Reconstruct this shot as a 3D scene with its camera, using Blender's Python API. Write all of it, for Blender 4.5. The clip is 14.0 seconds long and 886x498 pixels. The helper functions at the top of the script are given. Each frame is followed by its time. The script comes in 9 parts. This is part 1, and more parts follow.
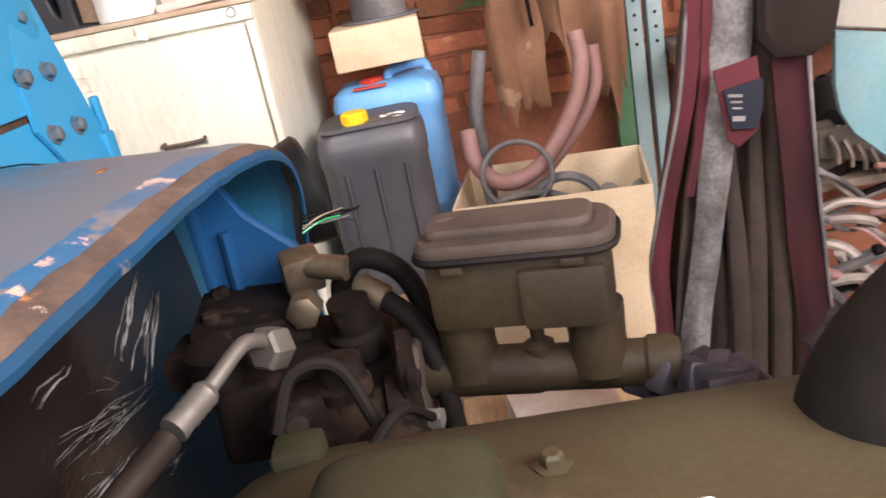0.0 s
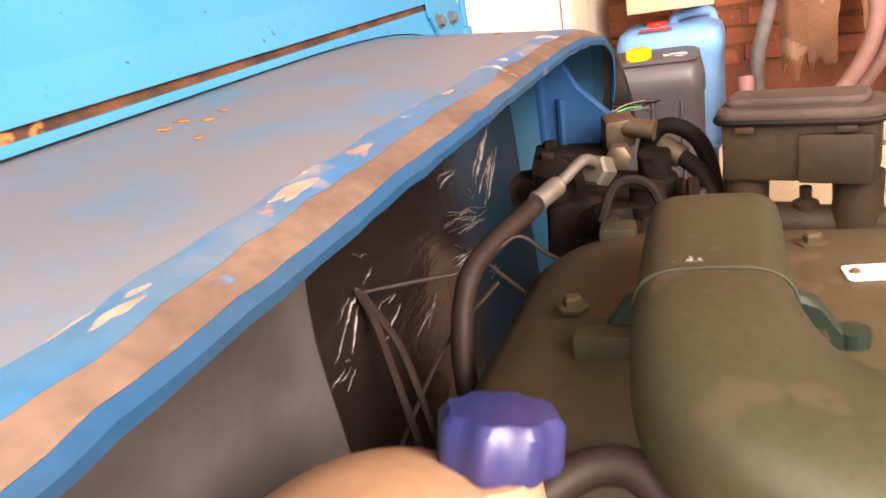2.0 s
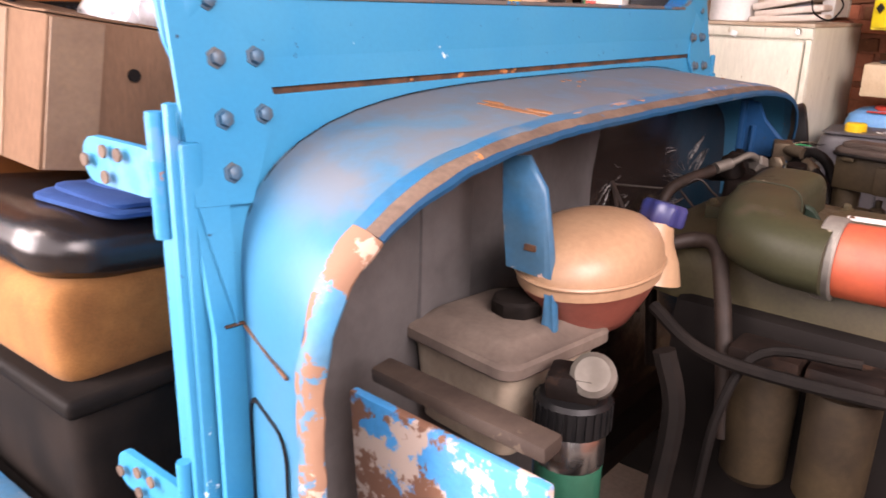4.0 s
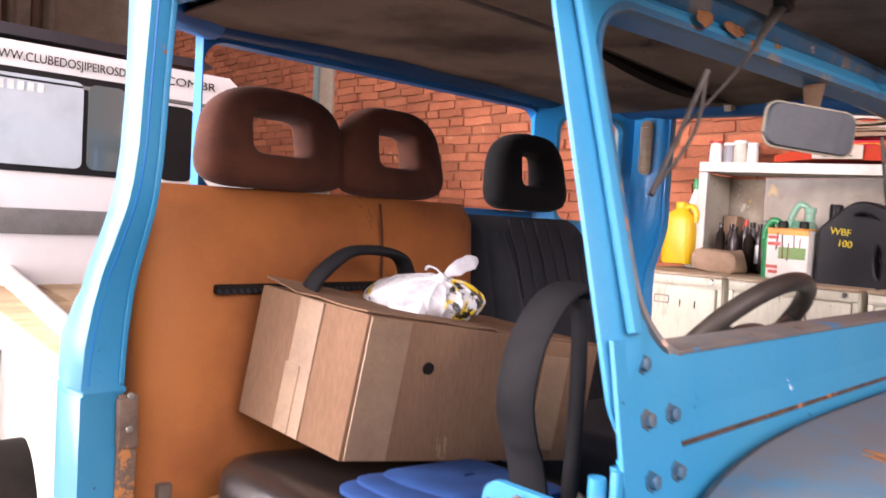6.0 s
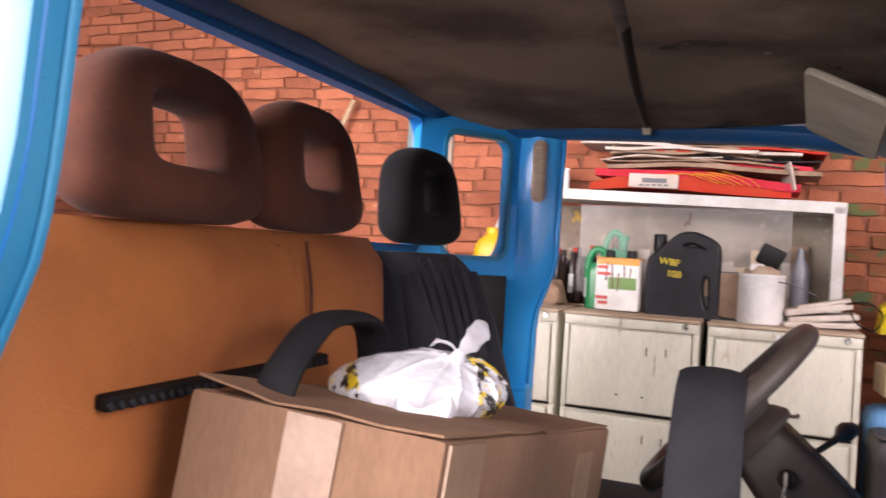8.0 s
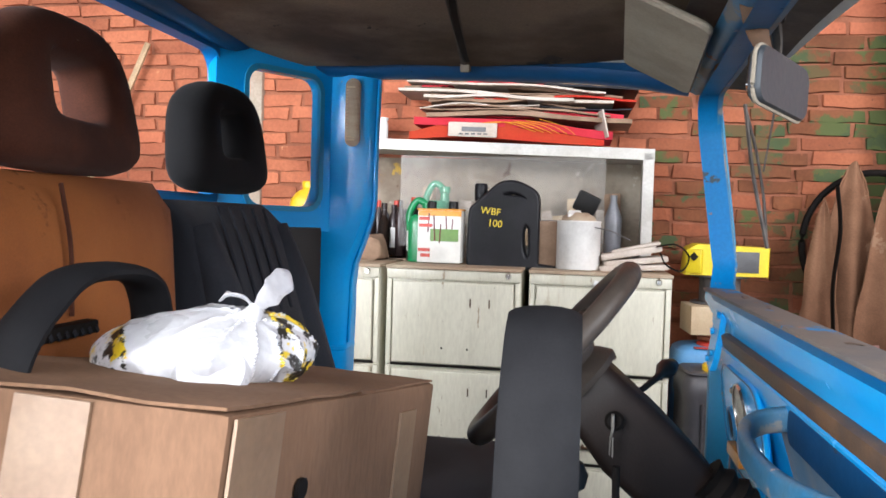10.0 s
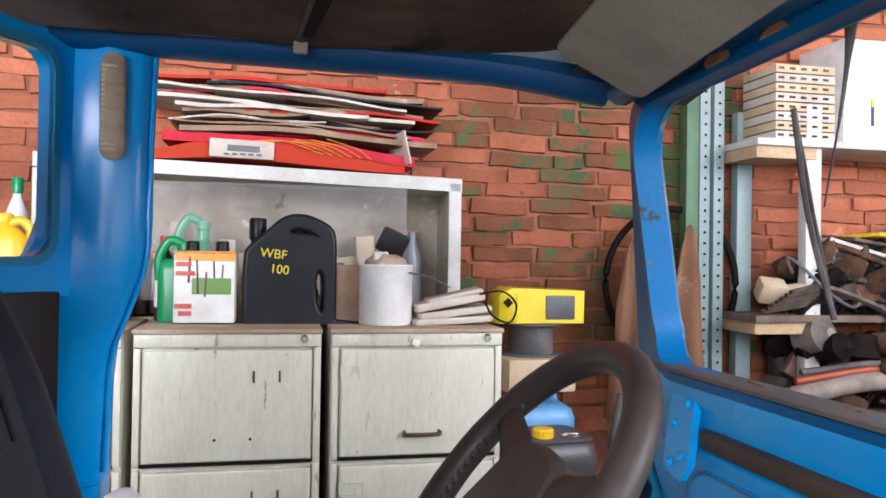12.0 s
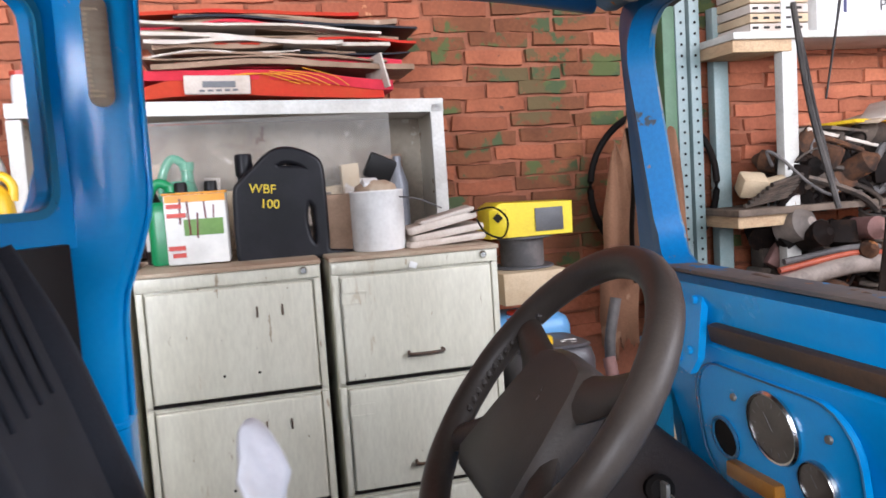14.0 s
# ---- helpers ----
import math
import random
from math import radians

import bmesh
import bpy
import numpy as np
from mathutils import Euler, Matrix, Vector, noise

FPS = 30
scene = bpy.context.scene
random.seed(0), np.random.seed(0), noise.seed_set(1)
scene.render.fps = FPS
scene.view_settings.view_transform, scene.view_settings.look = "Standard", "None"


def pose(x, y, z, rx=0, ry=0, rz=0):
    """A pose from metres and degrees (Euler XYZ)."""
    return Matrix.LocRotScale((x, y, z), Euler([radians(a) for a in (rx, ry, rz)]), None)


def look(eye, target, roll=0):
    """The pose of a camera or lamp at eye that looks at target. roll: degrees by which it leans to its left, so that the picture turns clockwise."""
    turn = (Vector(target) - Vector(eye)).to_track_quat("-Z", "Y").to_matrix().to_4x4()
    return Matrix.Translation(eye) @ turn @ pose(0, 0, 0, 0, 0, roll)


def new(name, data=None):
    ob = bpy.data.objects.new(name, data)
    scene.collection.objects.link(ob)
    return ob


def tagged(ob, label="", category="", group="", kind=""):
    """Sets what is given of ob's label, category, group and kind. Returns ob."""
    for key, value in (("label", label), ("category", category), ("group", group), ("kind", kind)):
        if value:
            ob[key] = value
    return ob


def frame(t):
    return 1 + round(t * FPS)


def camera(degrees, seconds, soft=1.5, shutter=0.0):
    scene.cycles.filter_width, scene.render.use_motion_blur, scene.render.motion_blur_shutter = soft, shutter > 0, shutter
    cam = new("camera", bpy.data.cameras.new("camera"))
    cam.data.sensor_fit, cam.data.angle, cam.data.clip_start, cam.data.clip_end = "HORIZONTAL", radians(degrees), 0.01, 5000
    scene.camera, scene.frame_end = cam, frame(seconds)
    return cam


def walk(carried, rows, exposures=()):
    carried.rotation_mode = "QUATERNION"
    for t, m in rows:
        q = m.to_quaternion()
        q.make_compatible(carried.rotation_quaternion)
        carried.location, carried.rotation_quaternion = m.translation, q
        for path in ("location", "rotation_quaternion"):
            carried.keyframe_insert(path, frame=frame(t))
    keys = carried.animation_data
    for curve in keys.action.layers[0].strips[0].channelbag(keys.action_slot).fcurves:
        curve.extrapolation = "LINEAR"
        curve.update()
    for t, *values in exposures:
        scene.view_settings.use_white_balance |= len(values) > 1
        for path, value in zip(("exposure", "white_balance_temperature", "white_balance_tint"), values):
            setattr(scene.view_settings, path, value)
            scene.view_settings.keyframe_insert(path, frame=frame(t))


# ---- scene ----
cam = camera(59.3, 14.0, soft=1.6, shutter=0.3)
PATH = [
    (0, (0.433, -0.198, 1.35), (0.283, 1.667, 0.642), -11.5),
    (0.5, (0.436, -0.165, 1.349), (0.031, 1.671, 0.669), -13.9),
    (1, (0.402, -0.211, 1.316), (-0.305, 1.551, 0.685), -12.5),
    (1.5, (0.382, -0.315, 1.316), (-0.348, 1.424, 0.651), -11.1),
    (2, (0.393, -0.463, 1.329), (-0.335, 1.266, 0.638), -9.4),
    (2.2, (0.411, -0.543, 1.341), (-0.321, 1.187, 0.654), -9.0),
    (4.3, (0.699, -1.214, 1.381), (-0.549, 0.247, 0.826), 2.0),
    (4.5, (0.692, -1.257, 1.397), (-0.582, 0.205, 0.908), 2.1),
    (5, (0.672, -1.318, 1.448), (-0.701, 0.112, 1.178), 2.5),
    (5.5, (0.562, -1.376, 1.477), (-0.827, 0.053, 1.301), 2.9),
    (6, (0.409, -1.365, 1.506), (-1.025, 0.028, 1.426), 3.1),
    (6.5, (0.183, -1.293, 1.534), (-1.239, 0.113, 1.54), 3.7),
    (7, (-0.04, -1.289, 1.538), (-1.368, 0.205, 1.584), 4.1),
    (7.5, (-0.261, -1.303, 1.552), (-1.295, 0.408, 1.582), 3.6),
    (8, (-0.323, -1.27, 1.53), (-1.085, 0.579, 1.532), 3.3),
    (8.5, (-0.308, -1.253, 1.511), (-0.804, 0.683, 1.454), 3.5),
    (8.7, (-0.308, -1.26, 1.494), (-0.741, 0.69, 1.387), 2.3),
    (10.8, (-0.453, -0.869, 1.507), (-0.611, 1.124, 1.524), 3.0),
    (11, (-0.497, -0.789, 1.518), (-0.482, 1.21, 1.578), 2.2),
    (11.5, (-0.611, -0.631, 1.532), (-0.259, 1.337, 1.578), 0.8),
    (12, (-0.635, -0.54, 1.526), (-0.218, 1.416, 1.552), 0.9),
    (12.5, (-0.639, -0.469, 1.518), (-0.188, 1.478, 1.455), 0.6),
    (13, (-0.631, -0.425, 1.505), (-0.089, 1.492, 1.326), 0.6),
    (13.5, (-0.643, -0.416, 1.507), (-0.082, 1.493, 1.311), -0.9),
    (14, (-0.687, -0.545, 1.529), (-0.212, 1.39, 1.349), -3.8),
]
# the clip's camera starts bright on the dark engine and settles when it turns to the cab
EXPOSURES = [(0.0, 0.75, 6400, 18), (0.9, 1.06, 7250, 21), (2.2, 1.3, 8000, 28), (3.4, 0.45, 6900, 26), (4.4, 0.27, 6900, 31), (5.2, 0.1, 6800, 29),
             (6.0, 0.02, 6650, 27), (7.3, -0.25, 6500, 31), (8.7, 0.05, 6550, 17), (10.8, 0.0, 5700, 10), (12.0, -0.1, 5750, 13), (14.0, -0.05, 5750, 14)]
walk(cam, [(t, look(eye, target, roll)) for t, eye, target, roll in PATH],
     exposures=EXPOSURES)

# ---- light: daylight from the open side of the workshop ----
world = bpy.data.worlds.new("sky")
scene.world = world
world.use_nodes = True
wn = world.node_tree
sky = wn.nodes.new("ShaderNodeTexSky")
sky.sky_type = "NISHITA"
sky.sun_disc = False
sky.sun_elevation = radians(48)
sky.sun_rotation = radians(215)
sky.air_density, sky.dust_density = 1.2, 3.0
wn.links.new(sky.outputs[0], wn.nodes["Background"].inputs[0])
wn.nodes["Background"].inputs[1].default_value = 0.07

sun_data = bpy.data.lights.new("sun", "SUN")
sun_data.energy, sun_data.angle, sun_data.color = 1.5, radians(12), (1.0, 0.95, 0.88)
sun = new("sun", sun_data)
sun.matrix_basis = look((-4, -7, 9), (0, 0, 0))

# daylight falling through the open side and the yard behind the truck, and a fill lamp added in front for the scuttle
for name, eye, target, sx, sy_, power in (
    ("open_side_light", (-0.8, -3.8, 2.7), (-0.2, 0.5, 1.2), 8.0, 3.6, 265),
    ("yard_light", (-2.3, -3.3, 2.0), (-0.1, 0.3, 1.2), 2.8, 2.4, 440),
    ("front_yard_light", (2.5, -1.5, 2.7), (0.0, 0.0, 1.25), 2.2, 1.6, 185),
):
    area = bpy.data.lights.new(name, "AREA")
    area.shape, area.size, area.size_y, area.energy, area.color = "RECTANGLE", sx, sy_, power, (1.0, 0.975, 0.945)
    new(name, area).matrix_basis = look(eye, target)


# ---- mesh helpers ----
def thing(name, label, category, at=(0, 0, 0), group="", kind=""):
    ob = new(name)
    ob.empty_display_size = 0.05
    ob.location = at
    return tagged(ob, label, category, group, kind)


def mesh_ob(name, bm, material, smooth=True):
    bmesh.ops.recalc_face_normals(bm, faces=bm.faces[:])
    me = bpy.data.meshes.new(name)
    bm.to_mesh(me)
    bm.free()
    if smooth:
        me.shade_smooth()
        me.set_sharp_from_angle(angle=radians(38))
    me.materials.append(material)
    return new(name, me)


def part(name, bm, material, parent, label="", smooth=True):
    ob = mesh_ob(name, bm, material, smooth)
    ob.parent = parent
    if not parent.parent:
        ob.matrix_parent_inverse = parent.matrix_basis.inverted()
    return tagged(ob, label)


def single(name, bm, material, label, category, group="", kind="", smooth=True):
    return tagged(mesh_ob(name, bm, material, smooth), label, category, group, kind)


def bevelled(bm, geom_verts, w, seg=2):
    edges = list({e for v in geom_verts for e in v.link_edges})
    bmesh.ops.bevel(bm, geom=edges, offset=w, segments=seg, profile=0.6, affect="EDGES", clamp_overlap=True)


def add_box(bm, c, s, rot=(0, 0, 0), bev=0.0, m=None, seg=2):
    mat4 = (m or Matrix.Identity(4)) @ pose(c[0], c[1], c[2], *rot) @ Matrix.Diagonal((s[0], s[1], s[2], 1))
    g = bmesh.ops.create_cube(bm, size=1.0, matrix=mat4)
    if bev:
        bevelled(bm, g["verts"], bev, seg)
    return bm


def box(c, s, rot=(0, 0, 0), bev=0.0, m=None, seg=2):
    return add_box(bmesh.new(), c, s, rot, bev, m, seg)


def smooth_path(pts, n=6):
    """Points along a Catmull-Rom curve."""
    p = [Vector(q) for q in pts]
    if len(p) < 3:
        return p
    p = [2 * p[0] - p[1]] + p + [2 * p[-1] - p[-2]]
    out = []
    for a, b, c, d in zip(p, p[1:], p[2:], p[3:]):
        for k in range(n):
            t = k / n
            out.append(0.5 * ((2 * b) + (c - a) * t + (2 * a - 5 * b + 4 * c - d) * t * t + (3 * b - a - 3 * c + d) * t**3))
    return out + [p[-2]]


def add_loft(bm, rings, caps=True, closed=False):
    rows = [[bm.verts.new(v) for v in r] for r in rings]
    n = len(rows[0])
    pairs = list(zip(rows, rows[1:])) + ([(rows[-1], rows[0])] if closed else [])
    for a, b in pairs:
        for i in range(n):
            j = (i + 1) % n
            bm.faces.new((a[i], a[j], b[j], b[i]))
    if caps and not closed:
        bm.faces.new(rows[0][::-1])
        bm.faces.new(rows[-1])
    return bm


def add_tube(bm, pts, r, seg=8, curve=6, flat=1.0, closed=False, up=(0, 0, 1)):
    """A round (or flattened) bar along points; r: a radius or one for each point."""
    path = smooth_path(pts + pts[:1] if closed else pts, curve) if curve else [Vector(q) for q in pts]
    if closed:
        path = path[:-1]
    rings, n = [], len(path)
    ref = Vector(up)
    for i, q in enumerate(path):
        d = (path[(i + 1) % n] - path[i - 1]) if closed else (path[min(i + 1, n - 1)] - path[max(i - 1, 0)])
        d.normalize()
        side = d.cross(ref)
        if side.length < 1e-3:
            side = d.cross(Vector((1, 0, 0)))
        side.normalize()
        over = side.cross(d).normalized()
        if not closed and not flat < 1:
            ref = over
        rad = r if isinstance(r, (int, float)) else float(np.interp(i / (n - 1), np.linspace(0, 1, len(r)), r))
        rings.append([q + rad * (math.cos(a) * side + flat * math.sin(a) * over) for a in np.linspace(0, 2 * math.pi, seg, endpoint=False)])
    return add_loft(bm, rings, True, closed)


def tube(pts, r, seg=8, curve=6, **kw):
    return add_tube(bmesh.new(), pts, r, seg, curve, **kw)


def add_lathe(bm, profile, m=None, seg=20):
    """Rings of (radius, height) turned about z, then placed by m."""
    m = m or Matrix.Identity(4)
    rings = [[m @ Vector((max(r, 1e-4) * math.cos(a), max(r, 1e-4) * math.sin(a), z)) for a in np.linspace(0, 2 * math.pi, seg, endpoint=False)] for r, z in profile]
    return add_loft(bm, rings)


def lathe(profile, m=None, seg=20):
    return add_lathe(bmesh.new(), profile, m, seg)


def rounded(w, h, r, n=4, cx=0.0, cy=0.0):
    """Outline of a rounded rectangle, anticlockwise from its right."""
    out = []
    for k, (sx, sy_) in enumerate(((1, 1), (-1, 1), (-1, -1), (1, -1))):
        for a in np.linspace(k * math.pi / 2, (k + 1) * math.pi / 2, n + 1):
            out.append((cx + sx * (w / 2 - r) + r * math.cos(a), cy + sy_ * (h / 2 - r) + r * math.sin(a)))
    return out


def add_prism(bm, outline, depth, m=None, bev=0.0):
    """An outline in x, y pulled out along z, then placed by m."""
    m = m or Matrix.Identity(4)
    rings = [[m @ Vector((x, y, z)) for x, y in outline] for z in (0, depth)]
    if bev:
        cx, cy = np.mean(outline, axis=0)
        w = max(abs(x - cx) for x, _ in outline)
        k = 1 - bev / w
        small = [(cx + (x - cx) * k, cy + (y - cy) * k) for x, y in outline]
        rings = [[m @ Vector((x, y, 0)) for x, y in small]] + [[m @ Vector((x, y, z)) for x, y in outline] for z in (bev, depth - bev)] + [[m @ Vector((x, y, depth)) for x, y in small]]
    return add_loft(bm, rings)


def prism(outline, depth, m=None, bev=0.0):
    return add_prism(bmesh.new(), outline, depth, m, bev)


def add_opening(bm, outer, inner, push):
    """A panel with a hole: two outlines of as many points in space, and the way through its thickness."""
    push = Vector(push)
    loops = [[bm.verts.new(Vector(v) + k * push) for v in l] for k in (0, 1) for l in (outer, inner)]
    a, b, c, d = loops
    n = len(outer)
    for i in range(n):
        j = (i + 1) % n
        for p, q in ((a, b), (b, d), (d, c), (c, a)):
            bm.faces.new((p[i], p[j], q[j], q[i]))
    return bm


def add_grid(bm, rows):
    """A sheet through rows of points."""
    vs = [[bm.verts.new(v) for v in r] for r in rows]
    for a, b in zip(vs, vs[1:]):
        for i in range(len(a) - 1):
            bm.faces.new((a[i], a[i + 1], b[i + 1], b[i]))
    return bm


def thicken(bm, t):
    bmesh.ops.recalc_face_normals(bm, faces=bm.faces[:])
    bmesh.ops.solidify(bm, geom=bm.faces[:], thickness=t)
    return bm


def rumple(bm, size, scale, seed=0.0, fine=0.0):
    for v in bm.verts:
        q = v.co * scale + Vector((seed, seed * 1.7, -seed))
        v.co += size * noise.noise_vector(q)
        if fine:
            v.co += fine * noise.noise_vector(q * 4.1)
    return bm


# ---- materials ----
def M(name, col, rough=0.5, metal=0.0, col2=None, scale=6.0, fine=90.0, grain=0.12, bump=0.15, wear=None, rnd=0.0, stretch=(1, 1, 1), coat=0.0, rough_var=0.12, bump_scale=None, sheen=0.0, spec=0.5, dust=None):
    """A surface with stains (scale), grain (fine), relief, and patches of wear: (colour, share, scale[, roughness])."""
    spec = min(spec, 0.28) if rough > 0.5 and spec == 0.5 else spec
    spec = min(spec, 0.22) if max(col) < 0.03 and rough > 0.3 else spec
    m = bpy.data.materials.new(name)
    m.use_nodes = True
    t = m.node_tree
    N, L = t.nodes, t.links
    b = N["Principled BSDF"]
    geo = N.new("ShaderNodeNewGeometry")
    mp = N.new("ShaderNodeMapping")
    mp.inputs["Scale"].default_value = stretch
    L.new(geo.outputs["Position"], mp.inputs["Vector"])

    def tex(sc, detail=4.0, rg=0.6):
        n = N.new("ShaderNodeTexNoise")
        n.inputs["Scale"].default_value, n.inputs["Detail"].default_value, n.inputs["Roughness"].default_value = sc, detail, rg
        L.new(mp.outputs[0], n.inputs["Vector"])
        return n.outputs["Fac"]

    def ramp(src, a, z):
        r = N.new("ShaderNodeMapRange")
        r.inputs["From Min"].default_value, r.inputs["From Max"].default_value = a, z
        r.interpolation_type = "SMOOTHSTEP"
        L.new(src, r.inputs["Value"])
        return r.outputs["Result"]

    def mix(f, a, z, mode="MIX"):
        x = N.new("ShaderNodeMix")
        x.data_type, x.blend_type = "RGBA", mode
        for s, v in ((x.inputs[0], f), (x.inputs[6], a), (x.inputs[7], z)):
            if hasattr(v, "is_linked"):
                L.new(v, s)
            else:
                s.default_value = v if isinstance(v, float) else (*v, 1)
        return x.outputs[2]

    col2 = col2 or tuple(c * 0.72 for c in col)
    big = tex(scale)
    small = tex(fine, 3.0)
    c = mix(ramp(big, 0.35, 0.68), col, col2)
    g = ramp(small, 0.2, 0.8)
    c = mix(grain, c, mix(g, (0.25, 0.25, 0.25), (1.0, 1.0, 1.0)), "OVERLAY")
    if rnd:
        oi = N.new("ShaderNodeObjectInfo")
        ri = N.new("ShaderNodeHueSaturation")
        k = N.new("ShaderNodeMapRange")
        k.inputs["To Min"].default_value, k.inputs["To Max"].default_value = 1 - rnd, 1 + rnd
        gi = N.new("ShaderNodeMath")
        gi.operation = "ADD"
        L.new(oi.outputs["Random"], gi.inputs[0])
        L.new(geo.outputs["Random Per Island"], gi.inputs[1])
        fr = N.new("ShaderNodeMath")
        fr.operation = "FRACT"
        L.new(gi.outputs[0], fr.inputs[0])
        L.new(fr.outputs[0], k.inputs["Value"])
        L.new(k.outputs[0], ri.inputs["Value"])
        L.new(c, ri.inputs["Color"])
        c = ri.outputs[0]
    rr = N.new("ShaderNodeMapRange")
    rr.inputs["To Min"].default_value, rr.inputs["To Max"].default_value = max(rough - rough_var, 0.03), min(rough + rough_var, 1)
    L.new(big, rr.inputs["Value"])
    r_out = rr.outputs[0]
    for w in wear or ():
        wcol, share, wsc = w[:3]
        f = ramp(tex(wsc, 6.0, 0.65), 0.72 - share * 0.5, 0.75 - share * 0.5)
        c = mix(f, c, wcol)
        rm = N.new("ShaderNodeMix")
        rm.data_type = "FLOAT"
        L.new(f, rm.inputs[0])
        L.new(r_out, rm.inputs[2])
        rm.inputs[3].default_value = w[3] if len(w) > 3 else 0.85
        r_out = rm.outputs[0]
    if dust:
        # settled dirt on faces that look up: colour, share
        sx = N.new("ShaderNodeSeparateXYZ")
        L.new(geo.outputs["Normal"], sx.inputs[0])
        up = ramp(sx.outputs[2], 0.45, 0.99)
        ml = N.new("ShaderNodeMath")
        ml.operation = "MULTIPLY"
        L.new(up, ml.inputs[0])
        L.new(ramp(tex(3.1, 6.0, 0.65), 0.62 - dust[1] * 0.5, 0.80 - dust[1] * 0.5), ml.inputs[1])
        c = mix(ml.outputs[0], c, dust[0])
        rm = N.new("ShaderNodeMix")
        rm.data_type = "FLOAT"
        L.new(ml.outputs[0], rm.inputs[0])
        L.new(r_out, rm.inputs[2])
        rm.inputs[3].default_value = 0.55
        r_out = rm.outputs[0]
    L.new(c, b.inputs["Base Color"])
    L.new(r_out, b.inputs["Roughness"])
    b.inputs["Metallic"].default_value = metal
    b.inputs["Coat Weight"].default_value = coat
    b.inputs["Sheen Weight"].default_value = sheen
    b.inputs["Specular IOR Level"].default_value = spec
    if bump:
        bp = N.new("ShaderNodeBump")
        bp.inputs["Strength"].default_value, bp.inputs["Distance"].default_value = bump, 0.004
        L.new(tex(bump_scale or fine * 0.6, 5.0), bp.inputs["Height"])
        L.new(bp.outputs[0], b.inputs["Normal"])
    return m


RUST, PINK, GREYDUST = (0.28, 0.11, 0.035), (0.55, 0.36, 0.28), (0.24, 0.21, 0.18)
blue = M("blue_body_paint", (0.014, 0.185, 0.35), 0.46, spec=0.35, col2=(0.028, 0.205, 0.35), scale=3, fine=160, grain=0.05, bump=0.04, bump_scale=9, wear=(((0.055, 0.2, 0.36), 0.14, 3.5, 0.5), (RUST, 0.06, 9), ((0.5, 0.6, 0.66), 0.06, 19), ((0.02, 0.03, 0.05), 0.09, 60, 0.6)))
blue_in = M("blue_inner_paint", (0.005, 0.15, 0.43), 0.4, col2=(0.008, 0.165, 0.44), scale=4, fine=120, grain=0.06, bump=0.05, bump_scale=12, wear=(((0.02, 0.03, 0.05), 0.05, 40),))
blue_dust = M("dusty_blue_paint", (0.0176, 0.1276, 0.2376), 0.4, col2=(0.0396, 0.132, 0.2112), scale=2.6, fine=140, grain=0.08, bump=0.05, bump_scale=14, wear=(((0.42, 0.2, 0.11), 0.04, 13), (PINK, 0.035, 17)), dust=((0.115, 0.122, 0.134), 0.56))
blue_worn = M("worn_blue_edge", (0.011, 0.10, 0.21), 0.45, col2=(0.035, 0.095, 0.15), scale=9, fine=110, grain=0.14, bump=0.25, bump_scale=40, wear=(((0.15, 0.145, 0.14), 0.3, 6, 0.6), (PINK, 0.16, 16), ((0.30, 0.12, 0.05), 0.14, 21)), dust=((0.14, 0.15, 0.16), 0.3))
blue_peel = M("peeling_blue_paint", (0.03, 0.24, 0.52), 0.5, col2=(0.05, 0.2, 0.4), scale=6, fine=110, bump=0.3, bump_scale=30, wear=(((0.42, 0.33, 0.275), 0.5, 7), ((0.17, 0.08, 0.046), 0.36, 9)))
foot_peel = M("scabbed_blue_rim", (0.024, 0.15, 0.28), 0.5, col2=(0.05, 0.13, 0.2), scale=6, fine=110, bump=0.35, bump_scale=40, wear=(((0.19, 0.1, 0.06), 0.42, 10), ((0.36, 0.25, 0.19), 0.22, 17)))
rim_blue = M("dull_blue_rim_edge", (0.005, 0.05, 0.115), 0.55, spec=0.2, col2=(0.014, 0.05, 0.095), scale=9, fine=110, grain=0.14, bump=0.25, bump_scale=40, wear=(((0.2, 0.11, 0.07), 0.12, 20), ((0.12, 0.13, 0.14), 0.14, 8)))
rust_edge = M("rusted_lip", (0.12, 0.082, 0.06), 0.75, col2=(0.07, 0.047, 0.036), scale=16, fine=150, grain=0.25, bump=0.3, bump_scale=60, wear=(((0.34, 0.145, 0.05), 0.17, 13), ((0.035, 0.13, 0.25), 0.17, 9), ((0.33, 0.25, 0.2), 0.12, 24)))
rust_dark = M("dark_rust_seam", (0.10, 0.045, 0.022), 0.9, col2=(0.03, 0.02, 0.016), scale=22, fine=160, wear=(((0.4, 0.16, 0.05), 0.2, 14),))
bolt_mat = M("painted_bolt", (0.03, 0.10, 0.17), 0.5, 0.2, col2=(0.10, 0.10, 0.095), scale=30, fine=160, wear=(((0.2, 0.1, 0.05), 0.12, 60),))
ledge_mat = M("grimy_brown_ledge", (0.13, 0.10, 0.08), 0.7, col2=(0.09, 0.068, 0.055), scale=12, fine=140, bump=0.2)
blue_dash = M("blue_dash_paint", (0.010, 0.27, 0.66), 0.24, col2=(0.016, 0.285, 0.64), scale=4, fine=120, grain=0.06, bump=0.05, bump_scale=12, wear=((GREYDUST, 0.05, 7), ((0.3, 0.13, 0.06), 0.03, 22)))
white_roof = M("white_roof_paint", (0.72, 0.72, 0.7), 0.4, scale=4)
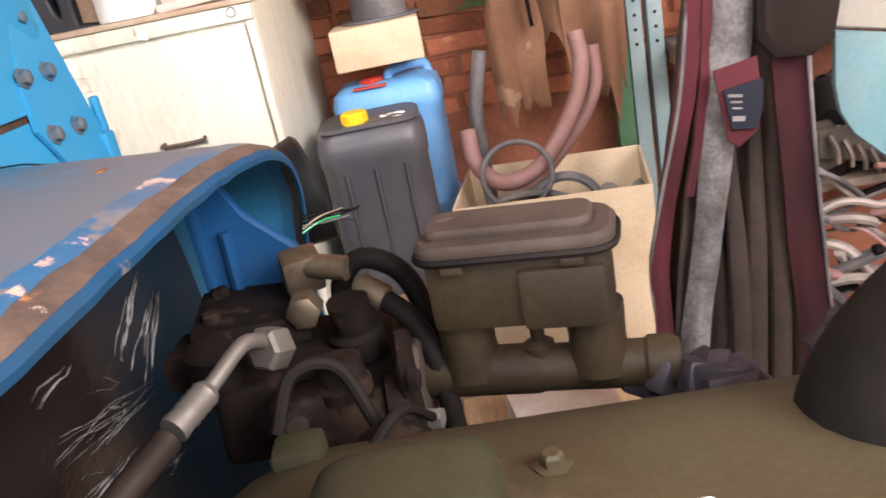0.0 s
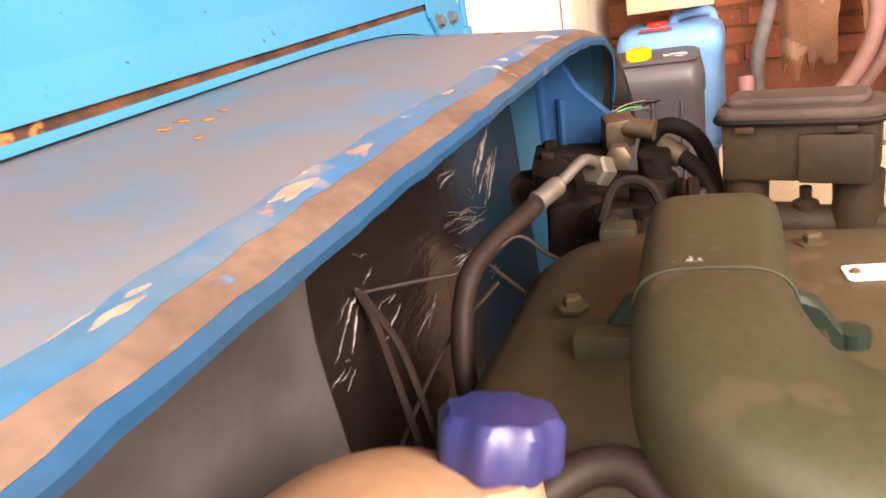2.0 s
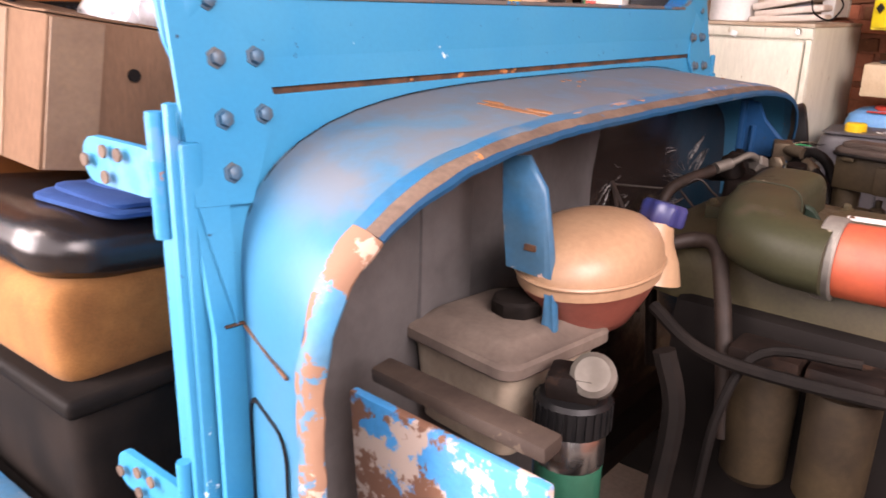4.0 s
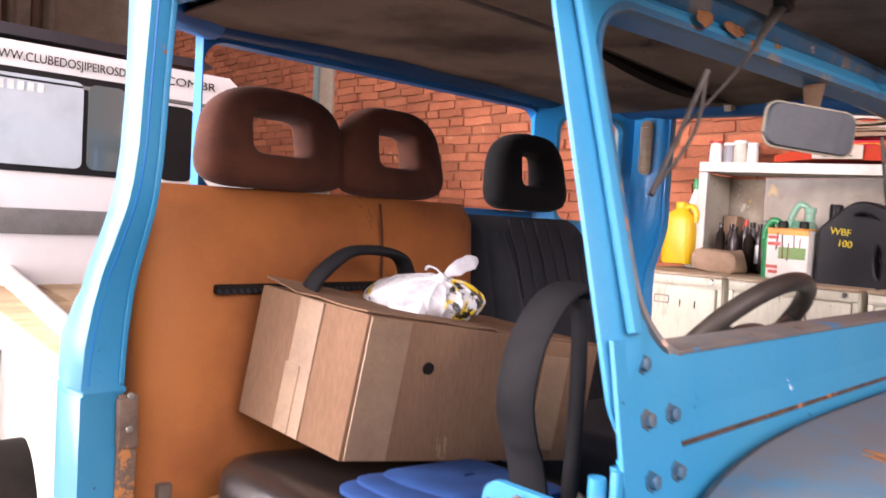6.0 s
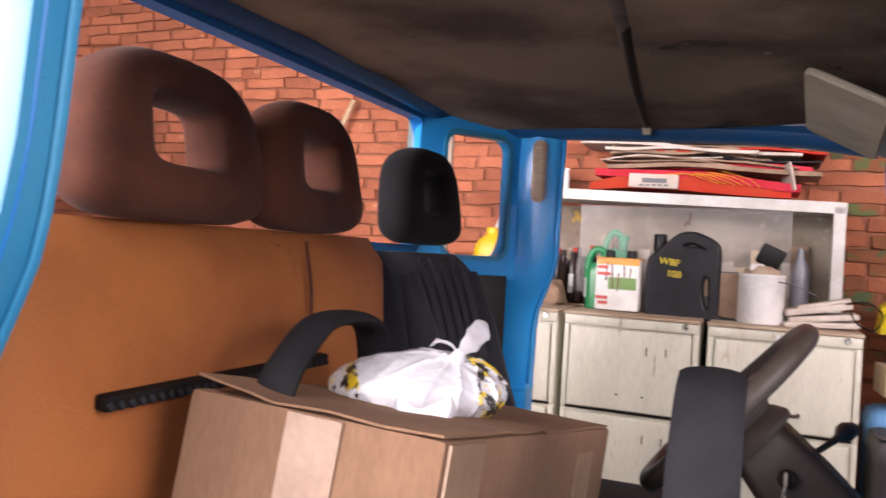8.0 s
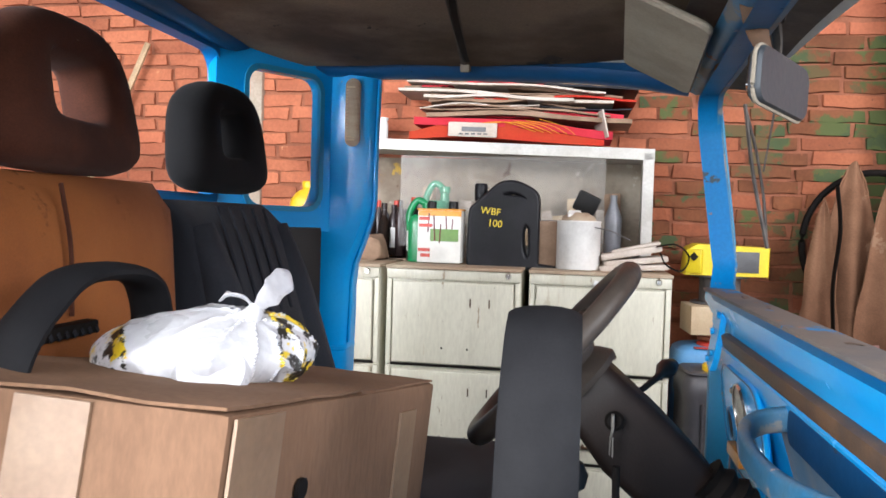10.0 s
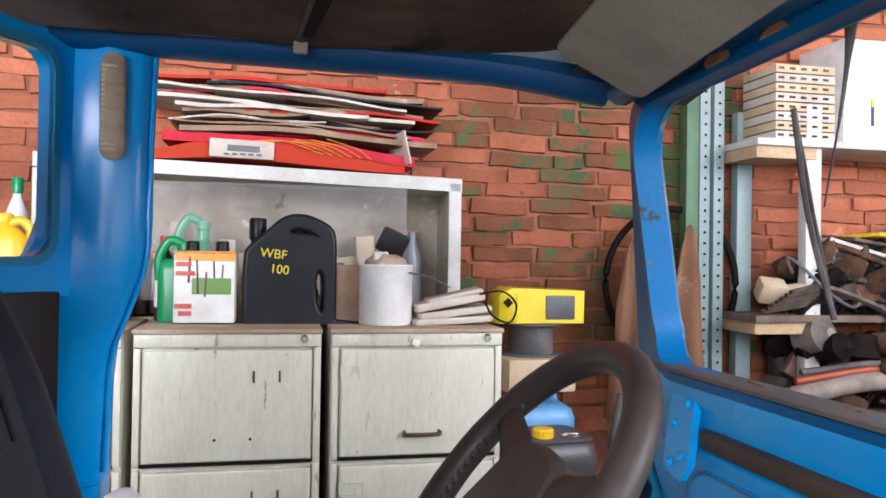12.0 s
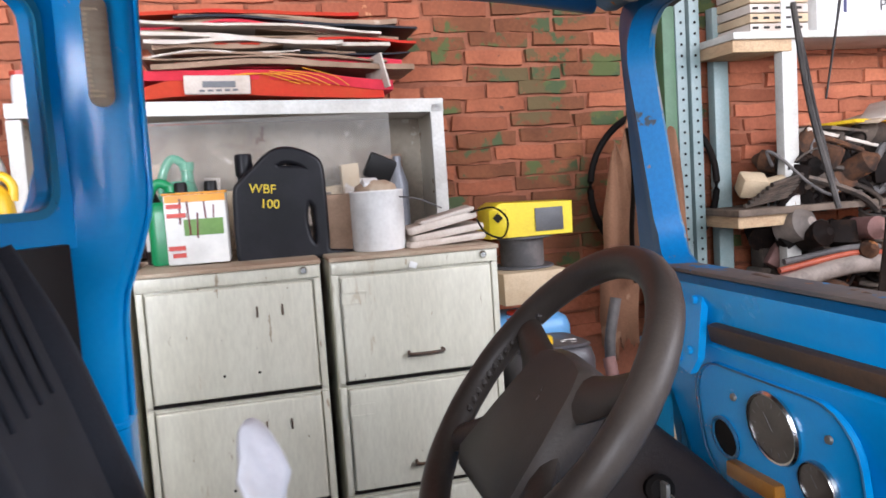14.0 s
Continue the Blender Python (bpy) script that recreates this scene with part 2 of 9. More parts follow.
liner = M("stained_roof_lining", (0.204, 0.144, 0.0996), 0.9, col2=(0.066, 0.0408, 0.0276), scale=2.6, fine=200, grain=0.2, bump=0.1, wear=(((0.035, 0.025, 0.02), 0.16, 5), ((0.2, 0.15, 0.11), 0.08, 8), ((0.02, 0.015, 0.012), 0.06, 30)))
visor_mat = M("sun_visor_vinyl", (0.3, 0.265, 0.205), 0.7, col2=(0.23, 0.2, 0.155), scale=8, fine=220, bump=0.12, wear=(((0.05, 0.04, 0.035), 0.04, 26),))
brown_fabric = M("brown_seat_cloth", (0.30, 0.10, 0.023), 0.68, col2=(0.20, 0.06, 0.015), scale=3.2, fine=380, grain=0.15, bump=0.14, bump_scale=420, sheen=0.06, wear=(((0.18, 0.06, 0.018), 0.16, 5), ((0.36, 0.16, 0.05), 0.10, 7), ((0.09, 0.04, 0.02), 0.05, 9)))
foam_fabric = M("tan_seat_cloth", (0.216, 0.0936, 0.02448), 0.88, col2=(0.1368, 0.054, 0.0144), scale=6, fine=300, grain=0.2, bump=0.2, bump_scale=18, sheen=0.04)
hr_brown = M("brown_headrest_cloth", (0.075, 0.023, 0.011), 0.92, col2=(0.04, 0.012, 0.0065), scale=6, fine=400, grain=0.3, bump=0.1, bump_scale=400, sheen=0.05, wear=(((0.2, 0.13, 0.09), 0.02, 46),))
hr_black = M("black_headrest_cloth", (0.007, 0.007, 0.008), 0.92, fine=400, grain=0.25, bump=0.1, bump_scale=400, sheen=0.04)
grey_fabric = M("charcoal_ribbed_cloth", (0.018, 0.0195, 0.0252), 0.9, col2=(0.012, 0.0132, 0.0174), scale=5, fine=420, grain=0.35, bump=0.25, bump_scale=500, sheen=0.08)
vinyl = M("black_vinyl", (0.011, 0.0085, 0.008), 0.24, col2=(0.017, 0.0125, 0.011), scale=7, fine=180, bump=0.1, bump_scale=240)
cloth_blue = M("blue_cotton", (0.009, 0.045, 0.155), 0.9, col2=(0.006, 0.03, 0.115), scale=9, fine=300, bump=0.15, bump_scale=300)
card = M("corrugated_cardboard", (0.1558, 0.0874, 0.05016), 0.85, col2=(0.1292, 0.07068, 0.03952), scale=5, fine=160, grain=0.2, bump=0.1, stretch=(1, 1, 0.25), wear=(((0.13, 0.075, 0.045), 0.08, 9), ((0.25, 0.165, 0.1), 0.07, 16)))
card_tape = M("kraft_tape", (0.204, 0.128, 0.0736), 0.5, col2=(0.172, 0.104, 0.0608), scale=9, fine=120, bump=0.05)
card_pale = M("pale_carton", (0.52, 0.41, 0.275), 0.85, col2=(0.44, 0.33, 0.21), scale=6, fine=150)
bag_white = M("white_plastic_bag", (0.576, 0.576, 0.592), 0.3, col2=(0.48, 0.48, 0.504), scale=16, fine=60, bump=0.4, bump_scale=34, rough_var=0.15)
bag_print = M("printed_plastic", (0.62, 0.62, 0.63), 0.35, col2=(0.5, 0.5, 0.52), scale=11, fine=60, bump=0.3, bump_scale=28, wear=(((0.7, 0.5, 0.02), 0.42, 24, 0.35), ((0.02, 0.018, 0.014), 0.44, 42, 0.35)))
print_dark = M("dark_print", (0.02, 0.018, 0.014), 0.5, fine=60)
print_yellow = M("yellow_print", (0.7, 0.52, 0.02), 0.5, fine=60)
black_plastic = M("black_plastic", (0.0063, 0.0063, 0.00675), 0.42, col2=(0.01125, 0.0108, 0.01035), scale=6, fine=220, bump=0.08)
wheel_plastic = M("worn_brown_black_plastic", (0.028, 0.0224, 0.0189), 0.42, col2=(0.0476, 0.0378, 0.0308), scale=5, fine=260, grain=0.15, bump=0.12, bump_scale=320)
rubber = M("black_rubber", (0.007, 0.006, 0.0055), 0.65, col2=(0.013, 0.010, 0.0085), scale=9, fine=140, bump=0.12, spec=0.06)
dash_trim = M("brown_dash_strip", (0.056, 0.0378, 0.028), 0.6, col2=(0.098, 0.056, 0.0322), scale=12, fine=160, bump=0.1)
chrome = M("dull_chrome", (0.55, 0.55, 0.54), 0.25, 1.0, scale=8, fine=90, bump=0.05)
steel = M("zinc_steel", (0.26, 0.245, 0.215), 0.62, 0.8, col2=(0.2, 0.185, 0.165), scale=20, fine=120, bump=0.1, wear=((RUST, 0.10, 22),))
dull_zinc = M("dull_zinc_fitting", (0.15, 0.135, 0.115), 0.6, 0.6, col2=(0.09, 0.078, 0.065), scale=30, fine=120, bump=0.1)
brass = M("tarnished_brass", (0.13, 0.10, 0.066), 0.5, 0.7, col2=(0.07, 0.05, 0.033), scale=30, fine=140)
iron = M("greasy_cast_iron", (0.011, 0.007, 0.0055), 0.65, col2=(0.006, 0.0042, 0.0036), scale=14, fine=90, grain=0.25, bump=0.3, bump_scale=70, spec=0.1, wear=(((0.021, 0.0125, 0.009), 0.34, 11), ((0.035, 0.019, 0.012), 0.12, 23)))
black_void = M("soot_black_metal", (0.010, 0.008, 0.007), 0.7, scale=10, fine=80, bump=0.2, spec=0.12)
olive = M("olive_engine_paint", (0.026, 0.0265, 0.013), 0.54, col2=(0.026, 0.0215, 0.011), scale=5, fine=180, grain=0.2, bump=0.10, bump_scale=70, spec=0.3, wear=(((0.036, 0.029, 0.0155), 0.22, 12), ((0.28, 0.25, 0.19), 0.085, 22, 0.4)))
olive_dirty = M("grimy_olive_metal", (0.03, 0.021, 0.011), 0.58, col2=(0.016, 0.011, 0.0065), scale=9, fine=130, grain=0.25, bump=0.2, bump_scale=80, spec=0.15)
sheet_black = M("glossy_black_sheet", (0.012, 0.0085, 0.0075), 0.22, col2=(0.018, 0.012, 0.0105), scale=4, fine=30, bump=0.8, bump_scale=15, rough_var=0.06, spec=0.5, stretch=(1, 0.45, 1))
sheet_grey = M("grey_bitumen_sheet", (0.075, 0.07, 0.069), 0.5, col2=(0.04, 0.036, 0.035), scale=5, fine=70, bump=0.35, bump_scale=16)
cream_plastic = M("cream_translucent_plastic", (0.368, 0.232, 0.136), 0.4, col2=(0.304, 0.18, 0.104), scale=5, fine=120, bump=0.05)
pink_fluid = M("pink_stained_plastic", (0.24, 0.075, 0.05), 0.4, col2=(0.18, 0.05, 0.035), scale=5, fine=120, bump=0.05)
cap_blue = M("blue_cap_plastic", (0.018, 0.024, 0.1), 0.38, col2=(0.028, 0.028, 0.1), scale=14, fine=120, bump=0.05)
red_silicone = M("red_rubber_hose", (0.38, 0.075, 0.03), 0.5, col2=(0.27, 0.05, 0.025), scale=10, fine=120)
cab_paint = M("cream_cabinet_enamel", (0.55, 0.53, 0.43), 0.4, col2=(0.46, 0.44, 0.35), scale=5, fine=140, grain=0.12, bump=0.05, bump_scale=25, stretch=(1, 1, 0.22), wear=(((0.44, 0.39, 0.29), 0.2, 9, 0.6), ((0.27, 0.21, 0.14), 0.10, 40), ((0.10, 0.065, 0.045), 0.06, 75)))
cab_top = M("rusty_cabinet_top", (0.30, 0.21, 0.14), 0.65, col2=(0.40, 0.33, 0.24), scale=6, fine=120, bump=0.15)
grey_cab = M("grey_shelf_enamel", (0.47, 0.44, 0.37), 0.45, col2=(0.38, 0.345, 0.28), scale=4, fine=130, wear=(((0.26, 0.2, 0.14), 0.14, 9), ((0.14, 0.09, 0.06), 0.07, 20)))
white_paint = M("chipped_white_paint", (0.5, 0.49, 0.455), 0.5, col2=(0.4, 0.38, 0.34), scale=6, fine=120, wear=(((0.3, 0.24, 0.17), 0.10, 16),))
wood_pale = M("pale_rough_wood", (0.46, 0.33, 0.2), 0.8, col2=(0.36, 0.24, 0.14), scale=7, fine=120, grain=0.25, bump=0.25, stretch=(1, 0.15, 1))
teal_steel = M("pale_teal_steel", (0.16, 0.22, 0.22), 0.45, col2=(0.22, 0.26, 0.25), scale=6, fine=110, wear=((RUST, 0.07, 20),))
green_steel = M("green_painted_steel", (0.05, 0.12, 0.055), 0.5, scale=6, fine=110)
leather = M("brown_suede_hide", (0.19, 0.096, 0.053), 0.92, col2=(0.12, 0.056, 0.03), scale=4, fine=170, grain=0.2, bump=0.25, bump_scale=60, wear=(((0.24, 0.14, 0.085), 0.2, 6),))
yellow_plastic = M("yellow_plastic", (0.72, 0.45, 0.01), 0.36, col2=(0.62, 0.36, 0.01), scale=5, fine=120, bump=0.04)
yellow_case = M("yellow_tool_case", (0.72, 0.56, 0.01), 0.42, col2=(0.62, 0.46, 0.01), scale=5, fine=120, bump=0.05)
grey_panel = M("grey_tool_panel", (0.09, 0.09, 0.095), 0.5, fine=120)
jug_grey = M("smoky_grey_plastic", (0.052, 0.05, 0.056), 0.4, col2=(0.075, 0.068, 0.07), scale=5, fine=120, bump=0.06)
jug_black = M("black_jug_plastic", (0.008, 0.008, 0.01), 0.38, col2=(0.015, 0.015, 0.018), scale=6, fine=120, bump=0.05)
jug_blue = M("blue_jug_plastic", (0.12, 0.33, 0.62), 0.42, col2=(0.2, 0.38, 0.62), scale=4, fine=120, bump=0.06)
green_plastic = M("green_plastic", (0.012, 0.25, 0.085), 0.32, fine=120, bump=0.04)
green_clear = M("teal_green_plastic", (0.06, 0.3, 0.17), 0.25, fine=120, bump=0.04)
tin_white = M("white_tin_print", (0.74, 0.73, 0.68), 0.36, fine=120, grain=0.04, wear=(((0.3, 0.03, 0.02), 0.03, 20),))
tin_red = M("red_print", (0.5, 0.04, 0.02), 0.4, fine=100)
tin_green = M("leaf_green_print", (0.13, 0.26, 0.05), 0.4, fine=100)
tin_orange = M("orange_print", (0.72, 0.3, 0.02), 0.4, fine=100)
bottle_dark = M("dark_bottle_plastic", (0.03, 0.018, 0.018), 0.3, fine=100)
bottle_grey = M("grey_bottle_plastic", (0.2, 0.2, 0.22), 0.35, fine=100)
label_white = M("white_paper_label", (0.75, 0.74, 0.71), 0.6, fine=100)
red_card = M("red_printed_card", (0.42, 0.017, 0.007), 0.6, col2=(0.36, 0.035, 0.01), scale=5, fine=100, bump=0.04, spec=0.15)
pink_card = M("pink_printed_card", (0.48, 0.025, 0.045), 0.65, col2=(0.40, 0.018, 0.03), scale=5, fine=100, spec=0.15)
kraft_sheet = M("flattened_carton", (0.3, 0.2, 0.135), 0.85, col2=(0.2, 0.13, 0.085), scale=6, fine=140, wear=(((0.42, 0.33, 0.25), 0.15, 9),))
white_card = M("off_white_card", (0.52, 0.46, 0.4), 0.75, col2=(0.42, 0.35, 0.29), scale=8, fine=140)
navy_card = M("navy_card", (0.006, 0.007, 0.013), 0.5, fine=100)
clutter_grey = M("dusty_metal_clutter", (0.05, 0.042, 0.036), 0.6, 0.3, col2=(0.11, 0.083, 0.064), scale=14, fine=120, rnd=0.5)
hose_pink = M("faded_pink_hose", (0.24, 0.13, 0.115), 0.6, col2=(0.18, 0.095, 0.08), scale=9, fine=140, bump=0.15)
hose_grey = M("grey_hose", (0.06, 0.057, 0.057), 0.55, col2=(0.14, 0.125, 0.118), scale=9, fine=140)
heap_pale = M("dusty_pale_hose", (0.24, 0.2, 0.17), 0.6, col2=(0.13, 0.105, 0.09), scale=9, fine=140, rnd=0.4)
lid_dust = M("dusty_brown_rubber", (0.045, 0.031, 0.023), 0.75, col2=(0.03, 0.02, 0.015), scale=14, fine=140, bump=0.2, wear=(((0.085, 0.062, 0.045), 0.2, 12),))
blue_faded = M("faded_dusty_blue_paint", (0.15, 0.175, 0.21), 0.55, col2=(0.06, 0.15, 0.26), scale=6, fine=140, bump=0.1, wear=(((0.22, 0.19, 0.17), 0.3, 8), ((0.2, 0.1, 0.06), 0.08, 20)))
shroud_brown = M("brown_black_shroud_plastic", (0.014, 0.0095, 0.008), 0.5, col2=(0.02, 0.0135, 0.011), scale=7, fine=240, bump=0.15, bump_scale=220)
# body blue lightened for the daylight on outward faces; the dark chips are wear
blue_sunlit = M("sunlit_side_blue", (0.045, 0.175, 0.29), 0.42, spec=0.4, col2=(0.07, 0.20, 0.31), scale=3, fine=160, grain=0.05, bump=0.04, bump_scale=9, wear=(((0.02, 0.14, 0.28), 0.1, 8), ((0.04, 0.04, 0.05), 0.07, 60)))
# header and far rail blue, darkened to stand in for shade under the roof
blue_header_shade = M("shade_darkened_header_blue", (0.004, 0.062, 0.18), 0.45, col2=(0.006, 0.055, 0.15), scale=4, fine=120, grain=0.06, bump=0.05, bump_scale=12, wear=(((0.02, 0.02, 0.025), 0.1, 30),))
bow_strap = M("dusty_bow_strap", (0.11, 0.085, 0.068), 0.8, col2=(0.06, 0.045, 0.036), scale=9, fine=160)
wire_brown = M("grimy_brown_wire", (0.022, 0.014, 0.0105), 0.6, col2=(0.012, 0.008, 0.006), scale=30, fine=160)
sill_dust = M("dusty_flaking_sill", (0.115, 0.095, 0.082), 0.7, col2=(0.08, 0.078, 0.08), scale=9, fine=140, bump=0.2, wear=(((0.015, 0.14, 0.32), 0.24, 14), ((0.28, 0.11, 0.04), 0.14, 22), ((0.4, 0.38, 0.36), 0.05, 40)))
rack_board = M("grimy_rack_board", (0.16, 0.12, 0.09), 0.8, col2=(0.09, 0.068, 0.052), scale=9, fine=140, bump=0.15, wear=(((0.3, 0.25, 0.2), 0.14, 12),))
# engine olive lightened to carry the light that falls on the valve cover
olive_cover = M("lit_olive_cover_paint", (0.046, 0.039, 0.019), 0.54, col2=(0.04, 0.03, 0.015), scale=5, fine=180, grain=0.2, bump=0.10, bump_scale=70, spec=0.3, wear=(((0.06, 0.042, 0.022), 0.25, 9),))
coat_red = M("maroon_jacket_cloth", (0.04464, 0.00288, 0.00576), 0.85, col2=(0.02592, 0.0018, 0.0036), scale=8, fine=260, bump=0.12, sheen=0.04)
coat_lining = M("brown_fleece_lining", (0.026, 0.0165, 0.0125), 0.95, col2=(0.016, 0.0105, 0.008), scale=8, fine=260, grain=0.3, bump=0.6, bump_scale=110)
coat_fleece = M("pale_fleece", (0.105, 0.096, 0.092), 0.95, col2=(0.04, 0.034, 0.032), scale=14, fine=200, grain=0.4, bump=1.0, bump_scale=90, sheen=0.04)
coat_wine = M("dark_maroon_lining", (0.02, 0.002, 0.0035), 0.85, col2=(0.011, 0.0015, 0.002), scale=8, fine=260, bump=0.12)
hood_brown = M("dark_brown_hood_cloth", (0.009, 0.004, 0.0025), 0.9, col2=(0.006, 0.003, 0.002), scale=7, fine=240, bump=0.2)
panel_teal = M("dusty_teal_paint", (0.075, 0.15, 0.16), 0.5, col2=(0.10, 0.15, 0.15), scale=5, fine=120, bump=0.1, wear=(((0.2, 0.17, 0.14), 0.2, 9), ((0.1, 0.06, 0.04), 0.08, 20)))
panel_cream = M("dusty_cream_paint", (0.22, 0.20, 0.16), 0.5, col2=(0.17, 0.15, 0.12), scale=5, fine=120, bump=0.1, wear=(((0.1, 0.07, 0.05), 0.12, 14),))
concrete = M("oily_concrete", (0.13, 0.112, 0.097), 0.75, col2=(0.09, 0.075, 0.063), scale=1.6, fine=70, grain=0.2, bump=0.2, wear=(((0.06, 0.05, 0.045), 0.12, 2.5),))
cement = M("cement_render", (0.36, 0.30, 0.235), 0.88, col2=(0.3, 0.23, 0.17), scale=3, fine=90, grain=0.2, bump=0.25)
mortar = M("red_clay_mortar", (0.27, 0.1, 0.055), 0.95, col2=(0.2, 0.075, 0.042), scale=7, fine=90, grain=0.2, bump=0.5, bump_scale=45)
brick_mat = M("old_red_brick", (0.3904, 0.1318, 0.06637), 0.9, col2=(0.3123, 0.0976, 0.05075), scale=3.5, fine=80, grain=0.2, bump=0.45, bump_scale=38, rnd=0.2, wear=(((0.5, 0.22, 0.11), 0.14, 6), ((0.2, 0.07, 0.04), 0.12, 15)))
car_white = M("white_car_paint", (0.78, 0.78, 0.78), 0.22, col2=(0.72, 0.72, 0.72), scale=2, fine=160, grain=0.03, bump=0.0, coat=0.5)
car_grey = M("grey_plastic_trim", (0.2, 0.2, 0.2), 0.6, fine=160)
car_black = M("black_window_seal", (0.012, 0.012, 0.013), 0.4, fine=160)
glass_tint = M("tinted_glass", (0.10, 0.13, 0.135), 0.05, 0.0, col2=(0.08, 0.11, 0.115), scale=1.5, fine=20, grain=0.0, bump=0.0, rough_var=0.02, spec=1.0)
# pale base colour paints the sky's reflection into the car's side pane
glass_sky = M("sky_reflection_pane", (0.46, 0.54, 0.6), 0.08, col2=(0.36, 0.43, 0.48), scale=3, fine=20, grain=0.02, bump=0.0, rough_var=0.03, spec=0.8)
tarp = M("brown_tarpaulin", (0.14, 0.095, 0.07), 0.8, col2=(0.1, 0.068, 0.05), scale=4, fine=100, bump=0.15)
roof_sheet = M("weathered_roof_sheet", (0.2, 0.18, 0.16), 0.7, col2=(0.15, 0.13, 0.11), scale=2, fine=60)
gauge_face = M("dusty_gauge_glass", (0.07, 0.052, 0.043), 0.35, col2=(0.045, 0.034, 0.028), scale=22, fine=150, bump=0.0, coat=0.6)
amber = M("amber_lens", (0.3, 0.12, 0.01), 0.3, fine=120)
wiper_dust = M("dusty_grey_steel", (0.07, 0.06, 0.052), 0.6, 0.2, col2=(0.03, 0.026, 0.024), scale=20, fine=140)
mirror_mat = M("old_mirror_back", (0.03, 0.038, 0.047), 0.4, 0.2, col2=(0.045, 0.052, 0.058), scale=12, fine=160)


# ---- the workshop ----
WALL_Y = 2.2
single("floor", box((-2.0, -1.5, -0.1), (16, 14, 0.2)), concrete, "stained grey concrete workshop floor", "floor", kind="structure", smooth=False)
back = single("wall_north", box((-2.2, WALL_Y + 0.116, 2.3), (11.6, 0.22, 4.6)), mortar, "old red brick workshop wall with clay joints", "wall", kind="structure", smooth=False)
# out of view, added to hold back light from the front
single("wall_east", box((3.45, 0.1, 2.3), (0.2, 4.4, 4.6)), mortar, "unseen brick-coloured end wall, added to close the workshop", "wall", kind="structure", smooth=False)
single("wall_west", box((-8.05, 0.2, 2.3), (0.2, 4.2, 4.6)), cement, "bare rendered end wall of the workshop", "wall", kind="structure", smooth=False)
# out of view, added overhead to limit the daylight
bm = bmesh.new()
for k in range(140):
    x = -7.2 + k * 0.08
    add_box(bm, (x, 0.65, 4.6 + 0.012 * (k % 2)), (0.081, 3.4, 0.012))
single("ceiling", bm, roof_sheet, "unseen corrugated roof, added to close the workshop", "ceiling", kind="structure", smooth=False)
for n, x in enumerate((-4.66, -1.84)):
    post = thing("wall_column", "rendered concrete wall column with a steel strip", "column", (x, WALL_Y, 0), "wall columns", "structure")
    part("column_body", box((x + 0.03, WALL_Y - 0.005, 2.3), (0.17, 0.05, 4.6), bev=0.008), cement, post)
    part("steel_strip", box((x - 0.085, WALL_Y - 0.03, 2.3), (0.05, 0.05, 4.6), bev=0.004), teal_steel, post, "grey galvanised steel strip")
strut = single("leaning_batten", tube([(-2.75, 2.1, 1.1), (-2.25, 2.13, 2.25)], 0.014, 6, 0), wood_pale, "thin pale wooden batten leaning on the brick wall", "batten")

# shelter beyond the rear yard
bm = bmesh.new()
rows = []
for z in np.linspace(0.02, 4.2, 9):
    rows.append([(-6.9 + 0.05 * math.sin(i * 0.9 + z * 0.4) + 0.03 * math.sin(i * 2.3), -2.6 + i * 0.036, z) for i in range(98)])
single("hanging_tarpaulin", thicken(add_grid(bm, rows), 0.006), tarp, "brown tarpaulin hanging in folds behind the yard", "tarpaulin")


# ---- the blue pickup ----
truck = thing("pickup_truck", "old blue pickup without doors, bonnet or wings, under restoration", "truck", (-0.5, 0, 0.4))
YR, YL, YC = -0.70, 0.68, -0.01


def arch(x, half, top, low=0.98, n=150, power=4.2):
    """The cowl's section at x from its right foot over the top to the left one, in even steps."""
    yc = -0.005 - 0.035 * (x - 0.02) / 0.19
    dense = [(yc - half, low - 0.36)]
    for a in np.linspace(0, math.pi, 300):
        c, s = math.cos(a), math.sin(a)
        dense.append((yc - half * math.copysign(abs(c) ** (2 / power), c), low + (top - low) * max(s, 0.0) ** (2 / power)))
    dense.append((yc + half, low - 0.36))
    d = np.array(dense)
    run = np.concatenate(([0.0], np.cumsum(np.hypot(*np.diff(d, axis=0).T))))
    u = np.linspace(0, run[-1], n)
    reach = lambda z: 1 + 0.15 * max(0.0, min(1.0, (z - 1.04) / 0.16))
    return [(x * reach(z), float(y), float(z)) for y, z in zip(np.interp(u, run, d[:, 0]), np.interp(u, run, d[:, 1]))]


def under_cowl(y, gap=0.016):
    """Height of the cowl's inside over y."""
    u = min(1.0, abs(y + 0.03) / 0.655)
    return 0.98 + 0.255 * max(0.0, 1 - u**4.2) ** (1 / 4.2) - gap


def plate_x(z):
    """Front of the scuttle and the frame's foot, leaning back."""
    return 0.0045 - 0.18 * (max(z, 1.03) - 1.193)


def lean(off):
    """Places an outline in y, z on the leaning plate."""
    return Matrix(((0, -0.18, 1, off + 0.0045 + 0.18 * 1.193), (1, 0, 0, 0), (0, 1, 0, 0), (0, 0, 0, 1)))


def ragged(pts, size=0.0055):
    """Frays the line where two coats of paint meet."""
    return [(x + size * noise.noise(Vector((y * 13, z * 13, 5))) + 0.6 * size * noise.noise(Vector((y * 42, z * 42, 9))), y, z) for x, y, z in pts]


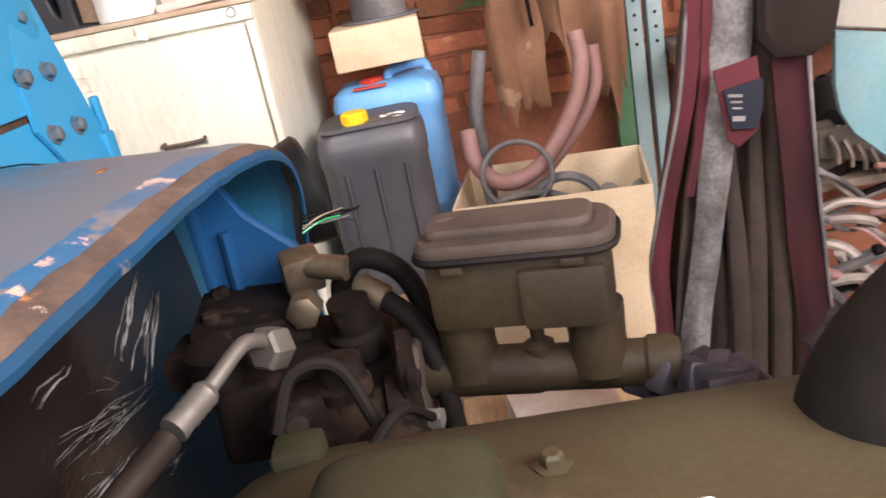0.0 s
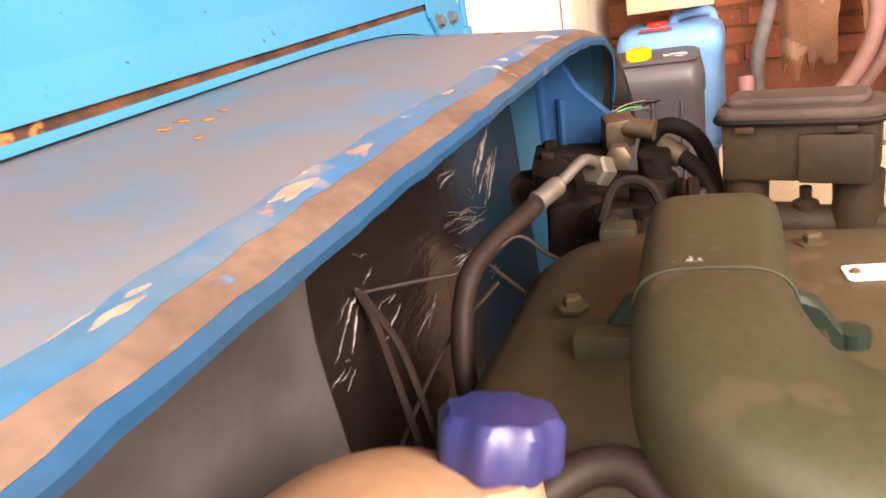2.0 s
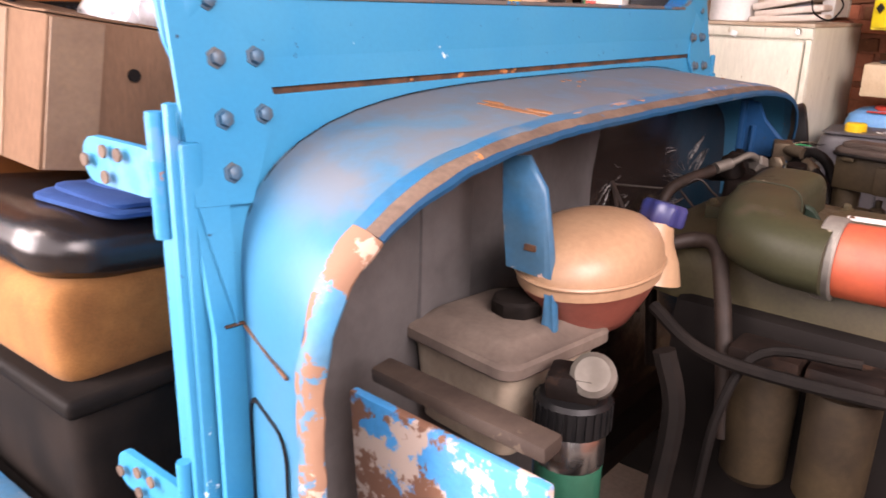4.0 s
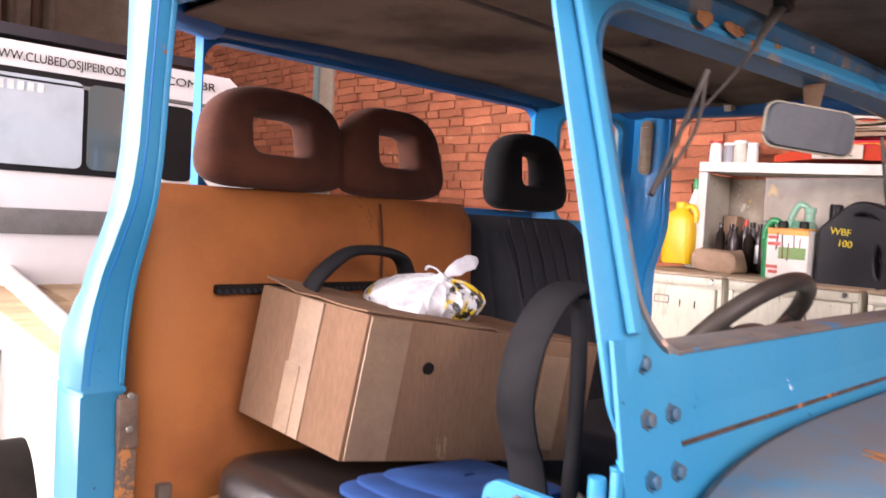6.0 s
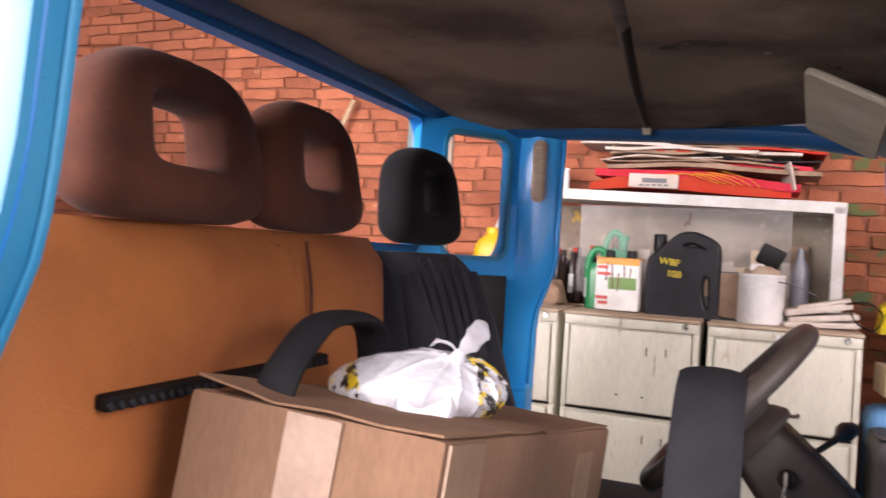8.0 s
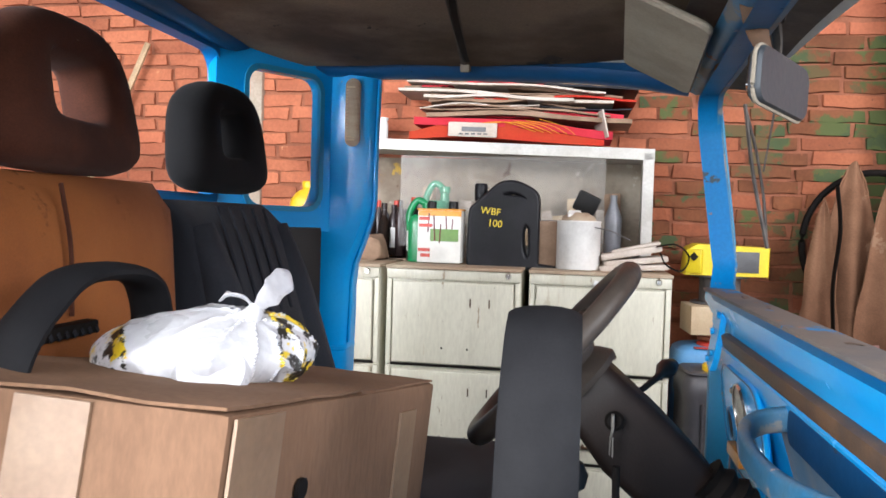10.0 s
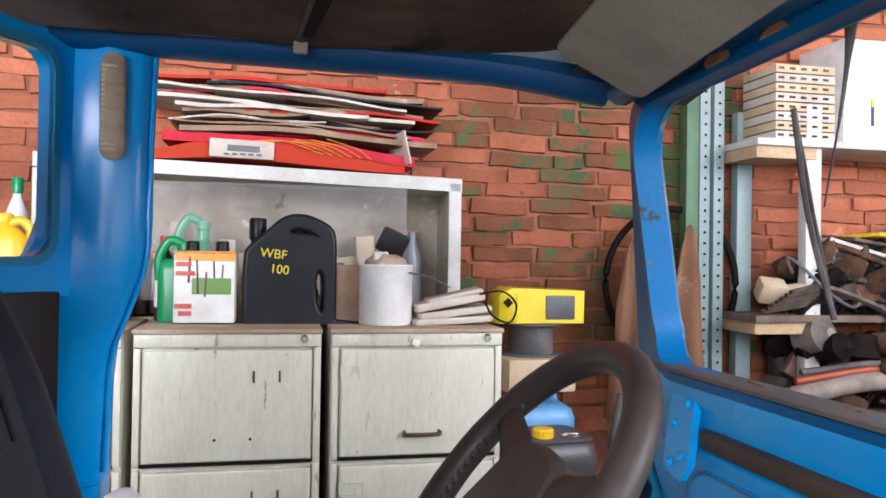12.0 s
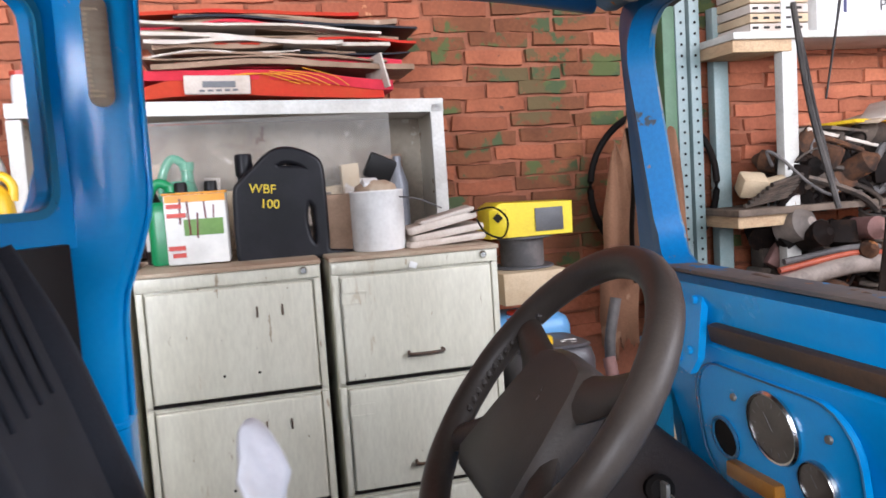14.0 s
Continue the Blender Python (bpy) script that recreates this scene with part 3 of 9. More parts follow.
# cowl: a low tunnel from the scuttle to the bonnet's edge, its rim in three bands
bm = bmesh.new()
add_grid(bm, [ragged(arch(x, h, t)) if x == 0.181 else arch(x, h, t) for x, h, t in ((0.012, 0.655, 1.262), (0.05, 0.663, 1.2585), (0.09, 0.672, 1.255), (0.13, 0.679, 1.2515), (0.166, 0.6835, 1.2487), (0.181, 0.6845, 1.2478))])
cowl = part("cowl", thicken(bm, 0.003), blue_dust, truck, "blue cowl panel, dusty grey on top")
orange_rust = M("orange_rust", (0.24, 0.105, 0.04), 0.9, col2=(0.15, 0.07, 0.035), scale=40, fine=200)
primer_pink = M("pink_primer", (0.3, 0.19, 0.145), 0.85, col2=(0.2, 0.11, 0.075), scale=30, fine=160, wear=(((0.28, 0.12, 0.05), 0.2, 40),))


def cowl_z(x, y):
    """Height of the cowl's skin over a place in plan."""
    xr = x / 1.15
    u = min(1.0, abs(y + 0.005 + 0.035 * (xr - 0.02) / 0.19) / float(np.interp(xr, (0.012, 0.166, 0.1965), (0.655, 0.683, 0.685))))
    top = float(np.interp(xr, (0.012, 0.166, 0.1965, 0.2085), (1.262, 1.2485, 1.2455, 1.239)))
    return 0.98 + (top - 0.98) * (1 - u**4.2) ** (1 / 4.2)


def paint_chip(x, y, wx, wy, seed, mt, label):
    """A ragged bare patch where paint has flaked off the cowl."""
    bm = bmesh.new()
    rings = []
    for k, h in ((1.0, 0.0002), (0.92, 0.0011), (0.45, 0.0013), (0.05, 0.0013)):
        ring = []
        for a in np.linspace(0, 2 * math.pi, 30, endpoint=False):
            r = k * (0.8 + 0.4 * noise.noise(Vector((1.7 * math.cos(a), 1.7 * math.sin(a), seed))) + 0.2 * noise.noise(Vector((5 * math.cos(a), 5 * math.sin(a), seed + 9))))
            px, py = x + wx / 2 * r * math.cos(a), y + wy / 2 * r * math.sin(a)
            ring.append((px, py, cowl_z(px, py) + h))
        rings.append(ring)
    part("paint_chip", add_loft(bm, rings), mt, cowl, label)


for k, (x, y, wx, wy) in enumerate(((0.213, -0.18, 0.016, 0.05), (0.213, -0.305, 0.016, 0.055), (0.214, -0.12, 0.008, 0.025), (0.212, 0.02, 0.008, 0.03))):
    paint_chip(x, y, wx, wy, k * 3.3, primer_pink, "flaked patch showing pink primer")
for k, (x, y, wx, wy) in enumerate(((0.185, -0.335, 0.05, 0.018), (0.199, -0.352, 0.04, 0.016), (0.077, -0.055, 0.009, 0.010), (0.063, -0.082, 0.010, 0.008), (0.102, -0.10, 0.007, 0.009), (0.15, 0.36, 0.010, 0.025), (0.150, -0.352, 0.11, 0.02), (0.118, -0.338, 0.04, 0.012), (0.06, -0.06, 0.012, 0.006), (0.07, -0.03, 0.01, 0.005))):
    paint_chip(x, y, wx, wy, 40 + k * 2.7, orange_rust, "orange rust patch")
rim_rows = (
    ("rim_band", ((0.181, 0.6852, 1.2483), (0.189, 0.6855, 1.247), (0.1965, 0.685, 1.245)), blue_worn, "dull blue rim with pink paint chips"),
    ("rim_bevel", ((0.1965, 0.6848, 1.2448), (0.203, 0.681, 1.242), (0.2085, 0.677, 1.2385)), rust_edge, "rusty brown bare bevel"),
    ("rim_edge", ((0.2085, 0.6768, 1.2383), (0.2115, 0.673, 1.2335), (0.2105, 0.6705, 1.2285)), rim_blue, "chipped blue rim edge"),
)
FOOT = 35  # points of the right foot, where the paint has come off
for name, rows_, mt, lab in rim_rows:
    bm = bmesh.new()
    add_grid(bm, [(ragged(arch(x, h, t)) if x in (0.181, 0.1965) else arch(x, h, t))[FOOT:] for x, h, t in rows_])
    part(name, rumple(thicken(bm, 0.004), 0.0014, 45), mt, cowl, lab)
bm = bmesh.new()
add_grid(bm, [arch(x, h + 0.001, t)[: FOOT + 1] for x, h, t in (*rim_rows[0][1], *rim_rows[1][1][1:], *rim_rows[2][1][1:])])
part("rim_foot", rumple(thicken(bm, 0.005), 0.003, 40, 2.0, 0.001), foot_peel, cowl, "rim foot with peeling paint and rust")

part("cowl_seam", tube([(x + 0.004, y, z + 0.0012) for x, y, z in arch(0.012, 0.6555, 1.2626)[::3]], 0.0009, 6, 1), rubber, cowl, "dark seam where the cowl meets the scuttle")

# scuttle plate under the windscreen frame
bm = bmesh.new()
prof = [(plate_x(z), z) for z in (0.56, 1.03, 1.10, 1.18, 1.267)]
prof += [(x - 0.008, z) for x, z in reversed(prof)]
add_loft(bm, [[(x, y, z) for x, z in prof] for y in (-0.703, -0.70, -0.3, 0.3, 0.68, 0.684)])
part("scuttle", bm, blue, truck)
for s in (-1, 1):
    o = [(YC + s * 0.652, 1.172), (YC + s * 0.692, 1.172), (YC + s * 0.668, 1.035)]
    part("scuttle_press", prism(o, 0.005, lean(0.001)), blue, truck)

# windscreen frame
frame_x = lambda z, y=0.0: plate_x(1.37) + 0.006 + min(1.0, (z - 1.37) / 0.05) * 0.02 * max(0.0, min(1.0, y / 0.5)) - (0.20 - 0.10 * y) * (z - 1.37) if z > 1.37 else plate_x(z) - 0.003
ws_out = [(y, z) for y, z in rounded(1.385, 0.53, 0.07, 8, YC, 1.535)]
ws_in = [(y, z) for y, z in rounded(1.225, 0.395, 0.085, 8, -0.025, 1.568)]
wf = part("windscreen_frame", prism([(YC - 0.585, 1.2755), (YC + 0.585, 1.2755), (YC + 0.60, 1.30), (YC + 0.60, 1.369), (YC - 0.60, 1.369), (YC - 0.60, 1.30)], 0.022, lean(-0.019), 0.0), blue, truck, "blue windscreen frame with rust along its sill")
bm = bmesh.new()
mid = [(a[0] * 0.45 + b[0] * 0.55, a[1] * 0.45 + b[1] * 0.55) for a, b in zip(ws_out, ws_in)]
loops = [[(frame_x(z, y), y, z) for y, z in ws_out], [(frame_x(z, y) + 0.009, y, z) for y, z in mid], [(frame_x(z, y), y, z) for y, z in ws_in], [(frame_x(z, y) - 0.045, y, z - 0.006) for y, z in ws_in], [(frame_x(z, y) - 0.024, y, z - 0.003) for y, z in mid], [(frame_x(z, y) - 0.005, y, z) for y, z in ws_out]]
add_loft(bm, [loops[5], loops[0], loops[1], loops[2]], caps=False)
part("frame_ring", bm, blue, wf)
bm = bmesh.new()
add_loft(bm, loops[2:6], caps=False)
# same frame, but its inner faces get a blue darkened for shade
part("frame_ring_inside", bm, M("shade_darkened_frame_blue", (0.003, 0.10, 0.27), 0.42, spec=0.2, col2=(0.006, 0.10, 0.24), scale=5, fine=140, bump=0.08, bump_scale=14, wear=(((0.04, 0.05, 0.06), 0.12, 14), ((0.16, 0.09, 0.06), 0.06, 22))), wf, "inner side of the frame, its blue darkened for shade")
bm = bmesh.new()
add_opening(bm, [(frame_x(z, y) + 0.006, y, z) for y, z in rounded(1.245, 0.415, 0.095, 8, -0.025, 1.568)], [(frame_x(z, y) + 0.004, y, z) for y, z in rounded(1.226, 0.396, 0.085, 8, -0.025, 1.568)], (-0.01, 0, -0.003))
part("frame_bead", bm, blue_worn, wf, "worn glass channel with rust")
part("sill_rust", rumple(box((-0.047, YC, 1.371), (0.058, 1.13, 0.006), bev=0.002), 0.001, 30), sill_dust, wf, "dusty sill with flaking paint and rust")
for y in (-0.44, -0.36, -0.2, 0.02, 0.17, 0.34, 0.41):
    part("rust_scab", rumple(lathe([(0.022, 0), (0.018, 0.0016), (0, 0.002)], pose(-0.034, y, 1.3718) @ Matrix.Diagonal((0.5, 1 + 0.4 * math.sin(y * 40), 1, 1)), 12), 0.005, 50, y), rust_edge, wf, "rust scab on the sill")
for k, y in enumerate((-0.42, -0.33, -0.27, -0.19, -0.10, -0.03, 0.06, 0.22, 0.34)):
    part("rust_scab", rumple(lathe([(0.020, 0), (0.016, 0.0014), (0, 0.002)], pose(frame_x(1.783) + 0.0035, y, 1.783 + 0.006 * math.sin(k * 2.3), 0, 80, 0) @ Matrix.Diagonal((0.5, 1.1 + 0.7 * math.sin(k * 1.9), 1, 1)), 14), 0.006, 60, y), orange_rust, wf, "orange rust on the frame's top rail")
part("sill_seam", box((plate_x(1.271) - 0.006, YC, 1.2712), (0.008, 1.165, 0.0085)), rust_dark, wf, "rusty seam along the frame's foot")
for s in (-1, 1):
    # raised pillar press and bolt plate
    yo = YC + s * 0.645
    bm = bmesh.new()
    pts = [(frame_x(z, s * 0.64) + 0.012, YC + s * 0.662, z) for z in np.linspace(1.40, 1.79, 7)]
    add_tube(bm, pts, 0.011, 8, 0, flat=0.6)
    part("pillar_ridge", bm, blue, wf)
    outline = [(YC + s * 0.572, 1.258), (YC + s * 0.585, 1.30), (YC + s * 0.628, 1.372), (YC + s * 0.645, 1.392), (YC + s * 0.69, 1.392), (YC + s * 0.694, 1.165), (YC + s * 0.625, 1.158)]
    plate = part("bolt_plate", prism(outline, 0.005, lean(0.002)), blue, wf)
    for dy, z in ((0.643, 1.366), (0.643, 1.309), (0.594, 1.309), (0.645, 1.248), (0.594, 1.249), (0.645, 1.193)):
        m = pose(plate_x(z) + 0.007, YC + s * dy, z, 0, 80, 0)
        bolt = lathe([(0.0115, 0), (0.0115, 0.0014), (0.0082, 0.0018), (0.0082, 0.008), (0.006, 0.0095), (0, 0.0098)], m, 6)
        part("bolt", bolt, bolt_mat, plate, "zinc hex bolt")

# door posts below the windscreen, hinges
for s, y in ((-1, YR), (1, YL)):
    bm = bmesh.new()
    add_box(bm, (-0.012, y + s * 0.002, 0.88), (0.05, 0.024, 0.70), bev=0.005)
    post = part("hinge_post", bm, blue, truck)
    part("post_flange", box((0.0, y + s * 0.016, 0.90), (0.010, 0.012, 0.74), bev=0.004), blue, post)
    side_y = lambda x: (-0.005 - 0.035 * (x - 0.02) / 0.19) + s * (0.655 + 0.03 * (x - 0.012) / 0.154)
    part("panel_seam", tube([(x, side_y(x) + s * 0.0015, 1.034 - 0.03 * x) for x in (0.04, 0.1, 0.164)], 0.0022, 6, 3), rust_dark, truck)
    part("post_seam", tube([(0.036, y - s * 0.008, 1.036), (0.036, y + s * 0.03 * -1, 1.035), (0.037, side_y(0.037), 1.034)], 0.002, 6, 0), rust_dark, truck)
    bm = bmesh.new()
    add_opening(bm, [(0.10 + u, side_y(0.10 + u) + s * 0.001, 0.875 + v) for u, v in rounded(0.115, 0.17, 0.03)], [(0.10 + u, side_y(0.10 + u) + s * 0.001, 0.875 + v) for u, v in rounded(0.105, 0.16, 0.026)], (0, s * 0.002, 0))
    part("vent_flap", bm, rubber, truck, "dark seal round a cowl vent flap")
    for z in (1.195, 0.80) if s < 0 else ():
        h = 0.052
        tip = rounded(0.15, h, 0.025)
        m = Matrix(((1, 0, 0, -0.092), (0, 0, -s, y + s * 0.024), (0, 1, 0, z), (0, 0, 0, 1)))
        hinge = part("door_hinge", prism(tip, 0.009, m), blue, truck, "blue strap hinge left without its door")
        part("hinge_barrel", lathe([(0.0085, -0.065), (0.009, -0.06), (0.009, 0.06), (0.0085, 0.065)], pose(-0.018, y + s * 0.022, z), 12), blue, hinge)
        for dx, dz in ((-0.058, 0.0), (-0.018, 0.014), (-0.018, -0.014), (0.012, 0.014)):
            part("hinge_hole", lathe([(0.0075, 0), (0.0075, 0.003)], pose(-0.092 + dx, y + s * 0.0325, z + dz, -90 * s * -1, 0, 0), 10), rust_edge, hinge, "rusty screw hole")

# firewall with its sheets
# blue darkened to carry the shade under the cowl; its patches are wear
blue_shade = M("shade_darkened_blue", (0.003, 0.04, 0.115), 0.6, spec=0.15, col2=(0.006, 0.036, 0.09), scale=7, fine=120, bump=0.2, bump_scale=30, wear=(((0.03, 0.04, 0.06), 0.16, 16), ((0.14, 0.07, 0.04), 0.07, 24)))
sheet_x = lambda y, z: 0.085 + 0.018 * noise.noise(Vector((y * 3, z * 3.5, 0))) + 0.05 * max(0, z - 1.1)
part("firewall", box((0.062, YC, 0.80), (0.02, 1.16, 0.68)), black_void, truck)
bm = bmesh.new()
rows = []
for k in np.linspace(0, 1, 40):
    row = []
    for y in np.linspace(-0.04, 0.645, 56):
        z = 0.62 + (under_cowl(y) - 0.62) * k
        row.append((sheet_x(y, z), y, z))
    rows.append(row)
black_sheet = part("black_sheet", add_grid(bm, rows), sheet_black, truck, "glossy wrinkled black plastic sheet")
# the sheet's highlights are put into the pale colour of these ridges
crease_glint = M("painted_crease_glint", (0.30, 0.29, 0.285), 0.3, col2=(0.05, 0.045, 0.043), scale=60, fine=200)
crease_rng = random.Random(17)


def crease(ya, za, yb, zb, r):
    """A pale ridge between two places on the sheet, broken and slightly bent; its colour paints a glint."""
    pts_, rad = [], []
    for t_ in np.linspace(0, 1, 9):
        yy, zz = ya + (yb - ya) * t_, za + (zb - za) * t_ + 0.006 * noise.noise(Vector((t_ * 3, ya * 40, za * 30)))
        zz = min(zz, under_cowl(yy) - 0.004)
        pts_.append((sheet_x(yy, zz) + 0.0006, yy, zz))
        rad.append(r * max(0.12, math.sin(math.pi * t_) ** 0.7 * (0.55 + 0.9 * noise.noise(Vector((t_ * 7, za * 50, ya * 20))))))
    part("sheet_crease", tube(pts_, rad, 5, 0, flat=0.5), crease_glint, black_sheet)


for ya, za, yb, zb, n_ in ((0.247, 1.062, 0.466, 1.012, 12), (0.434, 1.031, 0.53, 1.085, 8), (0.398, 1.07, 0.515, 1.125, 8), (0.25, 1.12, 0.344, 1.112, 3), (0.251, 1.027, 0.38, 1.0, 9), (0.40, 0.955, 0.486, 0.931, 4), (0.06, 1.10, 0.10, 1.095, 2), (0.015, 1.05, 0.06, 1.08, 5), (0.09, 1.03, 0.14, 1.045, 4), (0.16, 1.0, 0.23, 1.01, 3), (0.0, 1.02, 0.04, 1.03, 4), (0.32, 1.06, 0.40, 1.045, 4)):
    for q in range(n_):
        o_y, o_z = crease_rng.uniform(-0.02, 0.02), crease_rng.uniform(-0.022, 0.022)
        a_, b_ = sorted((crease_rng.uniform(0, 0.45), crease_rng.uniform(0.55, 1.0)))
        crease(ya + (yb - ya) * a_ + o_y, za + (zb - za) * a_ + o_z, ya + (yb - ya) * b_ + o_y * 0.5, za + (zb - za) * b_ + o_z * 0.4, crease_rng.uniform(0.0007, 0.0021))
bm = bmesh.new()
rows = []
for k in np.linspace(0, 1, 18):
    rows.append([(0.098 + 0.012 * noise.noise(Vector((y * 7, z * 6, 0))) + 0.05 * max(0, z - 1.1), y, z) for y in np.linspace(-0.62, -0.02, 26) for z in (0.62 + (under_cowl(y) - 0.62) * k,)])
part("bitumen_sheet", add_grid(bm, rows), sheet_grey, truck, "dull grey bitumen sheet on the firewall")
for s in (-1, 1):
    y0 = YC + s * 0.40
    o = [(0.175, 1.20), (0.21, 1.205), (0.236, 1.17), (0.248, 1.11), (0.258, 1.04), (0.272, 0.90), (0.272, 0.78), (0.245, 0.78), (0.242, 0.92), (0.246, 1.042), (0.24, 1.066), (0.187, 1.07), (0.178, 1.135)] if s < 0 else [(0.165, 1.20), (0.19, 1.196), (0.205, 1.165), (0.25, 1.12), (0.254, 1.105), (0.248, 1.05), (0.235, 1.0), (0.18, 0.95), (0.168, 0.95)]
    m = Matrix(((1, 0, 0, 0), (0, 0, 1, y0 + (0.012 if s < 0 else 0.08)), (0, 1, 0, 0), (0, 0, 0, 1)))
    br = part("stay_bracket", prism(o, 0.012, m, 0.003), blue_shade if s > 0 else blue_worn, truck, "blue pressed stay under the cowl")
    part("bracket_flange", box((0.10 if s < 0 else 0.163, y0 + s * 0.09 * (s > 0), 1.08), (0.018 if s < 0 else 0.012, 0.10 if s < 0 else 0.045, 0.24), bev=0.004), blue_shade if s > 0 else sheet_grey, br)
    if s < 0:
        part("bracket_slot", box((0.222, y0 + 0.0115, 1.098), (0.016, 0.003, 0.008), bev=0.001), rust_dark, br, "slot hole with rusty edges")
    if s > 0:
        part("bracket_rib", tube([(0.186, y0 + 0.078, 1.15), (0.184, y0 + 0.078, 1.06), (0.192, y0 + 0.078, 0.98)], 0.006, 8, 4), blue_shade, br)

# wing shelf and its peeling face
part("wing_shelf", box((0.268, -0.585, 0.985), (0.225, 0.03, 0.018), rot=(6, 1, -2), bev=0.004), lid_dust, truck, "grimy brown wing-mounting ledge")
part("wing_stub", box((0.27, -0.607, 0.85), (0.26, 0.012, 0.24), rot=(4, 0, -3), bev=0.004), blue_peel, truck, "blue sheet stub with peeling paint")

# cab: floor, rockers, rear panel, corners, pillars, roof
part("cab_floor", box((-0.5, YC, 0.53), (1.25, 1.42, 0.05), bev=0.01), black_void, truck)
for s, y in ((-1, -0.76), (1, 0.74)):
    part("rocker", box((-0.47, y, 0.555), (0.9, 0.08, 0.11), bev=0.015), blue_worn, truck, "blue door sill with peeling paint")


def b_section(s, z):
    """Outline of a rear door pillar and body corner at height z: door edge, outside, then back."""
    low = max(0.0, min(1.0, (1.62 - z) / 0.45))
    low = low * low * (3 - 2 * low)
    bulge = 0.045 * low
    heights = (1.1, 1.2, 1.276, 1.364, 1.432, 1.497, 1.546, 1.6, 1.7, 1.9)
    front = (-0.980, -0.978, -0.973, -0.958, -0.926, -0.897, -0.886, -0.879, -0.870, -0.845) if s < 0 else (-0.908, -0.905, -0.902, -0.899, -0.872, -0.849, -0.842, -0.842, -0.841, -0.835)
    xf = float(np.interp(z, heights, front))
    yi, yo = 0.775, 0.825
    yo += bulge
    yi += bulge * 0.3
    o = [(xf, yi), (xf + 0.004, yi + 0.010), (xf + 0.004, yo - 0.005), (xf + 0.001, yo - 0.003), (xf - 0.05, yo + 0.004), (-1.06, yo), (-1.14, yo - 0.02), (-1.19, yo - 0.09), (-1.205, yo - 0.18),
         (-1.19, yo - 0.18), (-1.15, yo - 0.11), (-1.10, yo - 0.06), (xf - 0.10, yi - 0.008), (xf - 0.06, yi - 0.018), (xf - 0.012, yi - 0.012)]
    k = max(0.0, min(1.0, (z - 1.28) / 0.19))
    k = k * k * (3 - 2 * k)
    goal = {5: (-1.05, 0.80), 6: (-1.03, 0.72), 7: (-1.08, 0.645), 8: (-1.135, 0.57), 9: (-1.12, 0.56), 10: (-1.085, 0.665), 11: (-1.04, 0.745)}
    o = [(x + (goal[i][0] - x) * k, y + (goal[i][1] - y) * k) if i in goal else (x, y) for i, (x, y) in enumerate(o)]
    if s < 0:
        o[12], o[13], o[14] = (xf - 0.10, yi + 0.012), (xf - 0.06, yi + 0.010), (xf - 0.012, yi + 0.004)
    return [(x, YC + s * y, z) for x, y in o]


def paint_sunlit(ob, s):
    """Lighter blue on the outward faces of a body part, standing in for daylight on them."""
    ob.data.materials.append(blue_sunlit)
    for p in ob.data.polygons:
        if p.normal.y * s > 0.8:
            p.material_index = 1


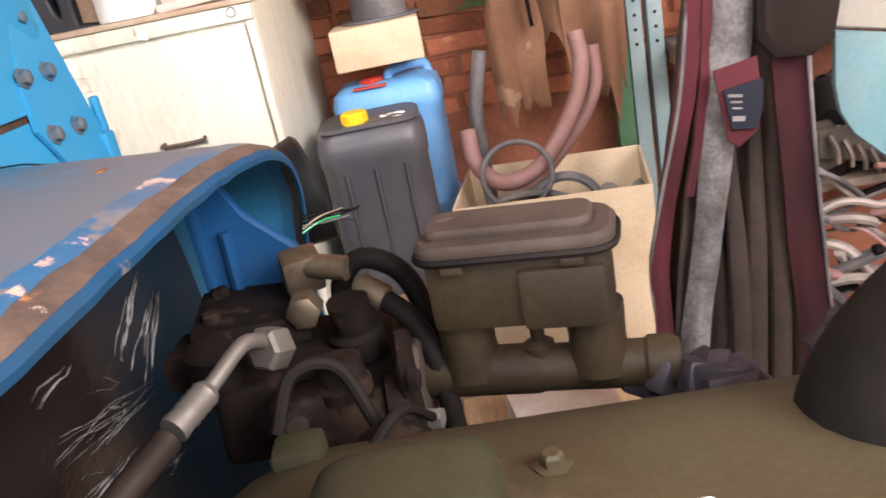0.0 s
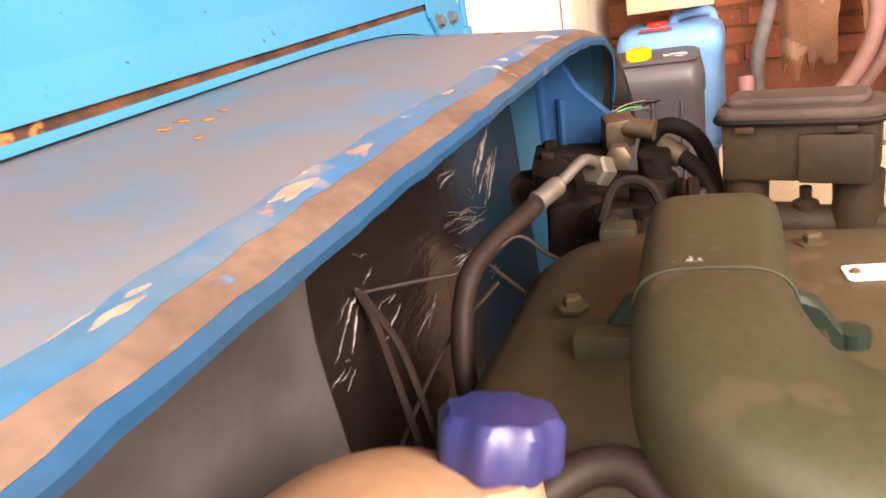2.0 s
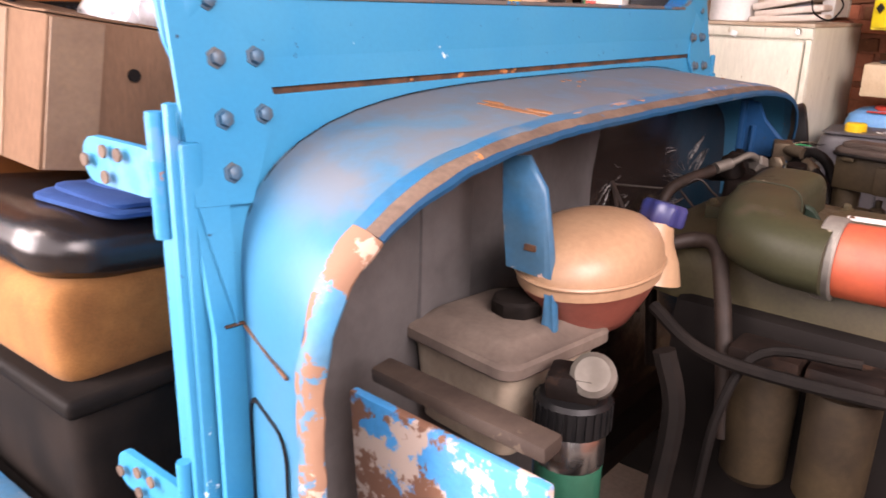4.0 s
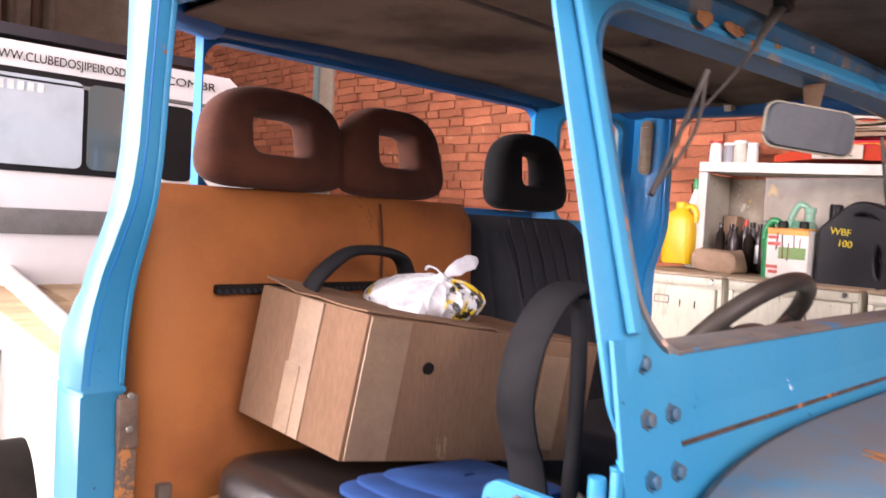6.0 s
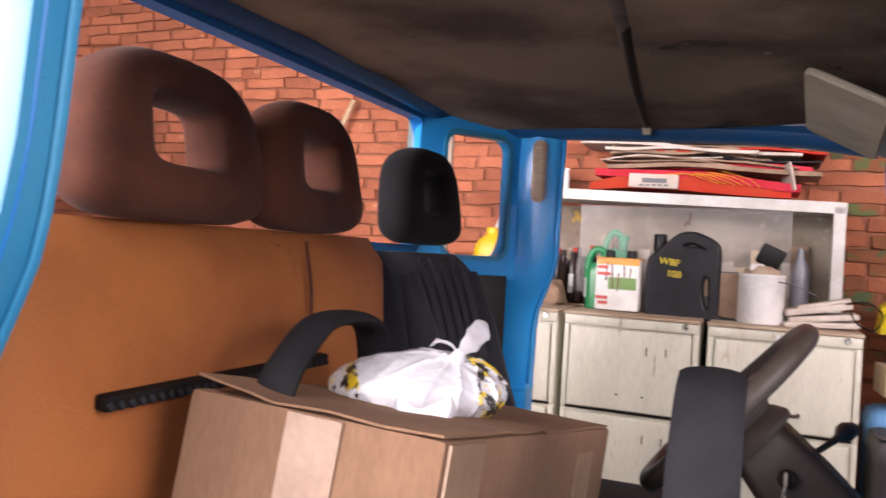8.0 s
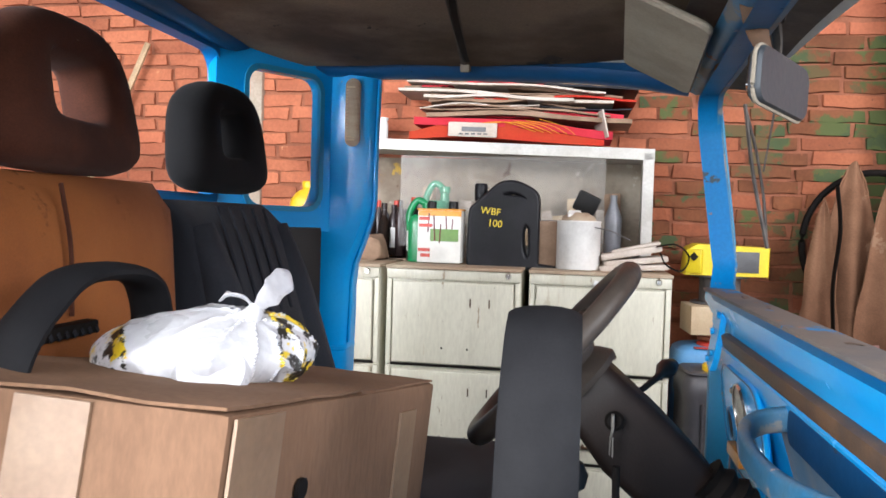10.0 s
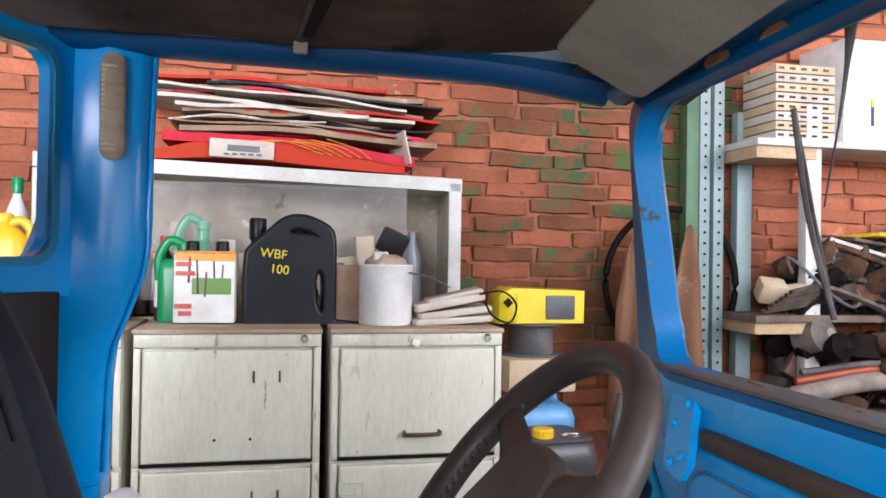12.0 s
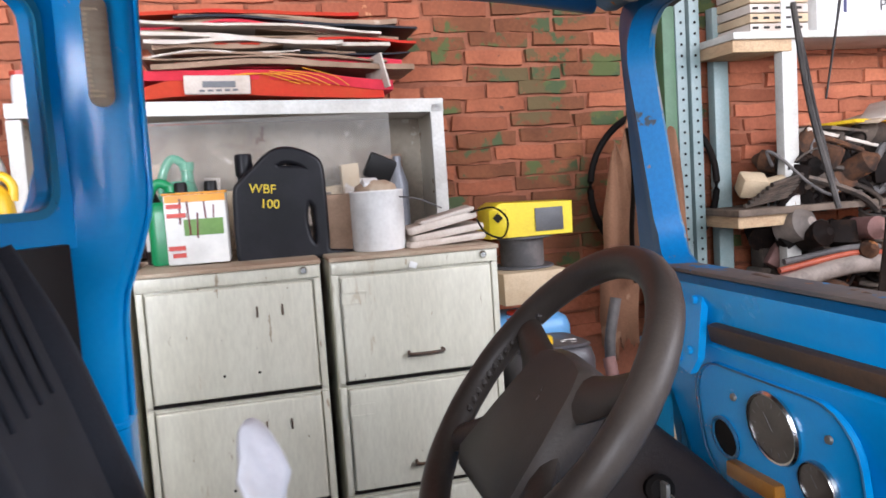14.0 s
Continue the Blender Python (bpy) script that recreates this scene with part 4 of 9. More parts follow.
for s in (-1, 1):
    bm = bmesh.new()
    zs = [0.50, 0.8, 1.0, 1.16, 1.163, 1.17, 1.173, 1.25, 1.32, 1.38, 1.43, 1.47]
    rings = [b_section(s, z) for z in zs]
    for k in (4, 5):
        rings[k] = [(x * 0.998, y * (1 - 0.004), z) for x, y, z in rings[k]]
    add_loft(bm, rings)
    paint_sunlit(part("body_corner", bm, blue if s < 0 else blue_dash, truck), s)
    # pillar above the waist, with the corner window between it and the rear panel
    bm = bmesh.new()
    rings = []
    for z in (1.47, 1.5, 1.54, 1.6, 1.7, 1.8, 1.86, 1.90):
        o = b_section(s, z)
        rings.append([o[0], o[1], o[2], o[3], o[4], (float(np.interp(z, (1.47, 1.54, 1.62, 1.75, 1.9), (-1.05, -1.02, -0.995, -0.98, -0.975))), YC + s * (0.80 + 0.015 * (z - 1.47)), z), (float(np.interp(z, (1.47, 1.54, 1.62, 1.75, 1.9), (-1.03, -1.0, -0.98, -0.97, -0.965))), YC + s * 0.775, z), o[12], o[13], o[14]])
    add_loft(bm, rings)
    pillar = part("door_pillar", bm, blue if s < 0 else blue_dash, truck)
    paint_sunlit(pillar, s)
    zz = np.linspace(1.18, 1.86, 18)
    part("jamb_lip", tube([(b_section(s, z)[1][0] + 0.003, b_section(s, z)[1][1] - s * 0.002, z) for z in zz], 0.0055, 8, 0, flat=0.8), blue if s < 0 else blue_dash, pillar, "folded edge of the door opening")
    part("jamb_groove", tube([(b_section(s, z)[2][0] - 0.001, b_section(s, z)[2][1] - s * 0.012, z) for z in zz], 0.0025, 6, 0), blue_in, pillar, "pressed line along the jamb")
    if s < 0:
        # this corner is open beside the rear window: only its header is left
        part("corner_header", tube([(-0.945, YC - 0.785, 1.868), (-1.03, YC - 0.70, 1.876), (-1.105, YC - 0.585, 1.882)], 0.036, 10, 4), blue_in, truck)
        continue
    # diagonal corner panel with a small window
    a, b = Vector((-1.115, YC + s * 0.505, 0)), Vector((-0.935, YC + s * 0.79, 0))
    out_n = Vector((-(b - a).y, (b - a).x, 0)).normalized() * (1 if s > 0 else -1)
    u = lambda p: [tuple(a + (b - a) * k + Vector((0, 0, z))) for k, z in p]
    outer_o = u([(0.5 + x, z) for x, z in rounded(1.08, 0.46, 0.04, 5, 0.0, 1.69)])
    inner_o = u([(0.51 + q[0] / 0.337, q[1]) for q in rounded(0.205, 0.31, 0.035, 5, 0.0, 1.675)])
    bm = bmesh.new()
    add_opening(bm, outer_o, inner_o, out_n * 0.03)
    cp = part("corner_panel", bm, blue_dash, truck)
    bm = bmesh.new()
    add_opening(bm, [tuple(Vector(q) - out_n * 0.004) for q in u([(0.51 + q[0] / 0.337, q[1]) for q in rounded(0.23, 0.335, 0.045, 5, 0.0, 1.675)])], [tuple(Vector(q) - out_n * 0.004) for q in inner_o], out_n * 0.012)
    part("window_bead", bm, blue, cp, "bright blue window flange")

bm = bmesh.new()
add_opening(bm, [(-1.118, y, z) for y, z in rounded(1.164, 0.5, 0.02, 5, -0.022, 1.70)], [(-1.118, y, z) for y, z in rounded(1.106, 0.312, 0.05, 5, -0.048, 1.694)], (-0.035, 0, 0))
part("rear_window_frame", bm, blue_in, truck, "dark blue frame round the open rear window")
part("rear_panel", box((-1.15, YC, 1.02), (0.04, 1.44, 1.0), bev=0.005), blue_in, truck)

pad_beige = M("beige_rubber_pad", (0.36, 0.29, 0.21), 0.6, col2=(0.27, 0.2, 0.145), scale=9, fine=200, bump=0.3, bump_scale=160, stretch=(1, 1, 6))
# roof with gutter, lining and a rib
bm = bmesh.new()
nx, ny = 14, 14
rows = []
for i in range(nx + 1):
    u_ = (i / nx) ** 1.3
    x = 0.045 - 1.245 * u_
    peak = 0.04 * max(0.0, 1 - u_ / 0.16) ** 1.4  # the front droops to a peak over the windscreen
    hw = 0.70 + 0.10 * min(1, u_ * 1.25) - 0.16 * max(0.0, (u_ - 0.7) / 0.3) ** 2
    crown = 0.035 * math.sin(math.pi * min(1, max(0, u_)))
    rows.append([(x + 0.03 * (1 - (2 * j / ny - 1) ** 2) * (u_ < 0.1), YC + hw * (2 * j / ny - 1), 1.845 - peak + 0.03 * u_ + (0.05 + crown) * (1 - abs(2 * j / ny - 1) ** 3.0)) for j in range(ny + 1)])
add_grid(bm, rows)
roof = part("roof", thicken(bm, 0.008), white_roof, truck, "white outer roof skin")
bm = bmesh.new()
rows = []
for i in range(15):
    u_ = i / 14
    x = -0.16 - 0.95 * u_
    rows.append([(x, YC + 0.70 * (2 * j / 16 - 1), 1.862 + 0.03 * (1 - abs(2 * j / 16 - 1) ** 2.5) + 0.006 * noise.noise(Vector((x * 6, j * 0.5, 0)))) for j in range(17)])
part("roof_lining", thicken(add_grid(bm, rows), 0.004), liner, roof, "stained brown roof lining")
bm = bmesh.new()
rows = [[(x, YC + (0.685 + 0.02 * k) * (2 * j / 14 - 1), z + 0.05 * (1 - abs(2 * j / 14 - 1) ** 3.0)) for j in range(15)] for k, (x, z) in enumerate(((0.045, 1.798), (0.0, 1.806), (-0.05, 1.812), (-0.10, 1.815), (-0.17, 1.818)))]
part("peak_underside", thicken(add_grid(bm, rows), 0.003), ledge_mat, roof, "brown underside of the roof's front peak")
bm = bmesh.new()
rib = [(float(np.interp(k, (0, 4, 8, 12), (-0.50, -0.52, -0.565, -0.605))), YC + 0.70 * (2 * k / 12 - 1), 1.862 + 0.012 * (1 - abs(2 * k / 12 - 1) ** 2.5)) for k in range(13)]
add_tube(bm, [(x, y, z - 0.004) for x, y, z in rib], 0.010, 8, 3, flat=0.3)
bow = part("roof_bow", bm, bow_strap, roof, "thin grey-brown roof bow")
rings = []
for k in np.linspace(5, 11.7, 15):
    q = Vector([float(np.interp(k, range(13), [p[i] for p in rib])) for i in range(3)])
    drop = 0.034 * math.sin(math.pi * (k - 5) / 6.7) ** 0.8 + 0.002
    rings.append([q + Vector((-0.004, 0, -0.004)), q + Vector((0.004, 0, -0.004)), q + Vector((0.012, 0, -0.004 - drop * 0.6)), q + Vector((0.004, 0, -0.004 - drop)), q + Vector((-0.003, 0, -0.004 - drop * 0.5))])
part("torn_lining", add_loft(bmesh.new(), rings), rubber, bow, "dark torn flap sagging below the bow")
part("bow_foot", box((-0.605, YC + 0.695, 1.872), (0.022, 0.03, 0.06), rot=(15, 0, 0), bev=0.004), visor_mat, roof)
for s in (-1, 1):
    bm = bmesh.new()
    pts = [(-0.10, YC + s * 0.685, 1.815), (-0.3, YC + s * 0.71, 1.845), (-0.6, YC + s * 0.755, 1.862), (-0.9, YC + s * 0.775, 1.872), (-1.0, YC + s * 0.745, 1.874), (-1.1, YC + s * 0.68, 1.875)]
    add_tube(bm, pts, 0.034, 10, 4, flat=0.9)
    rail = part("roof_rail", bm, blue if s < 0 else blue_header_shade, truck)
    bm = bmesh.new()
    add_tube(bm, [(x + 0.0, y + s * 0.03, z + 0.022) for x, y, z in pts], 0.012, 8, 4)
    part("gutter", bm, white_roof, rail)
bm = bmesh.new()
add_tube(bm, [(-1.10, YC - 0.7, 1.885), (-1.115, YC - 0.3, 1.895), (-1.115, YC + 0.3, 1.895), (-1.10, YC + 0.7, 1.885)], 0.034, 10, 4)
part("rear_header", bm, blue_header_shade, truck)
bm = bmesh.new()
add_tube(bm, [(-0.135, YC - 0.66, 1.805), (-0.115, YC, 1.815), (-0.085, YC + 0.66, 1.805)], 0.028, 10, 4, flat=0.8)
part("front_header", bm, blue_worn, truck, "rust-spotted windscreen header")
part("grip_pad", prism(rounded(0.036, 0.165, 0.017, 6), 0.018, Matrix.Translation((-0.889, YC + 0.752, 1.753)) @ pose(0, 0, 0, 0, 0, 20) @ pose(0, 0, 0, 90, 0, 0), 0.006), pad_beige, truck, "ribbed beige rubber bump pad")
bm = bmesh.new()
for k in range(18):
    add_box(bm, (-0.8905, YC + 0.7355, 1.686 + k * 0.0075), (0.022, 0.004, 0.004), rot=(0, 0, 20))
part("pad_rib", bm, card_pale, truck)

# dash
bm = bmesh.new()
prof = [(-0.045, 1.366), (-0.058, 1.362), (-0.06, 1.345), (-0.042, 1.312), (-0.042, 1.296), (-0.034, 1.268), (-0.044, 1.256), (-0.034, 1.22), (-0.004, 1.12), (0.022, 1.03), (0.026, 0.95), (0.03, 0.95), (0.028, 1.03), (-0.02, 1.30), (-0.035, 1.36)]
rings = [[(x, y, z) for x, z in prof] for y in np.linspace(YC - 0.64, YC + 0.64, 24)]
add_loft(bm, rings)
dash = part("dashboard", bm, blue_dash, truck, "blue painted steel dashboard")
part("dash_strip", box((-0.046, YC - 0.03, 1.281), (0.018, 0.98, 0.028), rot=(0, -12, 0), bev=0.006), dash_trim, dash, "brown weathered dash strip")
cl = prism(rounded(0.34, 0.20, 0.07, 6), 0.010, Matrix(((0, 0, -1, -0.020), (-1, 0, 0, 0.345), (0, 1, 0, 1.136), (0, 0, 0, 1))) @ pose(0, 0, 0, 8, 0, 0), 0.006)
part("instrument_panel", cl, blue_dash, dash)
for dy, z, r, name in ((0.331, 1.171, 0.046, "speedometer"), (0.256, 1.118, 0.030, "fuel_gauge"), (0.452, 1.119, 0.030, "gauge_hole")):
    m = pose(-0.0285 - 0.14 * (z - 1.136), dy, z, 0, -98, 0)
    if name != "gauge_hole":
        part(name, lathe([(r * 1.1, 0), (r * 1.12, 0.006), (r * 1.06, 0.010), (r, 0.009), (r, 0.006), (0, 0.006)], m, 28), chrome, dash, "round chrome-rimmed gauge")
        part("gauge_dial", lathe([(r * 0.99, 0.0062), (r * 0.99, 0.0072), (0, 0.0073)], m, 28), gauge_face, dash, "dial behind dusty brown glass")
        bm = bmesh.new()
        for k in range(11):
            a = radians(-40 + k * 26)
            add_box(bm, (0, 0, 0), (r * 0.16, r * 0.035, 0.0006), m=m @ Matrix.Translation((r * 0.78 * math.cos(a), r * 0.78 * math.sin(a), 0.0082)) @ Matrix.Rotation(a, 4, "Z"))
        add_box(bm, (0, 0, 0), (r * 0.6, r * 0.03, 0.0006), m=m @ Matrix.Translation((0.2 * r, 0.1 * r, 0.0084)) @ Matrix.Rotation(0.5, 4, "Z"))
        part("dial_mark", bm, hose_grey, dash)
    else:
        part(name, lathe([(r, 0), (r, 0.003), (r * 0.97, 0.0034), (0, 0.0034)], m, 24), black_void, dash, "empty gauge hole")
part("gauge_ring", tube([tuple(pose(-0.0295 + 0.14 * 0.017, 0.452, 1.119, 0, -98, 0) @ Vector((0.0305 * math.cos(a), 0.0305 * math.sin(a), 0.003))) for a in np.linspace(0, 2 * math.pi, 24, endpoint=False)], 0.003, 6, 1, closed=True), blue_worn, dash, "bare ring of the empty gauge hole")
part("panel_groove", tube([(-0.0335 - 0.14 * (z - 1.136), y, z) for y, z in rounded(0.335, 0.195, 0.068, 6, 0.345, 1.136)], 0.0014, 6, 1, closed=True), blue_worn, dash, "worn groove round the instrument panel")
part("warning_lamp_bar", box((-0.029, 0.385, 1.078), (0.02, 0.11, 0.024), rot=(0, 0, 0), bev=0.004), amber, dash, "amber warning lamp bar")
for dy, z in ((0.415, 1.191), (0.226, 1.188)):
    part("panel_screw", lathe([(0.006, 0), (0.005, 0.004), (0, 0.005)], pose(-0.038, dy, z, 0, -85, 0), 10), steel, dash)
for s in (-1, 1):
    pl = [(-0.03, 1.345), (0.03, 1.345), (0.036, 1.31), (0.03, 1.225), (-0.02, 1.215), (-0.036, 1.24)]
    part("inner_bolt_plate", prism([(YC + s * 0.505 + a, z) for a, z in pl], 0.012, Matrix(((0, 0.15, -1, -0.046 - 0.15 * 1.3), (1, 0, 0, 0), (0, 1, 0, 0), (0, 0, 0, 1)))), blue_dash, dash)
    for dy, z in ((-0.015, 1.325), (0.015, 1.29), (-0.015, 1.25), (0.012, 1.235)):
        part("plate_bolt", lathe([(0.007, 0), (0.006, 0.006), (0, 0.007)], pose(-0.058 + 0.15 * (z - 1.3), YC + s * 0.505 + dy, z, 0, -90, 0), 8), blue_dash, dash)
hp_ = smooth_path([(-0.034, 0.035, 1.232), (-0.075, 0.03, 1.225), (-0.105, -0.01, 1.218), (-0.118, -0.10, 1.214), (-0.115, -0.22, 1.216), (-0.10, -0.33, 1.228), (-0.075, -0.385, 1.238), (-0.034, -0.40, 1.245)], 5)
rings = []
for i, q in enumerate(hp_):
    d = (hp_[min(i + 1, len(hp_) - 1)] - hp_[max(i - 1, 0)]).normalized()
    side = d.cross(Vector((0, 0, 1))).normalized()
    rings.append([q + side * x + Vector((0, 0, z)) for x, z in rounded(0.016, 0.036, 0.0075, 4)])
grab = part("grab_handle", add_loft(bmesh.new(), rings), blue_worn, dash, "blue dash grab handle worn to rust")
# flat plate whose dark colour stands in for shade inside the handle's loop
part("handle_recess", prism(rounded(0.40, 0.05, 0.02, 5), 0.004, Matrix(((0, 0, -1, -0.0385), (-1, 0, 0, -0.18), (0, 1, 0, 1.228), (0, 0, 0, 1))), 0.001), blue_shade, grab, "plate darkened for the shade in the handle's recess")
part("dash_panel", prism(rounded(0.58, 0.135, 0.02, 5), 0.004, Matrix(((0, -0.3, -1, -0.0145), (-1, 0, 0, -0.20), (0, 1, 0, 1.155), (0, 0, 0, 1))), 0.001), blue_faded, dash, "dusty faded passenger-side panel")

# steering wheel and column
wc = Vector((-0.373, 0.308, 1.262))
axis = Vector((-0.756, 0.02, 0.654)).normalized()
wm = Matrix.Translation(wc) @ axis.to_track_quat("Z", "X").to_matrix().to_4x4()
bm = bmesh.new()
R = 0.1995
add_tube(bm, [tuple(wm @ Vector((R * math.cos(a), R * math.sin(a), 0))) for a in np.linspace(0, 2 * math.pi, 48, endpoint=False)], 0.0205, 14, 1, closed=True)
sw = part("steering_wheel", bm, wheel_plastic, truck, "worn dark brown steering wheel with a padded hub")
hub = prism([(-0.13, -0.095), (-0.12, -0.112), (-0.04, -0.098), (0.035, -0.080), (0.058, -0.068), (0.066, -0.04), (0.069, 0.0), (0.066, 0.04), (0.058, 0.068), (0.035, 0.080), (-0.04, 0.098), (-0.12, 0.112), (-0.13, 0.095)], 0.052, wm @ Matrix.Translation((0, 0, -0.045)), 0.012)
part("hub_pad", hub, wheel_plastic, sw)
for a in (68, 127, 233, 292):
    d = Vector((math.cos(radians(a)), math.sin(radians(a)), 0))
    pts = [wm @ (d * 0.045 + Vector((0, 0, -0.012))), wm @ (d * 0.12 + Vector((0, 0, -0.012))), wm @ (d * 0.2)]
    part("spoke", tube(pts, [0.036, 0.026, 0.02], 12, 4, flat=0.5, up=axis), wheel_plastic, sw)
for k in range(26):
    a = radians(60 + k * 4.4 + (120 if k > 12 else 0))
    q = wm @ Vector((math.cos(a) * (R - 0.0195), math.sin(a) * (R - 0.0195), 0))
    part("finger_grip", lathe([(0.002, -0.006), (0.0048, 0), (0.002, 0.006)], Matrix.Translation(q), 8), wheel_plastic, sw)
for k in range(2):
    part("emblem", box((0, 0, 0), (0.006, 0.026 - 0.008 * k, 0.003), m=wm @ Matrix.Translation((0.012 * k, 0.0, 0.0065))), wheel_plastic, sw)
col_end = wc - axis * 0.42
side_w = axis.cross(Vector((0, 1, 0))).normalized()
rings = []
for d_, wy, wz, dz in ((0.055, 0.05, 0.05, 0.0), (0.075, 0.062, 0.058, -0.002), (0.13, 0.064, 0.064, -0.008), (0.20, 0.06, 0.072, -0.016), (0.27, 0.054, 0.07, -0.018), (0.33, 0.048, 0.055, -0.01), (0.345, 0.04, 0.045, -0.006)):
    rings.append([wc - axis * d_ + Vector((0, x, 0)) - side_w * (y + dz) for x, y in rounded(2 * wy, 2 * wz, 0.022, 5)])
part("column_shroud", add_loft(bmesh.new(), rings), shroud_brown, truck, "brown-black boxy steering column shroud")
part("hub_boss", lathe([(0.075, 0.0), (0.078, 0.01), (0.066, 0.03), (0.058, 0.038)], wm @ pose(0, 0, -0.082), 28), wheel_plastic, sw)
part("steering_column", tube([wc - axis * 0.3, col_end], 0.024, 10, 0), black_void, truck)
part("indicator_stalk", tube([wc - axis * 0.15, (-0.19, 0.36, 1.21), (-0.165, 0.41, 1.222), (-0.145, 0.455, 1.225)], [0.006, 0.006, 0.008, 0.02, 0.014], 10), black_plastic, truck)
part("gear_lever", tube([(-0.25, 0.05, 0.60), (-0.28, 0.06, 0.85), (-0.335, 0.075, 1.10)], 0.008, 8), black_void, truck, "black gear lever")
part("gear_knob", lathe([(0.008, -0.02), (0.024, -0.008), (0.028, 0.01), (0.02, 0.028), (0, 0.032)], pose(-0.337, 0.076, 1.105), 14), black_plastic, truck)

part("transfer_lever", tube([(-0.25, 0.10, 0.60), (-0.262, 0.09, 0.9), (-0.268, 0.085, 1.13)], 0.006, 8), black_void, truck, "thin black second lever")
lock = part("ignition_lock", lathe([(0.016, 0), (0.017, 0.014), (0.012, 0.018), (0, 0.018)], pose(-0.262, 0.238, 1.16, 70, -30, 0), 16), rubber, truck, "black ignition lock")
part("key_blade", box((-0.268, 0.208, 1.168), (0.005, 0.014, 0.022), bev=0.001), steel, lock)
part("key_ring", tube([(-0.269 + 0.003 * math.sin(a), 0.197 + 0.011 * math.cos(a), 1.155 + 0.013 * math.sin(a)) for a in np.linspace(0, 2 * math.pi, 16, endpoint=False)], 0.0011, 6, 1, closed=True), steel, lock, "bright key ring")
for k in (-1, 1):
    part("hanging_key", box((-0.27 - 0.002 * k, 0.196 + 0.005 * k, 1.128), (0.002, 0.008, 0.032), rot=(6 * k, 0, 0), bev=0.0008), steel, lock, "bright key on the ring")
bm = bmesh.new()
boot = [(0.055 - 0.0012 * k if k % 2 else 0.046 - 0.0012 * k, 0.014 * k) for k in range(12)]
part("column_boot", lathe(boot, look((0.02, 0.27, 0.97), wc) @ pose(0, 0, 0, 180, 0, 0), 18), rubber, truck, "ribbed rubber column boot")
for s in (-1, 1):
    part("jamb_rust", rumple(box((-0.968, YC + s * 0.785, 0.95), (0.012, 0.034, 0.42), bev=0.004), 0.004, 25), rust_edge, truck, "rusty strip along the door jamb")
    part("striker", rumple(box((-0.962, YC + s * 0.787, 1.11), (0.02, 0.036, 0.09), bev=0.006), 0.003, 30), rust_edge, truck, "rusty door striker plate")
    for z in (1.10, 1.16):
        part("striker_screw", lathe([(0.007, 0), (0.006, 0.004), (0, 0.005)], pose(-0.952, YC + s * 0.787, z, 0, 90, 0), 8), steel, truck)

part("belt_post", rumple(box((-1.03, -0.715, 0.80), (0.075, 0.03, 0.36), rot=(0, 6, 0), bev=0.006), 0.004, 20), ledge_mat, truck, "grimy brown steel upright")
part("post_clamp", box((-1.035, -0.717, 0.80), (0.086, 0.04, 0.022), rot=(0, 6, 0), bev=0.003), chrome, truck, "bright worm-drive clamp")
part("clamp_screw", tube([(-0.995, -0.74, 0.805), (-0.955, -0.745, 0.80)], 0.005, 8, 0), chrome, truck)
part("seat_bracket", rumple(prism([(-0.06, 0.0), (0.05, -0.03), (0.09, -0.10), (0.06, -0.16), (-0.02, -0.13), (-0.05, -0.06)], 0.014, Matrix(((1, 0, 0, -0.93), (0, 0, 1, -0.725), (0, 1, 0, 0.93), (0, 0, 0, 1))), 0.003), 0.003, 20), ledge_mat, truck, "grimy brown seat bracket")
part("bracket_bolt", lathe([(0.013, 0), (0.013, 0.008), (0.009, 0.01), (0, 0.01)], pose(-0.90, -0.728, 0.855, 90, 0, 0), 6), steel, truck)

# rear-view mirror, visors, wipers
mr = part("mirror", prism(rounded(0.155, 0.07, 0.02, 5), 0.016, pose(-0.10, -0.065, 1.68, 0, 0, -36) @ Matrix(((0, 0, 1, 0), (1, 0, 0, 0), (0, 1, 0, 0), (0, 0, 0, 1))) @ pose(0, 0, 0, 0, 0, -5), 0.004), mirror_mat, truck, "oblong rear-view mirror in a grey shell")
part("mirror_glass", prism(rounded(0.142, 0.058, 0.015, 5), 0.003, pose(-0.10, -0.065, 1.68, 0, 0, -36) @ Matrix(((0, 0, 1, 0), (1, 0, 0, 0), (0, 1, 0, 0), (0, 0, 0, 1))) @ pose(0, 0, 0, 0, 0, -5) @ Matrix.Translation((0, 0, -0.003))), M("silvered_mirror", (0.75, 0.78, 0.8), 0.06, 1.0, col2=(0.65, 0.68, 0.7), scale=9, fine=120, grain=0.03, bump=0.0, rough_var=0.03), mr, "silvered mirror glass")
part("mirror_rim", tube([pose(-0.10, -0.065, 1.68, 0, 0, -36) @ Matrix(((0, 0, 1, 0), (1, 0, 0, 0), (0, 1, 0, 0), (0, 0, 0, 1))) @ pose(0, 0, 0, 0, 0, -5) @ Vector((x, y, 0.008)) for x, y in rounded(0.156, 0.071, 0.02, 5)], 0.0028, 6, 1, closed=True), visor_mat, mr, "pale worn rim")
part("mirror_stem", tube([(-0.115, 0.0, 1.80), (-0.11, -0.02, 1.75), (-0.095, -0.058, 1.695)], [0.02, 0.016, 0.008], 8, flat=0.4), dash_trim, mr)
a, b, c_ = Vector((-0.127, 0.495, 1.771)), Vector((-0.15, 0.10, 1.80)), Vector((-0.247, 0.465, 1.835))
eu, ev = (b - a), (c_ - a)
eu_n, ev_n = eu.normalized(), (ev - ev.project(eu)).normalized()
